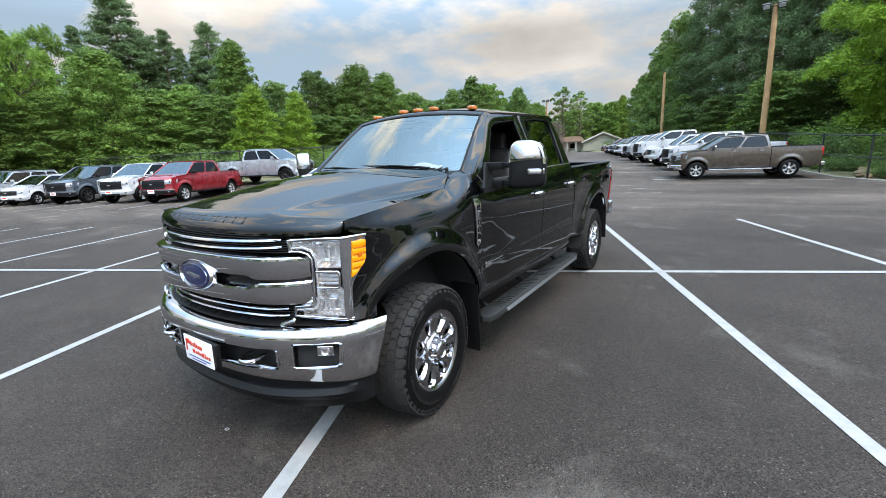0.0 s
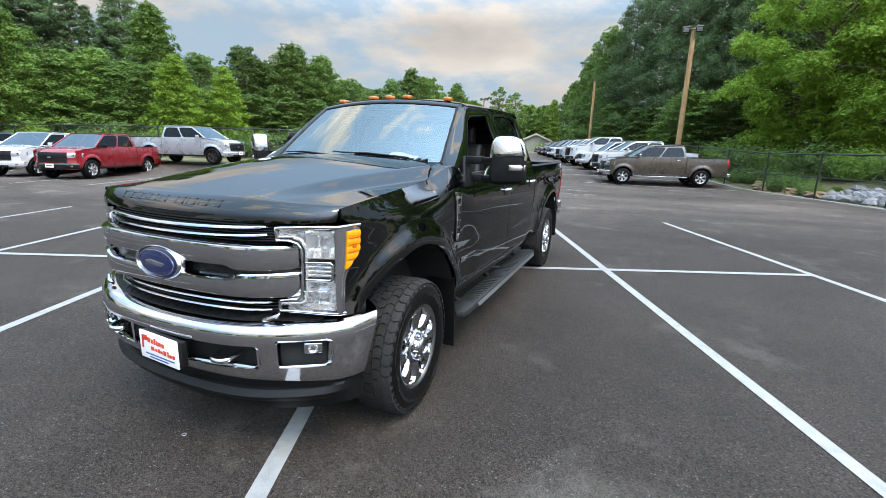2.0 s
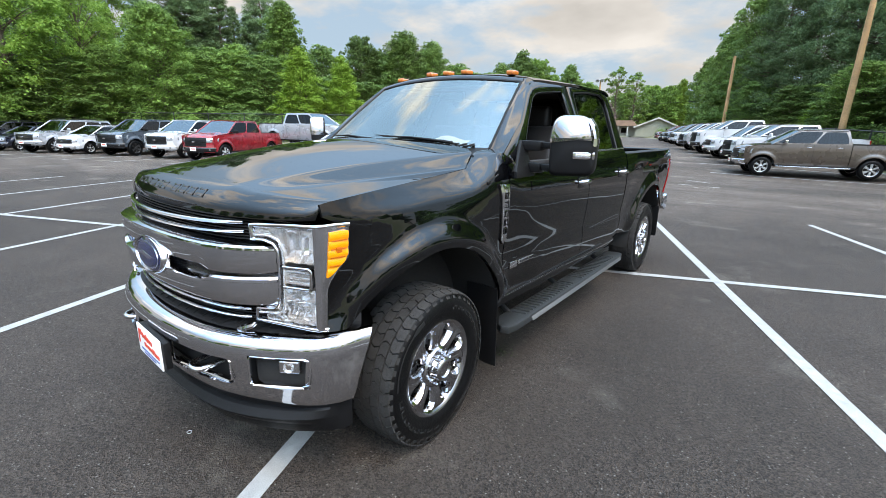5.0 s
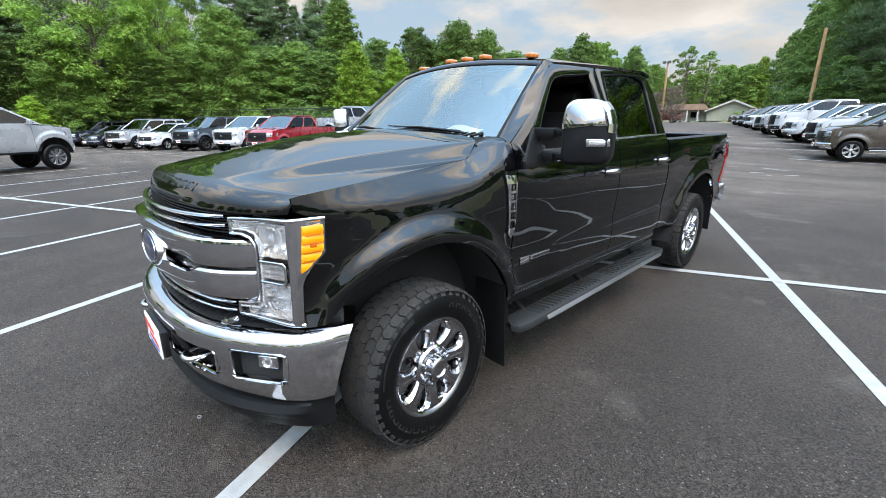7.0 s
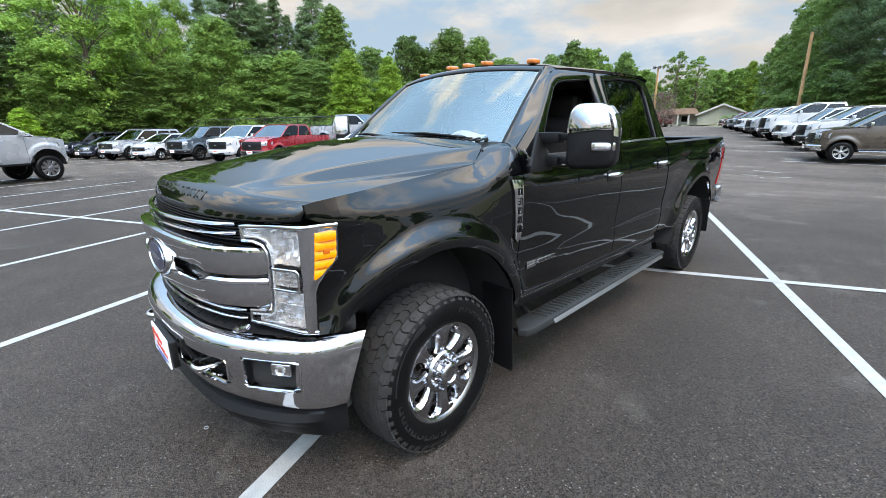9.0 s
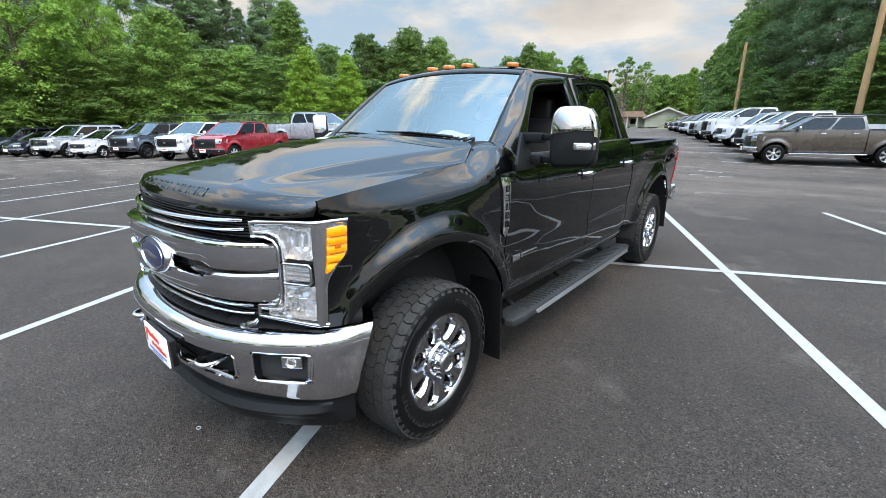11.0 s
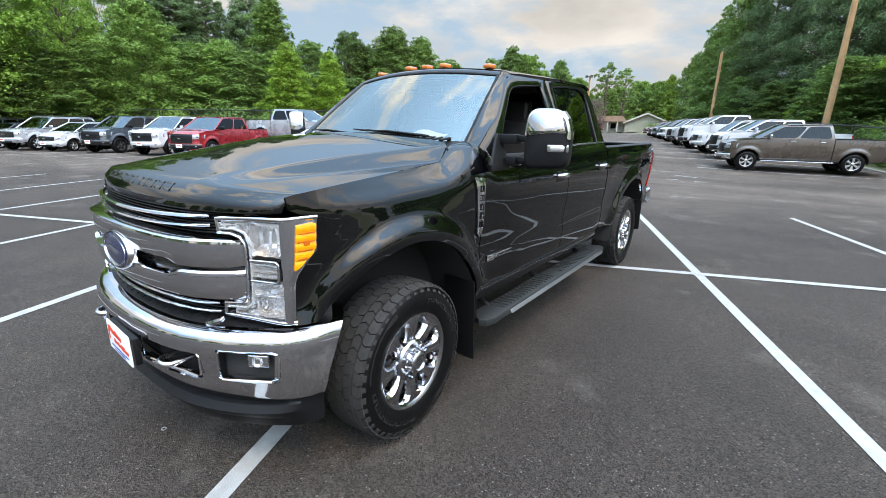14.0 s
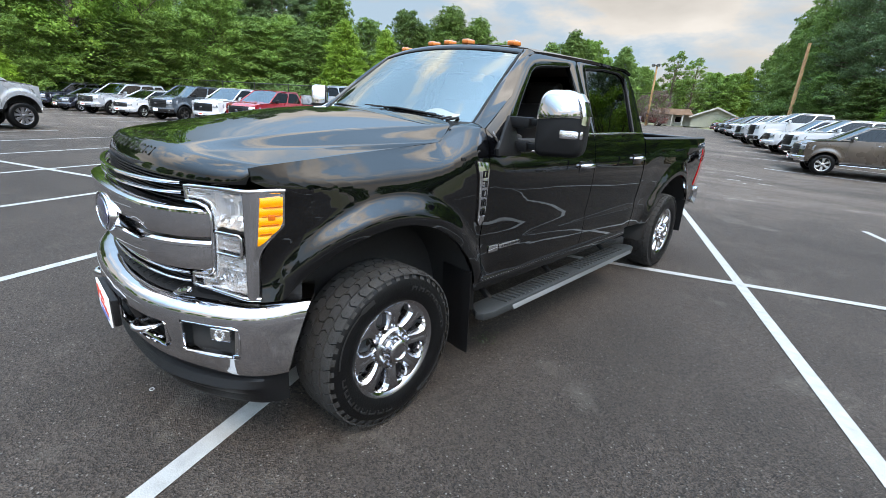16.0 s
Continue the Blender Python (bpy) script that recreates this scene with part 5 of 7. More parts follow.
part("chassis", fix(bm), M_dark, truck)
# inner engine bay block keeps daylight out behind the grille
bm = BM(); box(bm, (0, -0.15, 1.02), (1.18, 1.2, 0.62), 0.05)
part("engine_bay", fix(bm), M_dark, truck)
# mud flaps
for c, y in ((0, 0.600), (WB, 4.63)):
    for s in (1, -1):
        bm = BM()
        grid(bm, lambda i, j: (s * (0.77 + 0.235 * i / 6), y + 0.02 * (1 - j / 8) + 0.006 * math.sin(i), (0.17 if c == 0 else 0.36) + (0.55 if c == 0 else 0.40) * j / 8), 6, 8)
        part("mud_flap", shell(bm, 0.008), M_plastic, truck)

# ---- side steps ----
for s in (1, -1):
    bm = BM()
    ol = [(0.885, 0.80), (0.90, 0.755), (0.985, 0.695), (1.035, 0.715), (1.055, 0.80), (1.055, 3.00), (1.04, 3.06), (0.99, 3.09), (0.90, 3.05), (0.885, 2.98)]
    prism(bm, ol, 2, 0.372, 0.425, 0.012)
    for v in bm.verts:
        v.co.x *= s
        v.co.z += 0.010 * (v.co.y - 0.8)
    st = part("side_step", fix(bm), M_step, truck, "black running board with ribbed treads and a bright edge")
    bm = BM(); box(bm, (s * 1.058, 1.98, 0.402), (0.010, 1.96, 0.042), 0.004, rot=None)
    for v in bm.verts:
        v.co.x -= s * 0.55 * (v.co.z - 0.395)
        v.co.z += 0.010 * (v.co.y - 0.8)
    part("step_trim", fix(bm), M_trim, st, "bright metal edge strip")
    me = None
    for k in range(34):
        if me is None:
            bm = BM(); box(bm, (0, 0, 0), (0.118, 0.024, 0.012), 0.003, rot=Matrix.Rotation(radians(12 * s), 3, "Z")); me = mesh_of(fix(bm))
        y = 0.97 + 0.052 * k + (0.14 if k > 16 else 0.0)
        part("tread_rib", me, M_step, st, at=pose(s * 0.965, y, 0.428 + 0.010 * (y - 0.8)))
    for y in (0.95, 1.75, 2.75):
        bm = BM(); tube(bm, [(s * 0.55, y, 0.56), (s * 0.75, y, 0.50), (s * 0.92, y, 0.40)], 0.022, 8)
        part("step_bracket", fix(bm), M_plastic, truck)
    # rocker below the doors with its row of bright plugs
    bm = BM(); box(bm, (s * 0.935, 1.83, 0.590), (0.05, 2.30, 0.075), 0.015)
    rk = part("rocker_panel", fix(bm), M_black, truck)
    me = None
    for k in range(34):
        if me is None:
            bm = BM(); box(bm, (0, 0, 0), (0.006, 0.012, 0.008), 0.002); me = mesh_of(fix(bm))
        part("rocker_plug", me, M_chrome_dull, rk, at=pose(s * 0.963, 0.76 + 0.028 * k, 0.616))

# ---- mirrors ----
def rounded(corners, n=7):
    """A closed outline from (x, z, radius) corners."""
    out = []
    m = len(corners)
    for i, (x, z, r) in enumerate(corners):
        p = Vector((x, z))
        a, b = Vector(corners[i - 1][:2]), Vector(corners[(i + 1) % m][:2])
        p0, p1 = p + (a - p).normalized() * r, p + (b - p).normalized() * r
        out += [(p0 * (1 - t) ** 2 + p * 2 * t * (1 - t) + p1 * t * t) for t in [k / n for k in range(n + 1)]]
    return out


def shield(ol, prof, c):
    """A bulged plate: the outline swept through depths with scales about c."""
    bm = BM()
    rings = [[bm.verts.new((c[0] + (q.x - c[0]) * k, d, c[1] + (q.y - c[1]) * k)) for q in ol] for d, k in prof]
    n = len(ol)
    for a, b in zip(rings, rings[1:]):
        for i in range(n):
            bm.faces.new((a[i], a[(i + 1) % n], b[(i + 1) % n], b[i]))
    bm.faces.new(rings[0]); bm.faces.new(rings[-1])
    return bm


for s in (1, -1):
    m = pose(s * 1.262, 0.965, 1.535, 0, 0, 13 if s > 0 else -36)
    ol = rounded([(-0.136, -0.118, 0.05), (0.136, -0.108, 0.06), (0.140, 0.150, 0.09), (0.075, 0.236, 0.07), (-0.112, 0.236, 0.06), (-0.136, 0.130, 0.06)])
    bm = shield(ol, ((-0.078, 0.84), (-0.074, 0.91), (-0.062, 0.97), (-0.042, 1.0), (0.010, 1.0), (0.035, 0.985), (0.048, 0.96)), (0, 0.06))
    cap_ol = rounded([(-0.1375, 0.098, 0.012), (0.1405, 0.098, 0.012), (0.1425, 0.152, 0.09), (0.077, 0.240, 0.07), (-0.114, 0.240, 0.06), (-0.1385, 0.130, 0.05)])
    cap = shield(cap_ol, ((-0.083, 0.86), (-0.078, 0.93), (-0.066, 0.978), (-0.045, 1.004), (0.010, 1.004), (0.034, 0.99)), (0, 0.11))
    if s < 0:
        flip_x(bm); flip_x(cap)
    mirror = part("door_mirror", fix(bm), M_plastic, truck, "large towing mirror with a chrome cap", at=m, angle=50)
    part("mirror_cap", fix(cap), M_chrome, mirror, "chrome cap", angle=50)
    part("mirror_signal", box(BM(), (0, 0, 0), (0.125, 0.016, 0.044), 0.007, seg=2), M_chrome, mirror, at=pose(s * 0.070, -0.074, 0.012, 0, 0, s * 6))
    part("signal_lens", box(BM(), (0, 0, 0), (0.085, 0.008, 0.022), 0.004), M_lamp, mirror, at=pose(s * 0.068, -0.083, 0.012, 0, 0, s * 6))
    part("mirror_glass", box(BM(), (0, 0.049, 0.05), (0.22, 0.004, 0.26), 0.002), M_chrome, mirror)
    for z in (1.592, 1.455):
        bm = BM()
        box(bm, (s * 0.985, 0.955, z), (0.16, 0.075, 0.062), 0.014)
        box(bm, (s * 1.10, 0.965, z + 0.004), (0.12, 0.052, 0.040), 0.010)
        part("mirror_arm", fix(bm), M_plastic, truck)
    bm = BM()
    ol = [(0.735, 1.40), (0.735, 1.44), (0.915, 1.625), (0.955, 1.61), (0.965, 1.40)]
    prism(bm, ol, 0, 0.0, 0.03, 0.006)
    for v in bm.verts:
        v.co.x = s * (green_x(max(1.43, v.co.z)) - 0.012 + v.co.x)
    part("mirror_sail", fix(bm), M_plastic, truck)

# ---- door handles, badges, bed, tail ----
for s in (1, -1):
    for y, z in ((1.83, 1.292), (2.815, 1.316)):
        x = body_x(y, z)
        bm = BM(); box(bm, (0, 0, 0), (0.012, 0.20, 0.085), 0.005)
        part("handle_recess", fix(bm), M_plastic_gloss, truck, at=pose(s * (x - 0.001), y, z))
        bm = BM()
        tube(bm, [(0, -0.085, 0.0), (s * 0.022, -0.075, 0.002), (s * 0.036, -0.04, 0.004), (s * 0.038, 0.03, 0.004), (s * 0.026, 0.075, 0.002), (0, 0.085, 0.0)], [0.012, 0.017, 0.019, 0.019, 0.017, 0.012], 10)
        part("door_handle", fix(bm), M_chrome, truck, "chrome pull handle", at=pose(s * (x + 0.003), y, z + 0.006))
    # plaque on the wing, with plain bars for its characters
    bm = BM()
    ol = [(0.560, 1.378), (0.660, 1.370), (0.665, 1.30), (0.672, 1.10), (0.668, 1.03), (0.640, 1.00), (0.612, 1.03), (0.600, 1.15), (0.585, 1.30)]
    prism(bm, ol, 0, 0.0, 0.014, 0.004)
    for v in bm.verts:
        v.co.x = s * (body_x(v.co.y, v.co.z) + v.co.x)
    bd = part("wing_plaque", fix(bm), M_chrome, truck, "chrome vertical plaque")
    for k, z in enumerate((1.305, 1.250, 1.195, 1.140, 1.085)):
        bm = BM()
        y = 0.632 + 0.006 * k * 0.5
        for dy, dz, w, h in ((0, 0.016, 0.036, 0.006), (0, -0.016, 0.036, 0.006), (0.014, 0, 0.007, 0.036), (-0.014, 0.0, 0.007, 0.030 if k != 1 else 0.004)):
            box(bm, (s * (body_x(y, z) + 0.015), y + dy, z + dz), (0.004, w, h))
        part("plaque_bar", fix(bm), M_plastic_gloss, bd)
    # engine badge on the door
    bm = BM(); box(bm, (s * (body_x(0.80, 0.83) + 0.003), 0.808, 0.828), (0.008, 0.095, 0.045), 0.004)
    eb = part("engine_badge", fix(bm), M_chrome, truck)
    bm = BM(); box(bm, (s * (body_x(1.0, 0.83) + 0.002), 1.02, 0.832), (0.006, 0.315, 0.030), 0.003)
    part("badge_strip", fix(bm), M_chrome_dull, truck)
    for k in range(11):
        bm = BM(); box(bm, (s * (body_x(1.0, 0.83) + 0.006), 0.895 + 0.025 * k, 0.832), (0.003, 0.014, 0.014))
        part("badge_bar", fix(bm), M_plastic_gloss, eb)
    # small marker on the wing, fuel flap line
    bm = BM(); box(bm, (s * (body_x(0.475, 1.39) + 0.001), 0.475, 1.39), (0.006, 0.034, 0.020), 0.003)
    part("side_marker", fix(bm), M_plastic_gloss, truck)
    # bed rail cap, inner wall
    bm = BM()
    grid(bm, lambda i, j: (s * (body_x(3.02 + 2.2 * i / 20, 1.485) + 0.004 - 0.09 * j / 3), 3.01 + 2.225 * i / 20, 1.487 + 0.016 * math.sin(math.pi * j / 3)), 20, 3)
    part("bed_rail_cap", shell(bm, 0.012), M_plastic, truck)
    bm = BM(); box(bm, (s * 0.80, 4.12, 1.19), (0.03, 2.2, 0.58), 0.01)
    part("bed_inner_wall", fix(bm), M_plastic, truck)
    # tail lamp wrapping the corner
    bm = BM()
    grid(bm, lambda i, j: (s * (body_x(5.06 + 0.18 * min(1, i / 4), 0.92 + 0.44 * j / 12) + 0.006 - (0.05 * (i - 4) if i > 4 else 0)), 5.06 + 0.045 * min(4, i) + (0.02 * (i - 4) if i > 4 else 0), 0.90 + 0.46 * j / 12), 7, 12)
    tl = part("tail_lamp", shell(bm, 0.015), M_red_lens, truck, "tall red tail lamp")
    # faded side decal
    for k in range(3):
        bm = BM()
        ol = [(4.80 + 0.03 * k, 1.345 - 0.045 * k), (5.00, 1.375 - 0.045 * k), (5.00, 1.350 - 0.045 * k), (4.84 + 0.03 * k, 1.322 - 0.045 * k)]
        bm.faces.new([bm.verts.new((s * (body_x(y, z) + 0.0035), y, z)) for y, z in ol])
        part("side_decal", shell(bm, 0.002), mat("decal_grey", (0.10, 0.10, 0.11), rough=0.35, var=0.1) if k == 0 and s == 1 else bpy.data.materials["decal_grey"], truck)
bm = BM()
box(bm, (0, 4.12, 0.92), (1.62, 2.2, 0.03))
box(bm, (0, 3.03, 1.2), (1.62, 0.03, 0.58))
part("bed_floor", fix(bm), M_plastic, truck)
bm = BM(); box(bm, (0, 5.235, 1.19), (1.56, 0.06, 0.60), 0.02)
part("tailgate", fix(bm), M_black, truck)
bm = BM()
grid(bm, lambda i, j: (-0.95 + 1.90 * i / 24, 5.40 - 0.10 * abs(-1 + 2 * i / 24) ** 3 - 0.012 * (j - 2) ** 2, 0.64 + 0.055 * j), 24, 4)
part("rear_bumper", shell(bm, 0.10), M_chrome, truck)

# ---- cabin ----
bm = BM()
grid(bm, lambda i, j: (-0.80 + 1.6 * i / 16, 0.78 + 0.075 * j, 1.535 + 0.012 * math.sin(j) - 0.05 * max(0, j - 4)), 16, 6)
part("dashboard", shell(bm, 0.03), M_interior, truck)
bm = BM(); box(bm, (0, 1.22, 1.30), (1.60, 0.10, 0.42), 0.03)
part("dash_front", fix(bm), M_interior, truck)
bm = BM()
ring = [(0.40 + 0.19 * math.cos(2 * math.pi * k / 24), 1.40 + 0.06 * math.sin(2 * math.pi * k / 24), 1.42 + 0.18 * math.sin(2 * math.pi * k / 24)) for k in range(25)]
tube(bm, ring, 0.016, 8)
tube(bm, [(0.40, 1.25, 1.38), (0.40, 1.40, 1.42)], 0.04, 8)
tube(bm, [(0.22, 1.40, 1.42), (0.58, 1.40, 1.42)], 0.02, 6)
part("steering_wheel", fix(bm), M_interior, truck)


def seat(x, y, w):
    bm = BM()
    box(bm, (x, y, 1.12), (w, 0.52, 0.16), 0.06, seg=3)
    part("seat", fix(bm), M_interior, truck)
    bm = BM()
    box(bm, (x, y + 0.30, 1.42), (w, 0.16, 0.62), 0.06, seg=3, rot=Matrix.Rotation(radians(-12), 3, "X"))
    part("seat_back", fix(bm), M_interior, truck)
    bm = BM()
    box(bm, (x, y + 0.40, 1.80), (min(w, 0.30), 0.11, 0.20), 0.045, seg=3)
    tube(bm, [(x - 0.07, y + 0.38, 1.66), (x - 0.07, y + 0.39, 1.76)], 0.008, 6)
    tube(bm, [(x + 0.07, y + 0.38, 1.66), (x + 0.07, y + 0.39, 1.76)], 0.008, 6)
    part("headrest", fix(bm), M_interior, truck)


for x in (0.42, -0.42):
    seat(x, 1.66, 0.54)
    seat(x, 2.45, 0.66)
bm = BM(); box(bm, (0, 2.10, 2.02), (1.30, 1.35, 0.02), 0.008)
part("headliner", fix(bm), mat("grey_headliner", (0.14, 0.14, 0.14), rough=0.9, var=0.1), truck)
for name, s, ob in doors:
    a, b = (0.70, 1.96) if name == "front_door" else (2.0, 2.96)
    bm = BM(); box(bm, (s * 0.90, (a + b) / 2, 1.08), (0.05, b - a, 0.82), 0.02)
    part("door_card", fix(bm), M_interior, truck)
bm = BM(); box(bm, (0, 1.75, 0.80), (1.7, 2.3, 0.04))
part("cabin_floor", fix(bm), M_interior, truck)
bm = BM(); box(bm, (0.12, 1.22, 1.93), (0.24, 0.03, 0.07), 0.015)
part("rear_view_mirror", fix(bm), M_plastic, truck)
bm = BM()
grid(bm, lambda i, j: (-0.12 + 0.24 * i / 6, -0.05 + 0.10 * j / 4, 0.012 * math.sin(i * 0.9)), 6, 4)
tagged(part("paper_sheet", shell(bm, 0.002), M_paper, None, at=pose(0.40, 0.87, 1.612, 14, 3, 12)), "white paper sheet lying on the dashboard", "paper")

# ---- parked vehicles: x forward, y to their left, origin under the front axle ----
M_steel = mat("alloy_wheel", (0.50, 0.51, 0.52), rough=0.28, metal=0.8, var=0.08)
M_dwheel = mat("machined_wheel", (0.22, 0.22, 0.23), rough=0.3, metal=0.8, var=0.1)
M_headlamp = mat("clear_head_lamp", (0.30, 0.31, 0.33), rough=0.18, metal=0.5, coat=1.0, var=0.12, vscale=12)
M_bwheel = mat("black_wheel", (0.02, 0.02, 0.02), rough=0.35, var=0.1)
M_sideglass = glass_mat("tinted_side_glass", (0.04, 0.045, 0.045), ior=1.33)
M_carglass = glass_mat("car_glass", (0.20, 0.25, 0.26), ior=2.3, gloss=(0.84, 0.95, 1.0))
PAINT = dict(
    red=paint("red_paint", (0.25, 0.009, 0.016), 0.2), white=paint("white_paint", (0.45, 0.46, 0.475)), silver=paint("silver_paint", (0.33, 0.34, 0.36), 0.35),
    grey=paint("grey_paint", (0.055, 0.07, 0.088), 0.3), brown=paint("brown_paint", (0.062, 0.047, 0.036), 0.3), navy=paint("navy_paint", (0.010, 0.012, 0.022), 0.2),
    black=paint("gloss_black_paint", (0.008, 0.008, 0.009)), maroon=paint("maroon_paint", (0.13, 0.012, 0.016), 0.2))


def small_wheel_meshes(r, w, rim_r, spokes):
    out = []
    bm = BM()
    h = w / 2
    lathe(bm, [(-h, rim_r), (-h - 0.008, (rim_r + r) / 2), (-h + 0.015, r - 0.02), (-h * 0.5, r), (h * 0.5, r), (h - 0.015, r - 0.02), (h + 0.008, (rim_r + r) / 2), (h, rim_r), (h - 0.02, rim_r - 0.012)], 40, axis=1)
    out.append(mesh_of(fix(bm), 50))
    bm = BM()
    lathe(bm, [(-h * 0.6, rim_r * 0.9), (h * 0.55, rim_r * 0.88), (h * 0.85, rim_r * 0.97), (h * 0.95, rim_r * 1.02), (h * 0.86, rim_r * 0.94)], 40, axis=1)
    out.append(mesh_of(bm, 50))
    bm = BM()
    for k in range(spokes):
        a = 2 * math.pi * k / spokes
        rows = []
        for q, wd, y in ((0.12, 0.22, 0.70), (0.45, 0.28, 0.80), (0.80, 0.40, 0.80), (0.97, 0.52, 0.84)):
            row = []
            for e, dy in ((-1, -0.18), (-0.7, 0), (0.7, 0), (1, -0.18)):
                p = Vector((e * wd * rim_r / 2, (y + dy) * h, q * rim_r))
                row.append(bm.verts.new(Matrix.Rotation(a, 3, "Y") @ p))
            rows.append(row)
        for x, y in zip(rows, rows[1:]):
            for i in range(3):
                bm.faces.new((x[i], x[i + 1], y[i + 1], y[i]))
    lathe(bm, [(h * 0.5, rim_r * 0.24), (h * 0.82, rim_r * 0.22), (h * 0.92, rim_r * 0.14), (h * 0.93, 0.0)], 20, axis=1)
    out.append(mesh_of(fix(bm), 35))
    bm = BM()
    lathe(bm, [(h * 0.1, 0.0), (h * 0.1, rim_r * 0.88)], 30, axis=1)
    out.append(mesh_of(fix(bm)))
    return out


WHEELS = {}


def vehicle(label, category, m, color, kind="pickup", wb=3.68, fo=0.95, ro=1.20, hw=1.0, tyre=0.40, sill=0.48, hood0=1.19, hood1=1.33, belt_z=1.36, roof=1.94,
            cowl=-0.36, rf=-1.22, rr=-2.80, gr=-2.93, bed=1.36, wheel_mat=None, spokes=6, grille="bars", chrome_bumper=False, lift=0.0, plate=True, group="parked vehicles", head_h=0.20):
    """A parked vehicle with panels, glazing, lamps and wheels, by its main sizes."""
    P = PAINT[color]
    root = thing(category.replace(" ", "_"), label, category, m, group)
    tail = -(wb + ro)
    AR = tyre + 0.085 + 0.25 * lift
    Z = lift

    def edge(f):
        """Upper edge of the side panels."""
        if f > cowl:
            q = (fo - 0.12 - f) / (fo - 0.12 - cowl)
            return hood0 + (hood1 - hood0) * max(0, q) ** 0.6 - 0.03
        if kind == "pickup" and f < gr:
            return bed
        return hood1 - 0.03 + (belt_z - hood1 + 0.03) * sstep(cowl, cowl - 0.5, f)

    def hx(f, z):
        q = (z - sill) / (hood1 - sill)
        w = hw * lerp(q, [0, 0.12, 0.3, 0.55, 0.8, 1.0, 1.3], [0.935, 0.972, 0.992, 1.0, 0.99, 0.965, 0.93])
        w -= 0.24 * max(0, (f - fo + 0.90) / 0.90) ** 2.4
        w -= 0.07 * max(0, (tail + 0.5 - f) / 0.5) ** 2
        for c in (0, -wb):
            w += 0.036 * (1 - sstep(AR + 0.03, AR + 0.15, math.hypot(f - c, z - tyre)))
        return w

    def low(f):
        z = sill + Z
        for c in (0, -wb):
            if abs(f - c) < AR:
                z = max(z, tyre + Z * 0.5 + math.sqrt(AR * AR - (f - c) ** 2))
        return z

    spans = [("body_side", fo - 0.28, gr + 0.015, P), ("bed_side", gr - 0.015, tail + 0.03, P)] if kind == "pickup" else [("body_side", fo - 0.28, tail + 0.03, P)]
    for s in (1, -1):
        for nm, a, b, mt in spans:
            fs = sorted({round(v, 3) for v in list(np.linspace(a, b, 26)) + [c + AR * math.cos(math.pi * k / 16) * 0.999 for c in (0, -wb) for k in range(17)] if b <= v <= a})
            bm = BM()
            grid(bm, lambda i, j: (fs[i], s * hx(fs[i], low(fs[i]) + (edge(fs[i]) + Z - low(fs[i])) * j / 10 - Z), low(fs[i]) + (edge(fs[i]) + Z - low(fs[i])) * j / 10), len(fs) - 1, 10)
            part(nm, shell(bm, 0.015), mt, root, angle=50)
        # door seams as dark gaps, handles
        for f in ((cowl - 0.25, (cowl + gr) / 2 - 0.05, gr + 0.25) if kind == "pickup" else (cowl - 0.2, (cowl + gr) / 2, -wb + AR * 0.75)):
            bm = BM()
            zs = np.linspace(low(f) + 0.06, edge(f) + Z - 0.02, 8)
            tube(bm, [(f, s * (hx(f, z - Z) + 0.001), z) for z in zs], 0.005, 4)
            part("door_seam", fix(bm), M_dark, root)
        for f in ((cowl + gr) / 2 + 0.12, gr + 0.38):
            z = belt_z - 0.14
            bm = BM(); box(bm, (f, s * (hx(f, z) + 0.012), z + Z), (0.17, 0.035, 0.03), 0.01)
            part("door_handle", fix(bm), M_chrome if chrome_bumper else P, root)
        bm = BM()
        box(bm, (cowl - 0.33, s * (hw + 0.10), belt_z + 0.06 + Z), (0.10, 0.20, 0.17), 0.035, seg=3)
        box(bm, (cowl - 0.36, s * (hw - 0.02), belt_z + 0.02 + Z), (0.06, 0.12, 0.04), 0.01)
        part("door_mirror", fix(bm), M_plastic if color in ("grey", "red") else (M_chrome if chrome_bumper else P), root)
        # rocker and step
        bm = BM(); box(bm, (-wb / 2, s * (hw - 0.05), sill - 0.03 + Z), (wb - 2 * AR, 0.08, 0.07), 0.02)
        part("rocker", fix(bm), M_plastic, root)
        if kind == "pickup" and lift == 0 and chrome_bumper:
            bm = BM(); box(bm, (-wb / 2 + 0.1, s * (hw + 0.02), sill - 0.06), (wb - 2 * AR - 0.2, 0.13, 0.05), 0.02)
            part("running_board", fix(bm), M_chrome_dull, root)
    # bonnet
    bm = BM()

    def bon(i, j):
        q, u = i / 14, -1 + 2 * j / 16
        f = fo - 0.10 - 0.26 * abs(u) ** 2.6 * (1 - q) + (cowl + 0.02 - fo + 0.10) * q
        z = edge(f) + 0.028 + 0.045 * (1 - u * u) * (0.5 + 0.5 * q) + 0.018 * sstep(0.62, 0.5, abs(u)) * (1 if kind == "pickup" else 0.4)
        z -= 0.085 * max(0.0, 1 - q / 0.26) ** 2
        return (f, u * (hx(f, edge(f)) - 0.004), z + Z)
    grid(bm, bon, 14, 16)
    part("bonnet", shell(bm, 0.015), P, root, angle=50)

    # nose
    def nose(y, z):
        u = abs(y) / hw
        lean = lerp((z - sill) / (hood0 - sill), [-0.3, 0, 0.25, 0.4, 0.78, 0.93, 1.05], [-0.10, -0.03, 0.0, -0.03, -0.05, -0.12, -0.27]) * (1.0 if kind != "pickup" else 0.75)
        return fo + lean - 0.40 * u ** 2.5
    bm = BM()
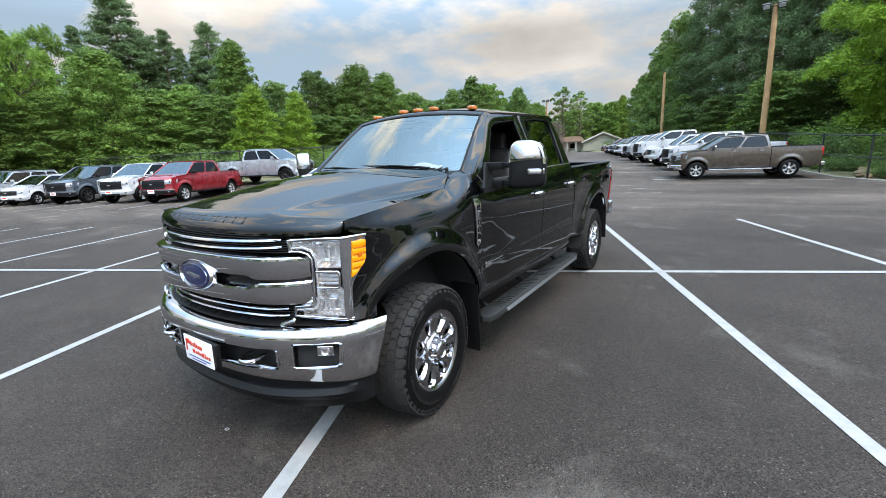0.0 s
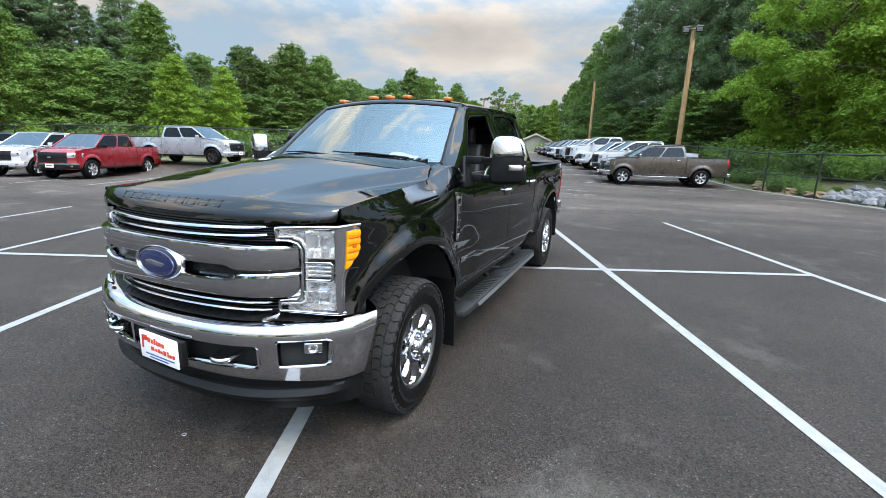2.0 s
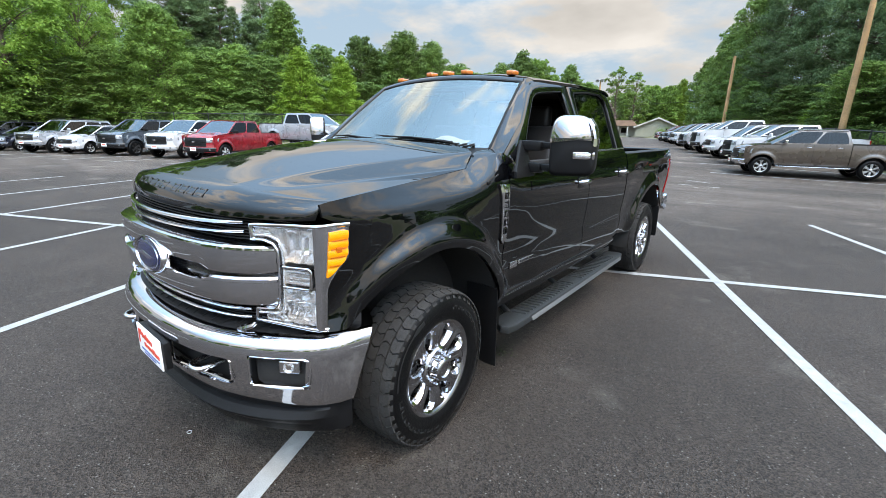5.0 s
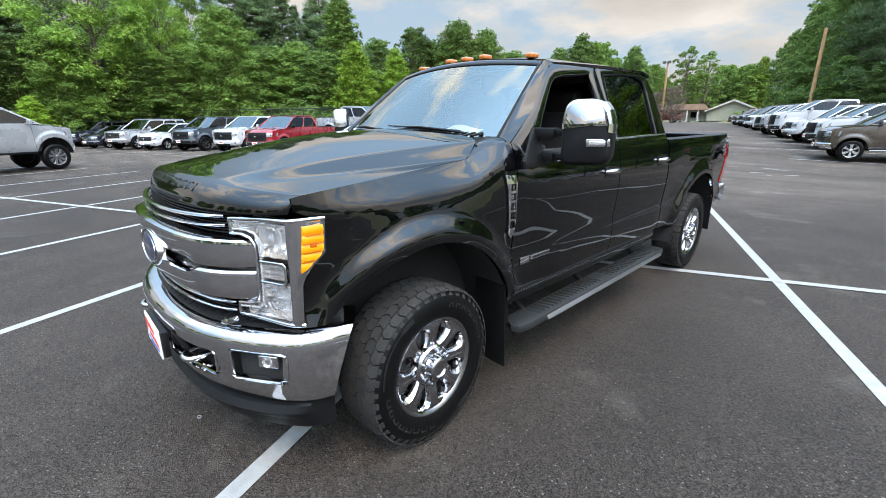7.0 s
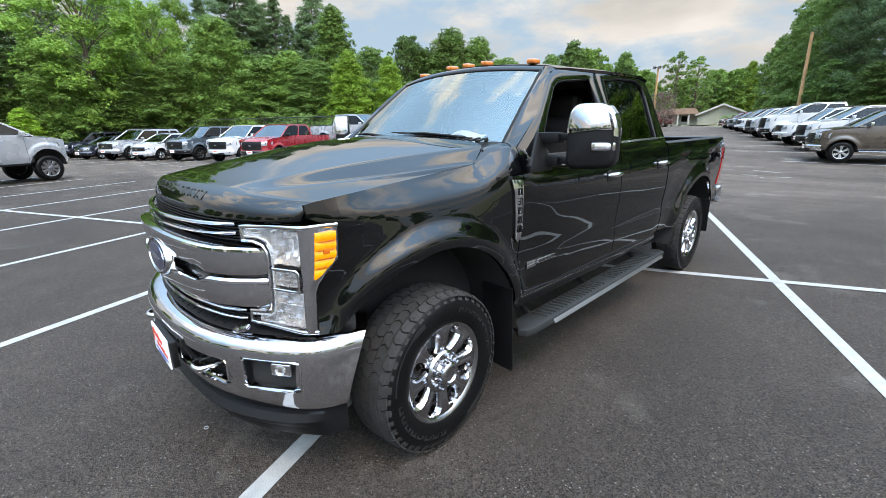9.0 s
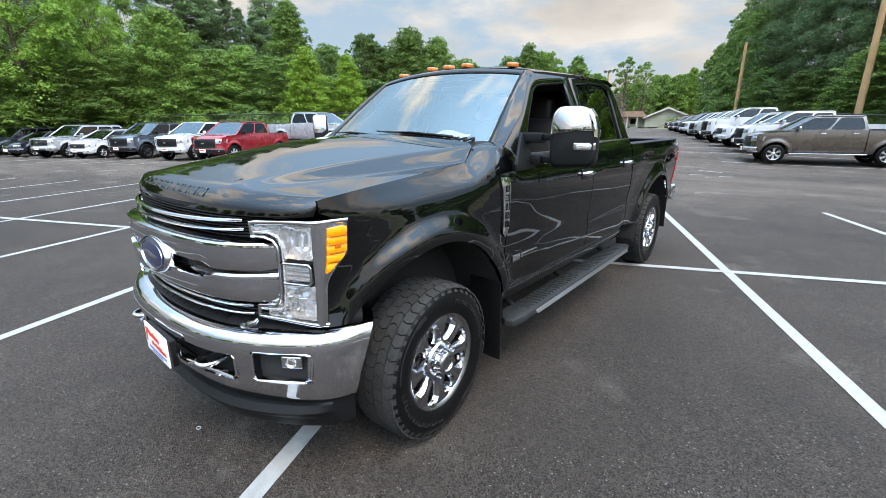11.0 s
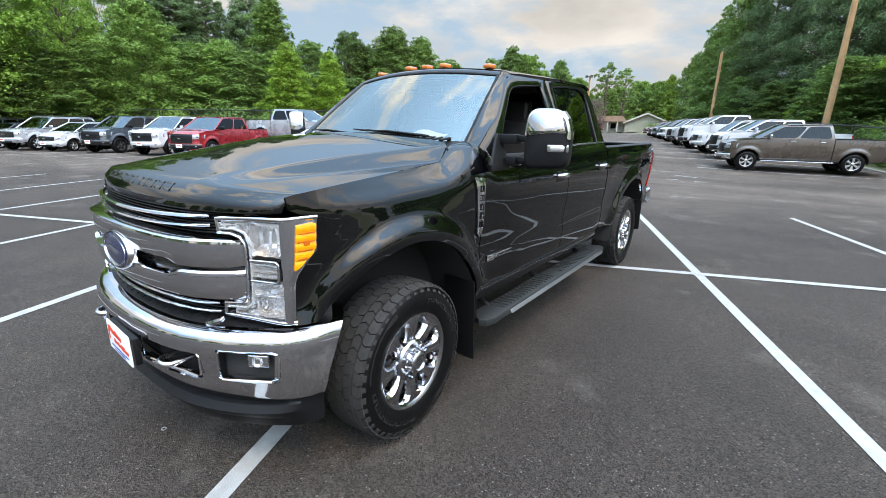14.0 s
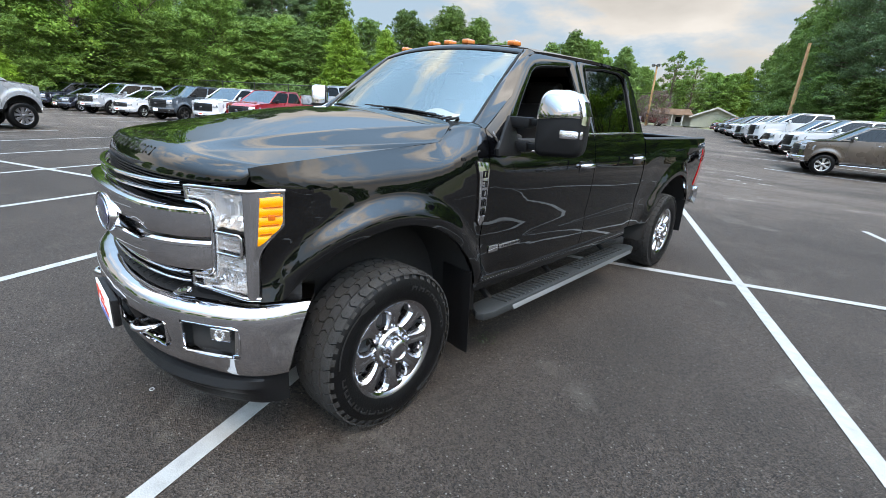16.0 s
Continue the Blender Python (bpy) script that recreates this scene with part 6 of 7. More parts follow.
    grid(bm, lambda i, j: (nose(-hw * 0.88 + 1.76 * hw * i / 24, sill - 0.05 + (hood0 - sill + 0.05) * j / 14), -hw * 0.88 + 1.76 * hw * i / 24, sill - 0.05 + (hood0 - sill + 0.05) * j / 14 + Z), 24, 14)
    front = part("nose_panel", shell(bm, 0.015), P, root, angle=50)
    # bumper bar
    b0, b1 = sill - 0.02, sill + 0.19
    bm = BM()
    grid(bm, lambda i, j: (nose(-hw * 0.94 + 1.88 * hw * i / 24, b0 + (b1 - b0) * j / 5) + 0.045 - (0.03 if j in (0, 5) else 0), -hw * 0.94 + 1.88 * hw * i / 24, b0 + (b1 - b0) * j / 5 + Z), 24, 5)
    part("front_bumper", shell(bm, 0.03), M_chrome if chrome_bumper else (M_plastic_gloss if grille == "black" else P), root)
    bm = BM()
    grid(bm, lambda i, j: (nose(-hw * 0.5 + hw * i / 12, b0 + 0.03 + 0.07 * j / 2) + 0.055, -hw * 0.5 + hw * i / 12, b0 - 0.03 + 0.09 * j / 2 + Z), 12, 2)
    part("lower_intake", shell(bm, 0.02), M_plastic, root)
    # grille with bars
    g0, g1, gw = (sill + 0.25, hood0 - 0.07, hw * 0.60) if kind != "sedan" else (sill + 0.24, hood0 - 0.16, hw * 0.45)
    bm = BM()
    grid(bm, lambda i, j: (nose(-gw + 2 * gw * i / 16, g0 + (g1 - g0) * j / 4) + 0.016, -gw + 2 * gw * i / 16, g0 + (g1 - g0) * j / 4 + Z), 16, 4)
    gr_ob = part("grille", shell(bm, 0.02), M_plastic, root)
    nb = {"bars": 5, "black": 4, "mesh": 5, "thin": 7}[grille]
    for k in range(nb + 1):
        z = g0 + (g1 - g0) * (k + 0.0) / nb
        bm = BM()
        grid(bm, lambda i, j: (nose(-gw + 2 * gw * i / 16, z) + 0.032 - 0.012 * (abs(j - 1.5) > 1), -gw + 2 * gw * i / 16, z + (0.011 if k in (0, nb) else 0.007) * (j - 1.5) / 1.5 + Z), 16, 3)
        part("grille_bar", shell(bm, 0.01), {"bars": M_chrome, "thin": M_chrome, "black": M_plastic_gloss, "mesh": M_plastic_gloss if k % nb else M_chrome_dull}[grille], gr_ob)
    bm = BM()
    prism(bm, [(0.085 * math.cos(2 * math.pi * k / 20), 0.034 * math.sin(2 * math.pi * k / 20)) for k in range(20)], 0, 0, 0.02, 0.004)
    part("emblem", fix(bm), M_chrome_dull, gr_ob, at=Matrix.Translation((nose(0, (g0 + g1) / 2) + 0.030, 0, (g0 + g1) / 2 + Z)))
    for s in (1, -1):
        h0, h1 = hood0 - 0.09 - head_h, hood0 - 0.08
        y0, y1 = gw + 0.015, hw * 0.985
        bm = BM()
        grid(bm, lambda i, j: (nose(y0 + (y1 - y0) * i / 6, h0 + (h1 - h0) * j / 3) + 0.020 - 0.02 * (i / 6) ** 2 - 0.11 * (i / 6) ** 4, s * (y0 + (y1 - y0) * i / 6), h0 + (h1 - h0) * j / 3 + (0.035 - 0.03 * j / 3) * i / 6 + Z), 6, 3)
        hl = part("head_lamp", shell(bm, 0.03), M_headlamp, root, "clear head lamp")
        bm = BM()
        ym = y0 + (y1 - y0) * 0.45
        lathe(bm, [(0.0, 0.036), (0.025, 0.034), (0.03, 0.02), (0.01, 0.0)], 16)
        part("projector", fix(bm), M_plastic_gloss, hl, at=Matrix.Translation((nose(ym, (h0 + h1) / 2) - 0.005, s * ym, (h0 + h1) / 2 + 0.01 + Z)))
        bm = BM(); box(bm, (nose(hw * 0.72, b0 + 0.1) + 0.03, s * hw * 0.72, b0 + 0.10 + Z), (0.05, 0.13, 0.06), 0.012)
        part("fog_lamp", fix(bm), M_chrome_dull, root)
    if plate:
        bm = BM(); box(bm, (nose(0, b0 + 0.12) + 0.085, 0, b0 + 0.13 + Z), (0.015, 0.34, 0.16), 0.004)
        pl = part("number_plate", fix(bm), M_white, root)
        bm = BM(); box(bm, (nose(0, b0 + 0.12) + 0.094, 0, b0 + 0.14 + Z), (0.003, 0.24, 0.05))
        part("print_bar", fix(bm), M_redink, pl)

    # glasshouse
    by, ty = hw - 0.055, hw - (0.25 if kind != "sedan" else 0.28)
    zb, zr = belt_z - 0.01 + Z, roof - 0.045 + Z

    def ws(u, t):
        bow = 1 - u * u
        return Vector((cowl + 0.05 + (rf - cowl - 0.05) * t + 0.10 * bow * (1 - 0.4 * t), (by - 0.01 + (ty - by) * t) * u, hood1 + Z + (zr - hood1 - Z) * t + 0.035 * bow * t))
    bm = BM()
    grid(bm, lambda i, j: ws(-1 + 2 * i / 12, j / 6), 12, 6)
    o = part("windscreen", outward(bm, (rf - 0.8, 0, belt_z)), M_carglass, root); o.visible_shadow = False
    end = gr if kind == "pickup" else tail + 0.12
    back = end if kind != "sedan" else end + 0.6
    cuts = [0.0, 0.52, 1.0] if kind == "pickup" else ([0.0, 0.40, 0.74, 1.0] if kind == "suv" else [0.0, 0.50, 1.0])

    def rim_at(q, t):
        """Point along the glasshouse: q from its front to its back edge, t from belt to roof."""
        f0, f1 = cowl + 0.06 + (rf - cowl - 0.06) * t, back + (rr - back) * t
        return f0 + (f1 - f0) * q

    for s in (1, -1):
        def cab(f, t, out=0.0):
            return (f, s * (by + (ty - by) * t + 0.02 * math.sin(math.pi * t) + out), zb + (zr - zb) * t)
        for c, (q0, q1) in enumerate(zip(cuts, cuts[1:])):
            outer, inner = [], []
            ins0, ins1 = (0.055 if c == 0 else 0.030), (0.035 if c < len(cuts) - 2 else 0.10)
            for k in range(40):
                e, h = k // 10, (k % 10) / 10
                q, t = ((0, h), (h, 1), (1, 1 - h), (1 - h, 0))[e]
                outer.append(cab(rim_at(q0 + (q1 - q0) * q, t), t))
                a2 = (q - 0.5) * 2; b2 = (t - 0.5) * 2
                rnd = 1 - 0.06 * (abs(a2) * abs(b2)) ** 4
                ti = 0.5 + 0.5 * b2 * rnd
                ti = 0.04 + 0.87 * ti
                fa, fb = rim_at(q0, ti) - ins0, rim_at(q1, ti) + ins1
                inner.append(cab(fa + (fb - fa) * (0.5 + 0.5 * a2 * rnd), ti))
            bm = BM()
            vo, vi = [bm.verts.new(p) for p in outer], [bm.verts.new(p) for p in inner]
            for k in range(40):
                bm.faces.new((vo[k], vo[(k + 1) % 40], vi[(k + 1) % 40], vi[k]))
            outward(bm, (rf, 0, belt_z))
            part("window_frame", thicken(bm, 0.03), P, root, angle=50)
            bm = BM()
            bm.faces.new([bm.verts.new((p[0], p[1] - s * 0.012, p[2])) for p in inner])
            o = part("side_window", outward(bm, (rf, 0, belt_z)), M_sideglass, root); o.visible_shadow = False
        bm = BM()
        tube(bm, [(lambda w: (w.x + 0.01, w.y + s * 0.012, w.z))(ws(s, k / 6)) for k in range(7)], 0.026, 8)
        part("pillar", fix(bm), P, root)
        bm = BM(); tube(bm, [(rf - 0.05, s * (ty + 0.01), zr + 0.01), (rr + 0.05, s * (ty + 0.01), zr + 0.01)], 0.028, 8)
        part("roof_rail", fix(bm), P, root)
        if kind == "suv":
            bm = BM(); tube(bm, [(rf - 0.15, s * (ty - 0.05), zr + 0.04), (rf - 0.25, s * (ty - 0.05), zr + 0.10), (rr + 0.3, s * (ty - 0.05), zr + 0.10), (rr + 0.2, s * (ty - 0.05), zr + 0.04)], 0.018, 6)
            part("roof_rack", fix(bm), M_plastic, root)
    bm = BM()
    grid(bm, lambda i, j: (rf + 0.04 + 0.05 * (1 - (-1 + 2 * j / 10) ** 2) * (1 - i / 8) + (rr - rf - 0.04) * i / 8, ty * (-1 + 2 * j / 10), zr + 0.055 * (1 - abs(-1 + 2 * j / 10) ** 2.5) * math.sin(math.pi * (0.18 + 0.70 * i / 8)) + 0.012), 8, 10)
    part("roof", shell(bm, 0.03), P, root, angle=50)
    # rear glass and back panel
    bm = BM()
    e = end if kind != "sedan" else end + 0.6
    bm.faces.new([bm.verts.new(p) for p in ((e, by - 0.03, zb), (e, -by + 0.03, zb), (rr, -ty, zr), (rr, ty, zr))])
    o = part("rear_window", outward(bm, (rf, 0, belt_z)), M_carglass, root); o.visible_shadow = False
    bm = BM()
    box(bm, ((cowl + e) / 2, 0, (sill + belt_z) / 2 + Z), (abs(cowl - e) - 0.1, 2 * by - 0.08, belt_z - sill - 0.04))
    part("cabin_tub", fix(bm), M_interior, root)
    for f in (cowl - 0.95, cowl - 1.75):
        if f < end + 0.3:
            continue
        for s in (1, -1):
            bm = BM(); box(bm, (f, s * 0.40, belt_z + 0.12 + Z), (0.14, 0.46, 0.42), 0.05)
            box(bm, (f - 0.03, s * 0.40, belt_z + 0.38 + Z), (0.09, 0.26, 0.16), 0.04)
            part("seat_back", fix(bm), M_interior, root)
    # tail
    if kind == "pickup":
        bm = BM()
        box(bm, ((gr + tail) / 2, 0, bed - 0.55 + Z), (abs(tail - gr) - 0.05, 2 * hw - 0.3, 0.04))
        for s in (1, -1):
            box(bm, ((gr + tail) / 2, s * (hw - 0.13), bed - 0.28 + Z), (abs(tail - gr) - 0.06, 0.04, 0.52))
        box(bm, (gr - 0.05, 0, bed - 0.28 + Z), (0.04, 2 * hw - 0.3, 0.52))
        part("bed_liner", fix(bm), M_plastic, root)
        bm = BM(); box(bm, (gr + 0.01, 0, (sill + belt_z) / 2 + 0.2 + Z), (0.03, 2 * by, belt_z - sill - 0.4))
        part("cab_back", fix(bm), P, root)
        for s in (1, -1):
            bm = BM(); box(bm, ((gr + tail) / 2, s * (hw - 0.075), bed + 0.005 + Z), (abs(tail - gr) - 0.06, 0.10, 0.03), 0.01)
            part("bed_rail_cap", fix(bm), M_plastic, root)
    bm = BM()
    th = (bed if kind == "pickup" else belt_z) + Z
    box(bm, (tail + 0.03, 0, (sill + th) / 2), (0.06, 2 * hw - 0.24, th - sill - 0.04), 0.02)
    part("tailgate", fix(bm), P, root)
    bm = BM(); box(bm, (tail - 0.04, 0, sill + 0.09 + Z), (0.16, 2 * hw - 0.12, 0.17), 0.04)
    part("rear_bumper", fix(bm), M_chrome if chrome_bumper else P, root)
    for s in (1, -1):
        bm = BM(); box(bm, (tail + 0.045, s * (hw - 0.115), th - 0.26), (0.13, 0.10, 0.36), 0.03)
        part("tail_lamp", fix(bm), M_red_lens, root, "red tail lamp")
    bm = BM(); box(bm, (-wb / 2, 0, sill + 0.04 + Z), (wb + fo * 1.2, 2 * hw - 0.5, 0.2), 0.03)
    part("underbody", fix(bm), M_dark, root)
    # wheels
    key = (round(tyre, 2), spokes)
    if key not in WHEELS:
        WHEELS[key] = small_wheel_meshes(tyre, 0.265 if tyre > 0.36 else 0.22, tyre * 0.66, spokes)
    ty_me, rim_me, sp_me, disc_me = WHEELS[key]
    wm = wheel_mat or M_steel
    for c in (0, -wb):
        for s in (1, -1):
            w = part("wheel", ty_me, M_rubber, root, "tyre on alloy wheel", at=pose(c, s * (hw - 0.15), tyre, 0, 17 * c, 0 if s > 0 else 180))
            for nm, me in (("rim", rim_me), ("spokes", sp_me)):
                o = part(nm, me, None, w)
                if not me.materials:
                    me.materials.append(M_steel)
                o.material_slots[0].link = "OBJECT"
                o.material_slots[0].material = wm
            part("brake_disc", disc_me, M_dark, w)
            bm = BM()
            grid(bm, lambda i, j: (c + (AR - 0.004) * math.cos(math.pi * i / 14), s * (hw - 0.35 + 0.30 * j / 2), tyre + Z * 0.5 + (AR - 0.004) * math.sin(math.pi * i / 14)), 14, 2)
            bm.faces.new([bm.verts.new((c + (AR - 0.004) * math.cos(math.pi * i / 14), s * (hw - 0.35), tyre + Z * 0.5 + (AR - 0.004) * math.sin(math.pi * i / 14))) for i in range(15)])
            part("wheel_well", fix(bm), M_dark, root)
    return root


def park(x, y, heading, dz=0.0):
    return pose(x, y, gz(x, y) + dz, 0, 0, heading)


SUV = dict(kind="suv", wb=2.95, fo=0.98, ro=1.15, hw=0.99, hood0=1.10, hood1=1.20, belt_z=1.24, roof=1.86, cowl=-0.50, rf=-1.30, rr=-3.75, gr=-3.0, bed=1.24)
CAR = dict(kind="sedan", wb=2.75, fo=0.90, ro=1.05, hw=0.90, tyre=0.325, sill=0.32, hood0=0.80, hood1=0.96, belt_z=0.98, roof=1.47, cowl=-0.40, rf=-1.20, rr=-2.55, gr=-2.9, bed=1.0, spokes=5, head_h=0.12)
HATCH = dict(kind="suv", wb=2.65, fo=0.90, ro=0.75, hw=0.90, tyre=0.325, sill=0.34, hood0=0.88, hood1=1.05, belt_z=1.08, roof=1.58, cowl=-0.20, rf=-1.10, rr=-3.05, gr=-2.5, bed=1.0, spokes=5, head_h=0.14)
CROSS = dict(kind="suv", wb=2.85, fo=0.95, ro=1.05, hw=0.96, tyre=0.37, sill=0.40, hood0=0.98, hood1=1.12, belt_z=1.16, roof=1.72, cowl=-0.35, rf=-1.20, rr=-3.45, gr=-2.8, bed=1.1, spokes=5)

# far row, noses to the lot
vehicle("dark red crew-cab pickup truck with black grille, parked nose out", "pickup truck", park(-20.7, 8.4, 295), "red", grille="black", roof=1.97, tyre=0.42)
vehicle("white crew-cab pickup truck with dark grille and black bumper", "pickup truck", park(-23.7, 7.75, 296), "white", grille="mesh", roof=1.97, tyre=0.42)
vehicle("grey off-road pickup truck with black grille and black wheels", "pickup truck", park(-27.2, 6.55, 296), "grey", grille="black", tyre=0.42, wheel_mat=M_bwheel, roof=1.97)
vehicle("small white hatchback car parked nose out", "car", park(-29.8, 5.2, 296), "white", **HATCH)
vehicle("silver full-size sport utility vehicle with chrome grille", "car", park(-32.0, 4.0, 297), "silver", grille="thin", **SUV)
vehicle("dark navy sedan parked nose out", "car", park(-35.2, 3.0, 296), "navy", **CAR)
vehicle("black crossover car with a long roof", "car", park(-38.6, 2.2, 296), "navy", **CROSS)
vehicle("dark sport utility vehicle seen over a silver pickup", "car", park(-43.5, -0.2, 296), "black", **SUV)
# lifted silver pickup, nose to the middle line
vehicle("lifted silver pickup truck with large off-road tyres", "pickup truck", park(-20.1, -0.64, 117), "silver", tyre=0.46, lift=0.20, wheel_mat=M_dwheel, spokes=9, roof=2.0, belt_z=1.43, hood0=1.25, hood1=1.40, hw=1.02)
# silver pickup on the verge behind, facing across
vehicle("silver crew-cab pickup truck with dark wheels on the grassy verge", "pickup truck", pose(-18.96, 14.81, 0.53, 0, 0, 15.7), "silver", tyre=0.43, wheel_mat=M_bwheel, grille="bars", roof=1.97)
vehicle("black pickup truck parked beside the verge", "pickup truck", pose(-15.6, 19.6, 0.55, 0, 0, 350), "black")
# row by the fence
vehicle("metallic brown crew-cab pickup truck with chrome bumper and bright wheels", "pickup truck", park(0.85, 22.6, 196), "brown", chrome_bumper=True, grille="bars")
ROW = [("white crew-cab pickup truck with dark grille, nose out", "white", dict(grille="black", hood0=1.24, hood1=1.40, belt_z=1.43, roof=1.98, tyre=0.41)),
       ("white sport utility vehicle with chrome grille", "white", dict(grille="thin", **SUV)),
       ("tall white heavy-duty pickup truck with black grille", "white", dict(grille="black", hood0=1.34, hood1=1.48, belt_z=1.50, roof=2.07, tyre=0.43, lift=0.05)),
       ("silver pickup truck with black front bumper", "silver", dict(grille="black"))]
for k, (lab, col, kw) in enumerate(ROW):
    n = k + 1
    x, y = 1.30 - 0.405 * 3.2 * n, 23.45 + 0.914 * 3.2 * n
    vehicle(lab, "pickup truck" if "pickup" in lab else "car", park(x, y, 203), col, **kw)
for lab, col, az, d, kw in (("white sport utility vehicle in the fence row", "white", 100.7, 43.5, dict(grille="bars", **SUV)), ("dark grey sport utility vehicle in the fence row", "grey", 101.5, 48.5, dict(grille="bars", **SUV)),
                            ("black crossover car in the fence row", "navy", 102.1, 54.0, dict(**CROSS)), ("dark red crossover car at the end of the fence row", "maroon", 102.7, 60.5, dict(grille="bars", **CROSS))):
    vehicle(lab, "car", park(2.4 + d * math.cos(radians(az)), -1.8 + d * math.sin(radians(az)), 206), col, **kw)
# far side of the lot
vehicle("white pickup truck with red tail lamps at the far end", "pickup truck", park(-31.5, 74.0, 188), "white", tyre=0.43, roof=2.0)
vehicle("red pickup truck at the far end of the lot", "pickup truck", park(-29.0, 79.0, 188), "maroon")

# ---- trees ----
def quads_mesh(co, k=4):
    """A mesh of separate faces of k corners each from an array of points."""
    n = len(co) // k
    me = bpy.data.meshes.new("leaves")
    me.vertices.add(k * n)
    me.vertices.foreach_set("co", np.asarray(co, np.float32).ravel())
    me.loops.add(k * n)
    me.loops.foreach_set("vertex_index", np.arange(k * n, dtype=np.int32))
    me.polygons.add(n)
    me.polygons.foreach_set("loop_start", np.arange(0, k * n, k, dtype=np.int32))
    me.update(calc_edges=True)
    me.validate()
    return me


def leaf_quads(rng, pos, nrm, size, slim=0.62, droop=0.25):
    """Diamond leaves at pos facing about nrm."""
    n = len(pos)
    nrm = nrm + rng.normal(0, 0.55, (n, 3))
    nrm /= np.linalg.norm(nrm, axis=1)[:, None] + 1e-9
    a = np.cross(nrm, rng.normal(0, 1, (n, 3)))
    a /= np.linalg.norm(a, axis=1)[:, None] + 1e-9
    a[:, 2] -= droop * 0.5
    b = np.cross(nrm, a)
    s = (size * rng.uniform(0.6, 1.35, n))[:, None]
    tip = pos + a * s * 0.5
    co = np.stack([pos - a * s * 0.5 - b * s * 0.5 * slim, pos - a * s * 0.2 + b * s * 0.65 * slim, tip], 1)
    return co.reshape(-1, 3)


SHAPES = {
    "oval": ([0, 0.12, 0.32, 0.55, 0.78, 0.93, 1.0], [0.55, 0.88, 1.0, 0.92, 0.68, 0.42, 0.18]),
    "cone": ([0, 0.10, 0.28, 0.50, 0.75, 0.92, 1.0], [0.70, 0.95, 1.0, 0.88, 0.62, 0.34, 0.12]),
    "dome": ([0, 0.15, 0.40, 0.65, 0.85, 1.0], [0.60, 0.92, 1.0, 0.96, 0.78, 0.38]),
    "open": ([0, 0.15, 0.35, 0.60, 0.85, 1.0], [0.55, 0.90, 1.0, 0.95, 0.72, 0.25])}


def broadleaf(seed, H, R, base, n_leaf, size, n_lobe=60, shape="oval", lobe=(0.13, 0.25), flat=0.85, inner=0.45, lean=0.0):
    """Wood and leaf meshes of a broadleaf tree: limbs carry many boughs of leaves inside an outline, lit above and open below."""
    rng = np.random.default_rng(seed)
    bm = BM()
    r0 = 0.013 * H + 0.04
    trunk = [Vector((0, 0, -0.3)), Vector((0.1 * rng.normal(), 0.1 * rng.normal(), H * 0.28)), Vector((lean * H * 0.1 + 0.15 * rng.normal(), 0.15 * rng.normal(), H * 0.55)), Vector((lean * H * 0.2, 0, H * 0.88))]
    tube(bm, trunk, [r0 * 1.3, r0, r0 * 0.6, r0 * 0.12], 7)
    qs, es = SHAPES[shape]
    lobes = []
    for k in range(n_lobe):
        q = ((k + rng.uniform(0, 1)) / n_lobe) ** 1.12
        env = R * lerp(q, qs, es) * rng.uniform(0.82, 1.14)
        a = k * 2.39996 + rng.uniform(-0.4, 0.4)
        lr = R * rng.uniform(*lobe) * (1.0 - 0.15 * q)
        rr = max(0.0, env - lr * 0.6) * (1 - 0.62 * rng.uniform(0, 1) ** 2.6)
        z = base + (H - base - 0.5 * lr) * q
        c = Vector((rr * math.cos(a) + lean * z * 0.2, rr * math.sin(a), z + rng.uniform(-0.2, 0.2)))
        lobes.append((c, lr))
        start = trunk[1].lerp(trunk[3], max(0.0, min(0.95, (z / H - 0.36) * 1.3)))
        tube(bm, [start, start.lerp(c, 0.55) + Vector((0, 0, 0.05 * rr)), c], [r0 * 0.26, r0 * 0.15, r0 * 0.04], 5)
    pos, nrm = [], []
    w = np.array([lr ** 2 for _, lr in lobes]); w /= w.sum()
    for (c, lr), share in zip(lobes, w):
        m = int(n_leaf * share)
        # leaves sit on twig tips that spread over the top and the sides of the bough
        tips = rng.normal(0, 1, (max(12, m // 11), 3)); tips /= np.linalg.norm(tips, axis=1)[:, None]
        low = tips[:, 2] < -0.35
        tips[low, 2] *= rng.uniform(-0.9, 0.8, low.sum())
        tips *= rng.uniform(0.62, 1.12, (len(tips), 1))
        pick = tips[rng.integers(0, len(tips), m)] + rng.normal(0, 0.13, (m, 3))
        p = np.array(c) + pick * lr * np.array([1.15, 1.15, flat])
        p[:, 2] -= 0.10 * (pick[:, 0] ** 2 + pick[:, 1] ** 2) * lr
        pos.append(p); nrm.append(pick * 0.8 + np.array([0, 0, 0.75]))
    # leaves further in, between the boughs
    m = int(n_leaf * inner)
    q = rng.uniform(0, 1, m) ** 0.9
    env = R * np.interp(q, qs, es) * 0.80 * np.sqrt(rng.uniform(0, 1, m))
    a = rng.uniform(0, 2 * math.pi, m)
    z = base + (H - base) * 0.95 * q
    pos.append(np.stack([env * np.cos(a) + lean * z * 0.2, env * np.sin(a), z], 1)); nrm.append(rng.normal(0, 1, (m, 3)))
    pos, nrm = np.concatenate(pos), np.concatenate(nrm)
    keep = pos[:, 2] > base * 0.4
    return mesh_of(fix(bm)), quads_mesh(leaf_quads(rng, pos[keep], nrm[keep], size), 3)


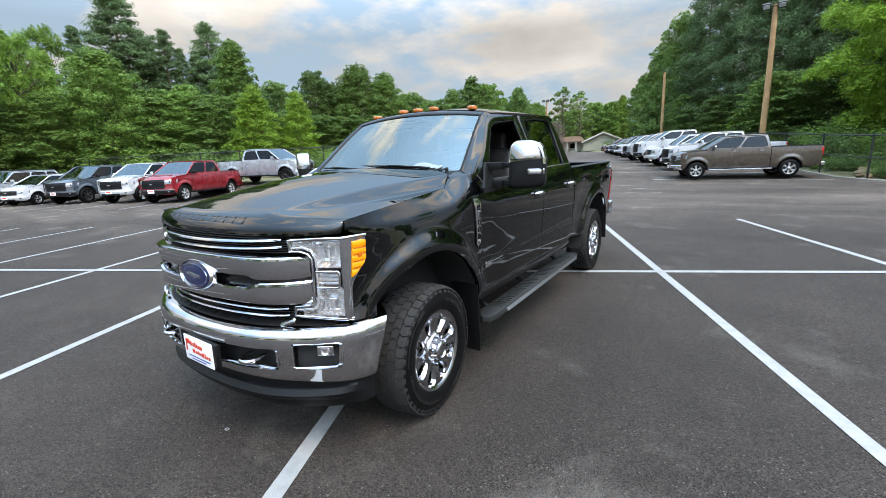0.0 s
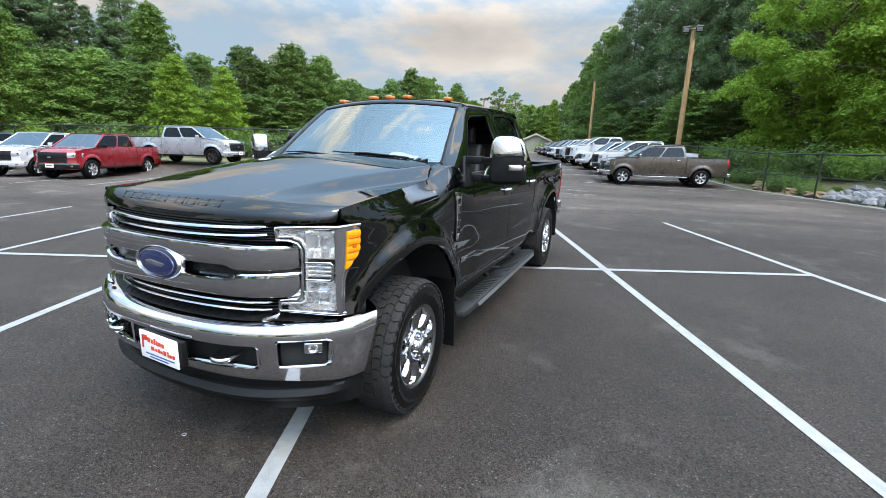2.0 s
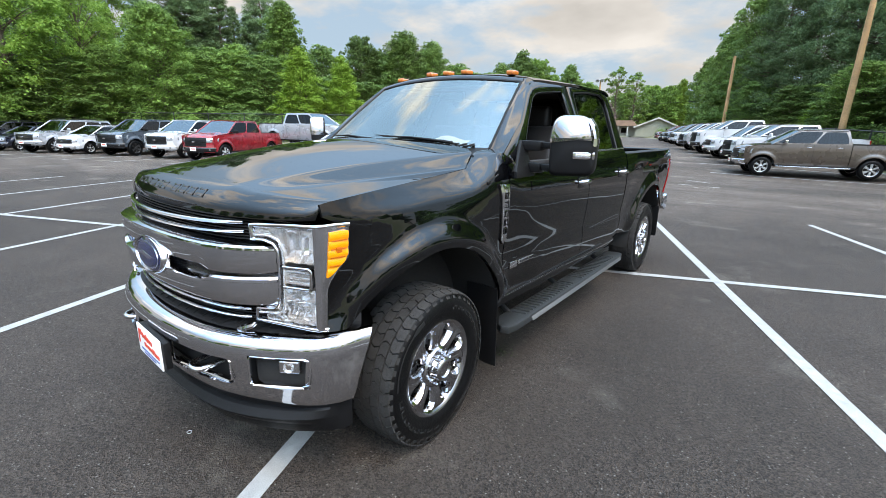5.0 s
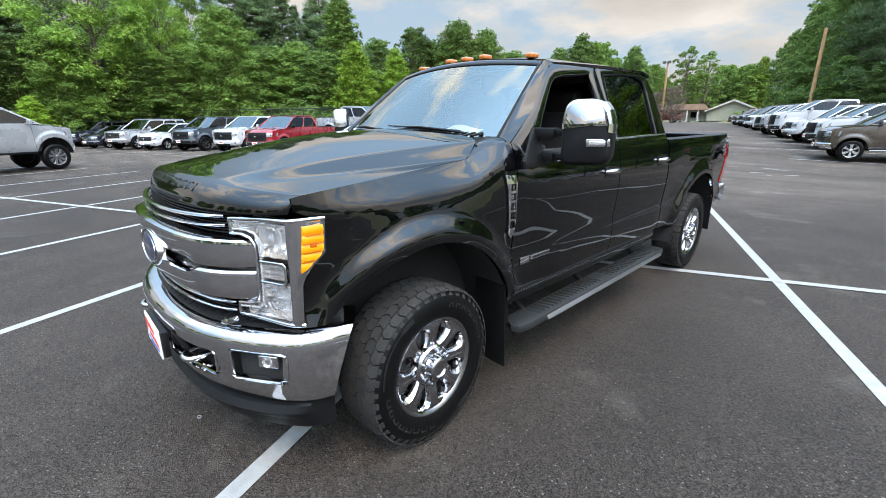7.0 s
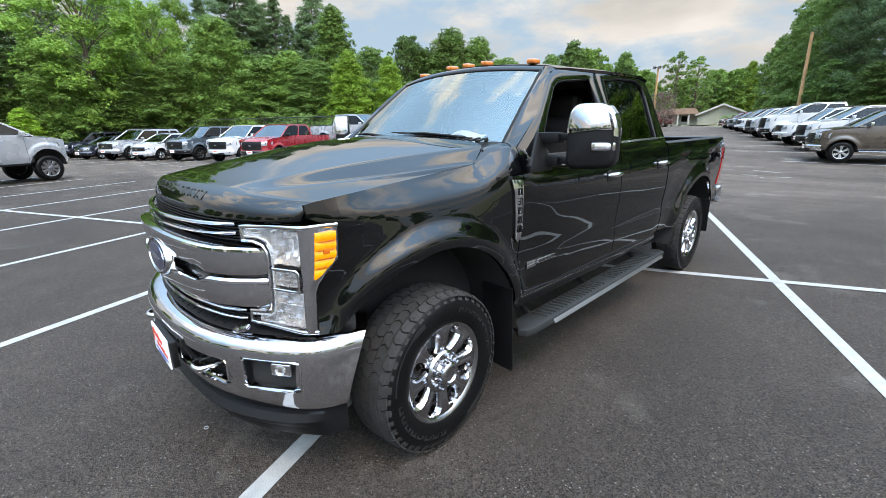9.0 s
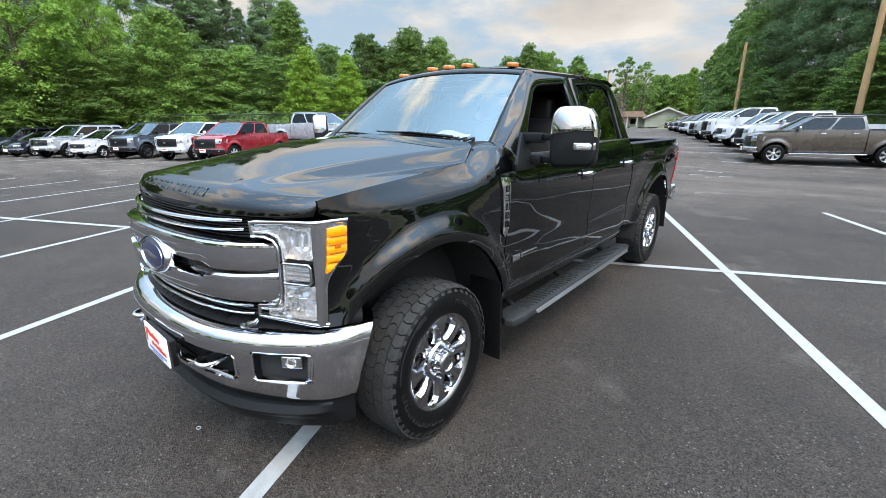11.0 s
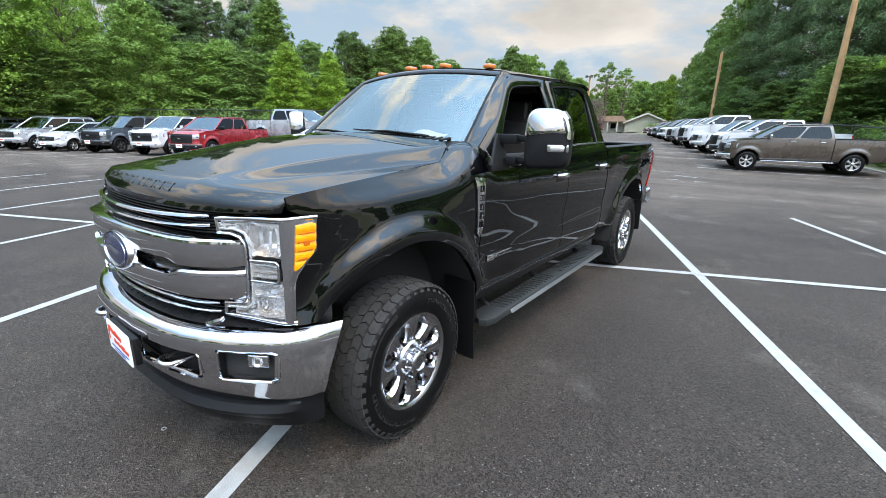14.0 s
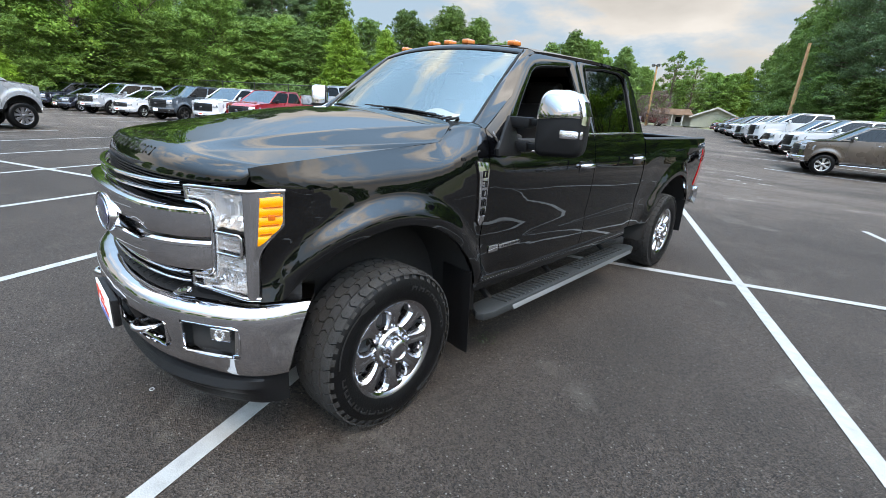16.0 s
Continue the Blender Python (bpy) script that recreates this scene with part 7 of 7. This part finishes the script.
def pine(seed, H, R, base, n_leaf, size, n_b=120, taper=1.9, blunt=0.16):
    """Wood and needle meshes of a pine: uneven boughs that end in rounded tufts of needles."""
    rng = np.random.default_rng(seed)
    bm = BM()
    r0 = 0.012 * H + 0.04
    tube(bm, [(0, 0, -0.3), (0.05, 0, H * 0.4), (0, 0.05, H * 0.97)], [r0 * 1.2, r0 * 0.8, r0 * 0.12], 7)
    pos, nrm = [], []
    tufts = []
    for k in range(n_b):
        q = (k + rng.uniform(0, 1)) / n_b
        z = base + (H - base) * q
        L = R * (1.0 - (1 - blunt) * q ** taper) * rng.uniform(0.60, 1.10)
        a = k * 2.39996 + rng.uniform(-0.6, 0.6)
        e = Vector((L * math.cos(a), L * math.sin(a), min(H, z + L * rng.uniform(0.02, 0.30))))
        s = Vector((0, 0, z - 0.12 * L))
        tube(bm, [s, s.lerp(e, 0.55) - Vector((0, 0, 0.06 * L)), e], [r0 * 0.20, r0 * 0.12, r0 * 0.03], 4)
        for f in ((1.0, 0.78, 0.56, 0.36) if L > 0.5 * R else (1.0, 0.66)):
            c = s.lerp(e, f) + Vector((rng.normal(), rng.normal(), 0.5 * rng.normal())) * (0.12 * L)
            tufts.append((c, R * rng.uniform(0.09, 0.17)))
    w = np.array([t[1] ** 2 for t in tufts]); w /= w.sum()
    for (c, lr), share in zip(tufts, w):
        m = int(n_leaf * share)
        d = rng.normal(0, 1, (m, 3)); d /= np.linalg.norm(d, axis=1)[:, None]
        p = np.array(c) + d * lr * rng.uniform(0.35, 1.1, (m, 1)) * np.array([1.25, 1.25, 0.72])
        pos.append(p); nrm.append(d * 0.5 + np.array([0, 0, 0.6]))
    pos, nrm = np.concatenate(pos), np.concatenate(nrm)
    return mesh_of(fix(bm)), quads_mesh(leaf_quads(rng, pos, nrm, size, slim=0.30, droop=-0.2), 3)


def shrub(seed, H, R, n_leaf, size):
    rng = np.random.default_rng(seed)
    bm = BM()
    pos, nrm = [], []
    for k in range(14):
        a, q = rng.uniform(0, 2 * math.pi), rng.uniform(0.25, 1)
        e = Vector((R * q * math.cos(a) * 0.8, R * q * math.sin(a) * 0.8, H * rng.uniform(0.45, 1.0) * (1.1 - 0.4 * q)))
        tube(bm, [(0.1 * math.cos(a), 0.1 * math.sin(a), -0.1), e * 0.5 + Vector((0, 0, 0.1)), e], [0.03, 0.02, 0.006], 4)
        m = n_leaf // 14
        p = np.array(e) * rng.uniform(0.35, 1.05, (m, 1)) + rng.normal(0, 0.16 * R + 0.08, (m, 3))
        pos.append(p); nrm.append(p - np.array([0, 0, H * 0.3]))
    pos, nrm = np.concatenate(pos), np.concatenate(nrm)
    keep = pos[:, 2] > 0.02
    return mesh_of(fix(bm)), quads_mesh(leaf_quads(rng, pos[keep], nrm[keep], size), 3)


KINDS = {}


HEIGHT = {}


def grow(key, H, meshes, leaf, label, name="tree"):
    """Build one tree of a kind, to be copied where that kind stands."""
    HEIGHT[key] = H
    wood, leaves = meshes
    root = thing(name, label, name, Matrix.Translation((0, 0, -500)), group="trees round the lot")
    part("trunk", wood, M_bark, root)
    part("crown", leaves, leaf, root)
    KINDS[key] = root


grow("oval", 10.0, broadleaf(11, 10.0, 2.9, 0.4, 62000, 0.125, 130, "oval"), M_leaf, "leafy green broadleaf tree with a full egg-shaped crown")
grow("cone", 12.0, broadleaf(12, 12.0, 2.5, 0.5, 60000, 0.125, 140, "cone"), M_leaf, "tall green broadleaf tree with a pointed crown")
grow("dome", 10.0, broadleaf(13, 10.0, 2.4, 0.5, 50000, 0.125, 110, "dome"), M_leaf_d, "dark green broadleaf tree with a rounded crown")
grow("gold", 7.5, broadleaf(14, 7.5, 2.1, 0.2, 44000, 0.11, 110, "cone"), M_leaf_y, "young yellow-green tree with a dense crown")
grow("open", 12.5, broadleaf(15, 12.5, 4.2, 1.6, 52000, 0.165, 58, "open", (0.14, 0.24), 0.95, 0.06), M_leaf_l, "large light green tree with gaps between its boughs")
grow("pine", 17.0, pine(16, 17.0, 3.0, 3.0, 80000, 0.18), M_pine, "tall dark pine tree with tufted boughs")
grow("pine_b", 15.0, pine(17, 15.0, 2.4, 3.0, 52000, 0.18, 90, 1.15, 0.08), M_pine, "slender dark pine tree with tufted boughs")
grow("grove", 17.0, pine(18, 17.0, 4.0, 0.8, 80000, 0.20, 130, 1.9, 0.25), M_pine, "broad dark pine tree with boughs down to the ground")
grow("fence_oak", 13.0, broadleaf(19, 13.0, 5.0, 1.2, 95000, 0.15, 110, "open", (0.11, 0.20), 0.90, 0.05), M_leaf_y, "large light green tree with layered boughs over the fence")
grow("bush", 1.8, shrub(20, 1.8, 1.3, 5200, 0.11), M_leaf_l, "light green leafy roadside shrub", "shrub")
grow("bush_d", 2.2, shrub(21, 2.2, 1.6, 3600, 0.15), M_leaf_d, "green leafy shrub by the fence", "shrub")
grow("far_a", 9.0, broadleaf(22, 9.0, 3.0, 0.6, 26000, 0.19, 60, "dome"), M_leaf, "green broadleaf tree beyond the lot")
grow("far_b", 10.5, broadleaf(23, 10.5, 2.8, 0.6, 26000, 0.19, 66, "oval"), M_leaf_d, "dark green broadleaf tree beyond the lot")
grow("feather", 12.0, broadleaf(24, 12.0, 3.2, 1.0, 17000, 0.20, 54, "open", (0.12, 0.22), 0.8, 0.05), M_leaf, "tall feathery tree with sky between its boughs")
grow("wood", 10.0, broadleaf(25, 10.0, 3.6, 0.6, 5000, 0.50, 40, "dome"), M_leaf_d, "green broadleaf tree in the woods behind the lot")
grow("bare", 5.0, broadleaf(26, 5.0, 2.4, 0.5, 5200, 0.13, 34, "dome"), M_dry, "small tree with brownish sparse twigs")


def plant(key, az, dist, height, width=None, eye=(2.4, -1.8)):
    """A tree at a bearing and distance from the middle of the walk, with its height and spread."""
    src = KINDS[key]
    x, y = eye[0] + dist * math.cos(radians(az)), eye[1] + dist * math.sin(radians(az))
    ob = copy_thing(src, pose(x, y, gz(x, y) - 0.05, 0, 0, random.uniform(0, 360)))
    k = height / HEIGHT[key]
    r = {"oval": 2.9, "cone": 2.5, "dome": 2.4, "gold": 2.1, "open": 4.2, "pine": 3.0, "pine_b": 2.4, "grove": 4.0, "fence_oak": 5.0}.get(key, 3.0)
    w = width / (2 * r) if width else k * 1.1
    ob.scale = (w, w, k)
    return ob


random.seed(7)
# behind the far row, from its dark end round to the silver pickup
LEFT = [
    # tall trees at the back
    ("pine", 157.8, 56, 17.2, 9.6), ("pine", 155.6, 58, 14.2, 7.2), ("pine_b", 153.9, 54, 13.9, 4.6), ("pine_b", 152.6, 55, 12.4, 4.3), ("pine_b", 161.4, 58, 14.4, 4.6), ("pine", 149.7, 56, 15.2, 6.7), ("pine_b", 151.2, 57, 12.0, 4.6),
    ("open", 163.8, 54, 13.4, 5.9), ("open", 167.2, 52, 12.2, 6.2), ("pine", 169.6, 58, 13.5, 8.7), ("open", 171.6, 45, 12.6, 9.6), ("open", 166.2, 46, 11.2, 5.7), ("pine", 177.0, 56, 13.4, 8.7), ("pine", 174.6, 59, 14.0, 8.7), ("pine", 180.5, 56, 14.0, 9.4), ("dome", 184, 54, 13, 9.7), ("dome", 188, 50, 12, 9.7),
    # the middle rank
    ("oval", 160.0, 43, 9.7, 6.8), ("cone", 147.5, 46, 11.6, 5.9), ("gold", 145.9, 40, 6.9, 4.6), ("gold", 141.1, 41, 6.6, 3.6), ("dome", 143.3, 52, 9.0, 5.0), ("dome", 138.8, 50, 9.8, 4.7), ("dome", 136.4, 51, 8.7, 5.5), ("oval", 133.6, 48, 9.9, 6.6), ("oval", 130.3, 49, 9.2, 5.5), ("dome", 127.2, 54, 7.8, 6.3), ("dome", 124.2, 60, 7.6, 6.9),
    ("oval", 152.6, 44, 7.4, 5.4), ("dome", 150.2, 43, 6.6, 6.1), ("dome", 155.2, 45, 7.2, 6.9), ("oval", 165.0, 44, 6.6, 5.4), ("dome", 168.4, 45, 5.8, 6.9), ("oval", 174.4, 44, 8.0, 5.8), ("gold", 177.4, 42, 3.4, 2.8), ("dome", 171.6, 49, 4.6, 6.0), ("dome", 180.0, 46, 8.0, 8.3), ("dome", 163.2, 48, 6.8, 6.9), ("dome", 157.6, 48, 7.4, 6.9),
    ("dome", 147.8, 49, 6.6, 6.9), ("dome", 141.6, 47, 5.6, 6.1), ("dome", 138.4, 44, 4.8, 6.1), ("dome", 135.0, 45, 4.8, 6.1), ("dome", 131.6, 46, 4.8, 6.1), ("dome", 128.2, 48, 4.8, 6.3), ("dome", 144.2, 45, 5.2, 6.1)]
for key, az, d, h, w in LEFT:
    plant(key, az, d, h, w)
for k in range(34):
    az = 126 + 60 * k / 33 + random.uniform(-0.6, 0.6)
    d = 28.6 / max(0.45, (-0.405 * math.cos(radians(az)) + 0.914 * math.sin(radians(az)))) + random.uniform(0, 2.5)
    plant(random.choice(("bush", "bush", "bush_d")), az, d, random.uniform(1.2, 2.2))
# beyond the house
FAR = [("far_b", 121.6, 74, 10.6, 7), ("far_b", 119.4, 70, 12.0, 6.6), ("far_a", 117.4, 72, 11.6, 6.0), ("far_b", 113.6, 78, 11.2, 6.8), ("far_a", 115.8, 82, 10.6, 6.0), ("far_a", 111.6, 104, 11.4, 8), ("feather", 108.2, 104, 14.0, 6.4), ("feather", 106.2, 106, 13.0, 7.0), ("far_a", 107.4, 118, 10.5, 9), ("far_a", 104.4, 112, 10.6, 7),
       ("gold", 101.4, 108, 10.6, 5.4), ("gold", 103.2, 113, 9.4, 5.6), ("far_a", 102.4, 108, 9.8, 7), ("far_b", 99.4, 92, 12.0, 6), ("gold", 102.4, 111, 7.0, 5.0), ("bare", 109.2, 80, 5.6, 6.0), ("bare", 110.8, 84, 5.0, 5.0), ("far_b", 110.2, 122, 10, 9), ("far_b", 124.0, 84, 10, 8), ("bush_d", 102.9, 82, 1.7, None), ("bush_d", 102.2, 82, 1.5, None)]
for key, az, d, h, w in FAR:
    plant(key, az, d, h, w)
# along the fence beside the lot
RIGHT = [("dome", 99.4, 78, 12.9, 5.0), ("dome", 99.0, 66, 13.4, 6.0), ("dome", 97.4, 60, 15.0, 6.4), ("grove", 95.4, 56, 16.4, 7.4), ("grove", 93.0, 52, 17.4, 8.0), ("grove", 90.4, 49, 18.4, 8.0), ("grove", 87.6, 46, 18.4, 8.0), ("grove", 84.6, 44, 18.0, 8.0), ("grove", 81.4, 43, 17.5, 8.0), ("grove", 77.6, 42, 17, 8.0), ("grove", 73.0, 40, 16.5, 8.0), ("grove", 68.0, 38, 16, 8.0),
         ("fence_oak", 75.6, 32.5, 12.4, 9.6), ("fence_oak", 67.6, 29.5, 12.4, 9.4),
         ("dome", 94.2, 46.5, 5.0, 4.6), ("gold", 92.6, 44, 3.2, 2.6), ("dome", 90.2, 42.5, 5.2, 4.6), ("dome", 86.4, 40, 5.0, 5.0), ("dome", 82.4, 38.5, 5.0, 5.0), ("dome", 78.2, 37.5, 5.2, 5.0), ("dome", 73.6, 36.5, 5.2, 5.0), ("dome", 69.0, 35, 5.2, 5.0), ("dome", 97.0, 54, 6.0, 5.0)]
for key, az, d, h, w in RIGHT:
    ob = plant(key, az, d, h, w)
    if d > 41:
        ob.matrix_basis = Matrix.Translation(U * 2.4) @ ob.matrix_basis
for k in range(44):
    v = 8 + 1.15 * k
    p = at_uv(17.6 + random.uniform(0, 3.0) + (1.6 if v < 16 else 0), v)
    az = math.degrees(math.atan2(p.y + 1.8, p.x - 2.4))
    plant(random.choice(("bush", "bush_d", "bush_d")), az, math.hypot(p.x - 2.4, p.y + 1.8), random.uniform(0.8, 2.0))
# weeds under the fence
for k in range(46):
    p = at_uv(16.25 + random.uniform(0, 1.5), 15.6 + 0.42 * k + random.uniform(-0.2, 0.2))
    plant(random.choice(("bush", "bush_d", "bush_d")), math.degrees(math.atan2(p.y + 1.8, p.x - 2.4)), math.hypot(p.x - 2.4, p.y + 1.8), random.uniform(0.35, 0.95))
# woods behind the walk, mirrored in the paint
for k in range(30):
    az = -165 + 212 * k / 29
    plant("wood", az + random.uniform(-2, 2), random.uniform(84, 110), random.uniform(11, 15.5), 10.0)
for root in list(KINDS.values()):
    for o in (*root.children_recursive, root):
        bpy.data.objects.remove(o)

# ---- fences ----
def fence(p_of, s0, s1, step, h, label):
    root = thing("chain_link_fence", label, "fence")
    n = int((s1 - s0) / step)
    post = None
    for k in range(n + 1):
        p = p_of(s0 + step * k)
        if post is None:
            bm = BM(); tube(bm, [(0, 0, -0.2), (0, 0, h + 0.05)], 0.035, 8); box(bm, (0, 0, h + 0.06), (0.08, 0.08, 0.03), 0.012); post = mesh_of(fix(bm))
        part("post", post, M_fence, root, at=Matrix.Translation(p))
    for hh in (h, h * 0.48, 0.05):
        bm = BM(); tube(bm, [p_of(s0 + step * k) + Vector((0, 0, hh)) for k in range(n + 1)], 0.032 if hh > h * 0.9 else 0.022 if hh > 0.1 else 0.008, 6)
        part("rail", fix(bm), M_fence, root)
    co = []
    m = int((s1 - s0) / 0.09)
    for k in range(m):
        for sg in (1, -1):
            a, b = s0 + 0.09 * k, s0 + 0.09 * k + sg * h * 0.9
            b = max(s0, min(s1, b))
            f = abs(b - a) / (h * 0.9)
            pa, pb = p_of(a), p_of(b)
            up = Vector((0, 0, 0.0035))
            co += [pa - up, pa + up, pb + up + Vector((0, 0, h * f)), pb - up + Vector((0, 0, h * f))]
    me = quads_mesh(np.array([tuple(c) for c in co]))
    tagged(part("wire_mesh", me, M_fence, root), kind="stuff")


fence(lambda s: at_uv(15.95, s), 6.0, 66.0, 3.0, 1.75, "black chain-link fence with posts beside the asphalt")
fence(lambda s: at_uv(s, 24.5), -62.0, -5.0, 3.0, 1.85, "black chain-link fence along the wooded verge")

# ---- riprap below the bank ----
rocks = thing("riprap", "pile of pale grey quarry rocks on the bank", "rocks")
RM = []
for k in range(7):
    bm = BM()
    bmesh.ops.create_icosphere(bm, subdivisions=1, radius=0.5)
    for v in bm.verts:
        v.co *= random.uniform(0.72, 1.18)
        v.co.z *= 0.7
    RM.append(mesh_of(fix(bm), 15))
for k in range(250):
    u, v = random.uniform(16.25, 18.4), random.uniform(8.6, 15.6)
    if v > 14.8 and random.random() < 0.5:
        continue
    s = random.uniform(0.26, 0.58)
    ob = part("rock", RM[k % 7], M_rock, rocks, at=Matrix.Translation(at_uv(u, v, s * 0.12)) @ pose(0, 0, 0, random.uniform(0, 60), random.uniform(0, 60), random.uniform(0, 360)) @ Matrix.Scale(s, 4))
earth = mat("bare_earth", (0.24, 0.155, 0.085), rough=0.95, color2=(0.15, 0.12, 0.06), vscale=2.5, bump=0.8, bscale=25)
for k in range(9):
    bm = BM()
    bmesh.ops.create_icosphere(bm, subdivisions=4, radius=0.5)
    for v in bm.verts:
        o = Vector((k * 3, 0, 0))
        n = v.co.normalized()
        v.co += n * (noise.noise(v.co * 2.2 + o) * 0.34 + noise.noise(v.co * 6.0 + o) * 0.14 + noise.noise(v.co * 15.0 + o) * 0.05)
        v.co.z *= 0.42
    tagged(part("earth_mound", fix(bm), earth, at=Matrix.Translation(at_uv(16.5 + 0.35 * (k % 3), 15.2 + 0.55 * k, 0.02))), "low mound of bare orange earth by the fence", "soil", "earth mounds")

# ---- poles ----
def pole(x, y, h, r, lamp, label):
    root = thing("utility_pole", label, "pole")
    z = gz(x, y)
    root.matrix_basis = Matrix.Translation((x, y, z))
    bm = BM(); tube(bm, [(0, 0, -0.3), (0.02, 0, h * 0.5), (0, 0, h)], [r * 1.15, r, r * 0.8], 12)
    part("shaft", fix(bm), M_pole, root)
    if lamp:
        for dx, a in ((-0.45, 20), (0.30, -20)):
            bm = BM(); box(bm, (dx, -0.25, h - 0.10), (0.42, 0.30, 0.34), 0.03, rot=Matrix.Rotation(radians(25), 3, "X"))
            lm_ = part("flood_lamp", fix(bm), M_bronze, root)
            bm = BM(); box(bm, (dx, -0.43, h - 0.17), (0.32, 0.02, 0.22), 0.008, rot=Matrix.Rotation(radians(25), 3, "X"))
            part("glass", fix(bm), M_galv, lm_)
        bm = BM(); box(bm, (-0.05, -0.10, h - 0.10), (0.75, 0.06, 0.06), 0.01)
        part("bracket", fix(bm), M_bronze, root)


pole(3.9, 31.9, 9.0, 0.16, True, "tall brown wooden pole with flood lamps")
pole(-4.3, 52.0, 8.3, 0.15, False, "brown wooden utility pole by the fence")
pole(-25.0, 73.0, 9.0, 0.16, True, "brown wooden utility pole at the far end")
bm = BM()
tube(bm, [(-45, 74, 6.2), (-25, 73, 5.9), (-4.3, 66, 6.3), (10, 60, 7)], 0.02, 4)
tagged(part("overhead_cable", fix(bm), M_plastic), "thin dark overhead cable", "cable")

# ---- house beyond the lot ----
def house():
    x0, y0 = -20.2, 93.0
    root = thing("house", "small grey gabled house with a brown roof", "house", pose(x0, y0, gz(x0, y0) - 0.45, 0, 0, 14))
    siding = mat("grey_siding", (0.27, 0.265, 0.205), rough=0.8, var=0.12, vscale=1.0)
    roofing = mat("brown_shingle", (0.24, 0.15, 0.10), rough=0.85, var=0.25, vscale=1.5)
    trim = mat("pale_trim", (0.46, 0.44, 0.39), rough=0.6, var=0.04)
    bm = BM(); prism(bm, [(-3.9, 0), (3.9, 0), (3.9, 1.85), (0, 3.5), (-3.9, 1.85)], 1, 0, 8)
    part("wall", fix(bm), siding, root)
    for s in (1, -1):
        bm = BM()
        prism(bm, [(0, 3.5), (s * 4.3, 1.68), (s * 4.3, 1.86), (0, 3.70)], 1, -0.5, 8.5)
        part("roof", fix(bm), roofing, root)
        bm = BM()
        prism(bm, [(0, 3.42), (s * 4.3, 1.60), (s * 4.3, 1.87), (0, 3.72)], 1, -0.56, -0.48)
        part("barge_board", fix(bm), trim, root)
    bm = BM(); box(bm, (-7.1, 3.5, 1.05), (6.4, 5, 2.1))
    part("wall", fix(bm), siding, root)
    bm = BM(); prism(bm, [(-10.7, 2.0), (-3.7, 2.0), (-4.5, 3.05), (-9.9, 3.05)], 1, -0.6, 6.5)
    part("roof", fix(bm), roofing, root)
    for x in (-5.3, -7.1):
        bm = BM(); box(bm, (x, -0.4, 1.0), (0.18, 0.18, 2.0))
        part("porch_post", fix(bm), trim, root)
    for x, w in ((-6.1, 1.0), (-8.5, 1.2), (2.0, 1.1)):
        bm = BM(); box(bm, (x, 0.96 if x < 0 else -0.02, 1.15), (w + 0.16, 0.06, 1.2), 0.01)
        wn_ = part("window", fix(bm), trim, root)
        bm = BM(); box(bm, (x, 0.92 if x < 0 else -0.06, 1.15), (w, 0.02, 1.04))
        part("pane", fix(bm), M_glass_dark, wn_)


house()

# ---- small things on the asphalt ----
bm = BM()
tube(bm, [(0.014 * math.cos(math.pi * k / 8), 0.011 * math.sin(math.pi * k / 8), 0.004) for k in range(17)], 0.0025, 6)
tagged(part("metal_ring", fix(bm), M_galv, at=pose(-0.07, -0.88, 0.001)), "tiny bent metal ring lying on the asphalt", "ring")
rng = np.random.default_rng(5)
n = 60
pos = np.stack([0.80 + rng.normal(0, 0.045, n), 1.10 + rng.normal(0, 0.07, n), rng.uniform(0.004, 0.02, n)], 1)
litter = part("leaf_litter", quads_mesh(leaf_quads(rng, pos, np.tile(np.array([0, 0, 1.0]), (n, 1)), 0.02), 3), M_litter)
tagged(litter, "small patch of dark plant litter on the asphalt", "litter", kind="stuff")
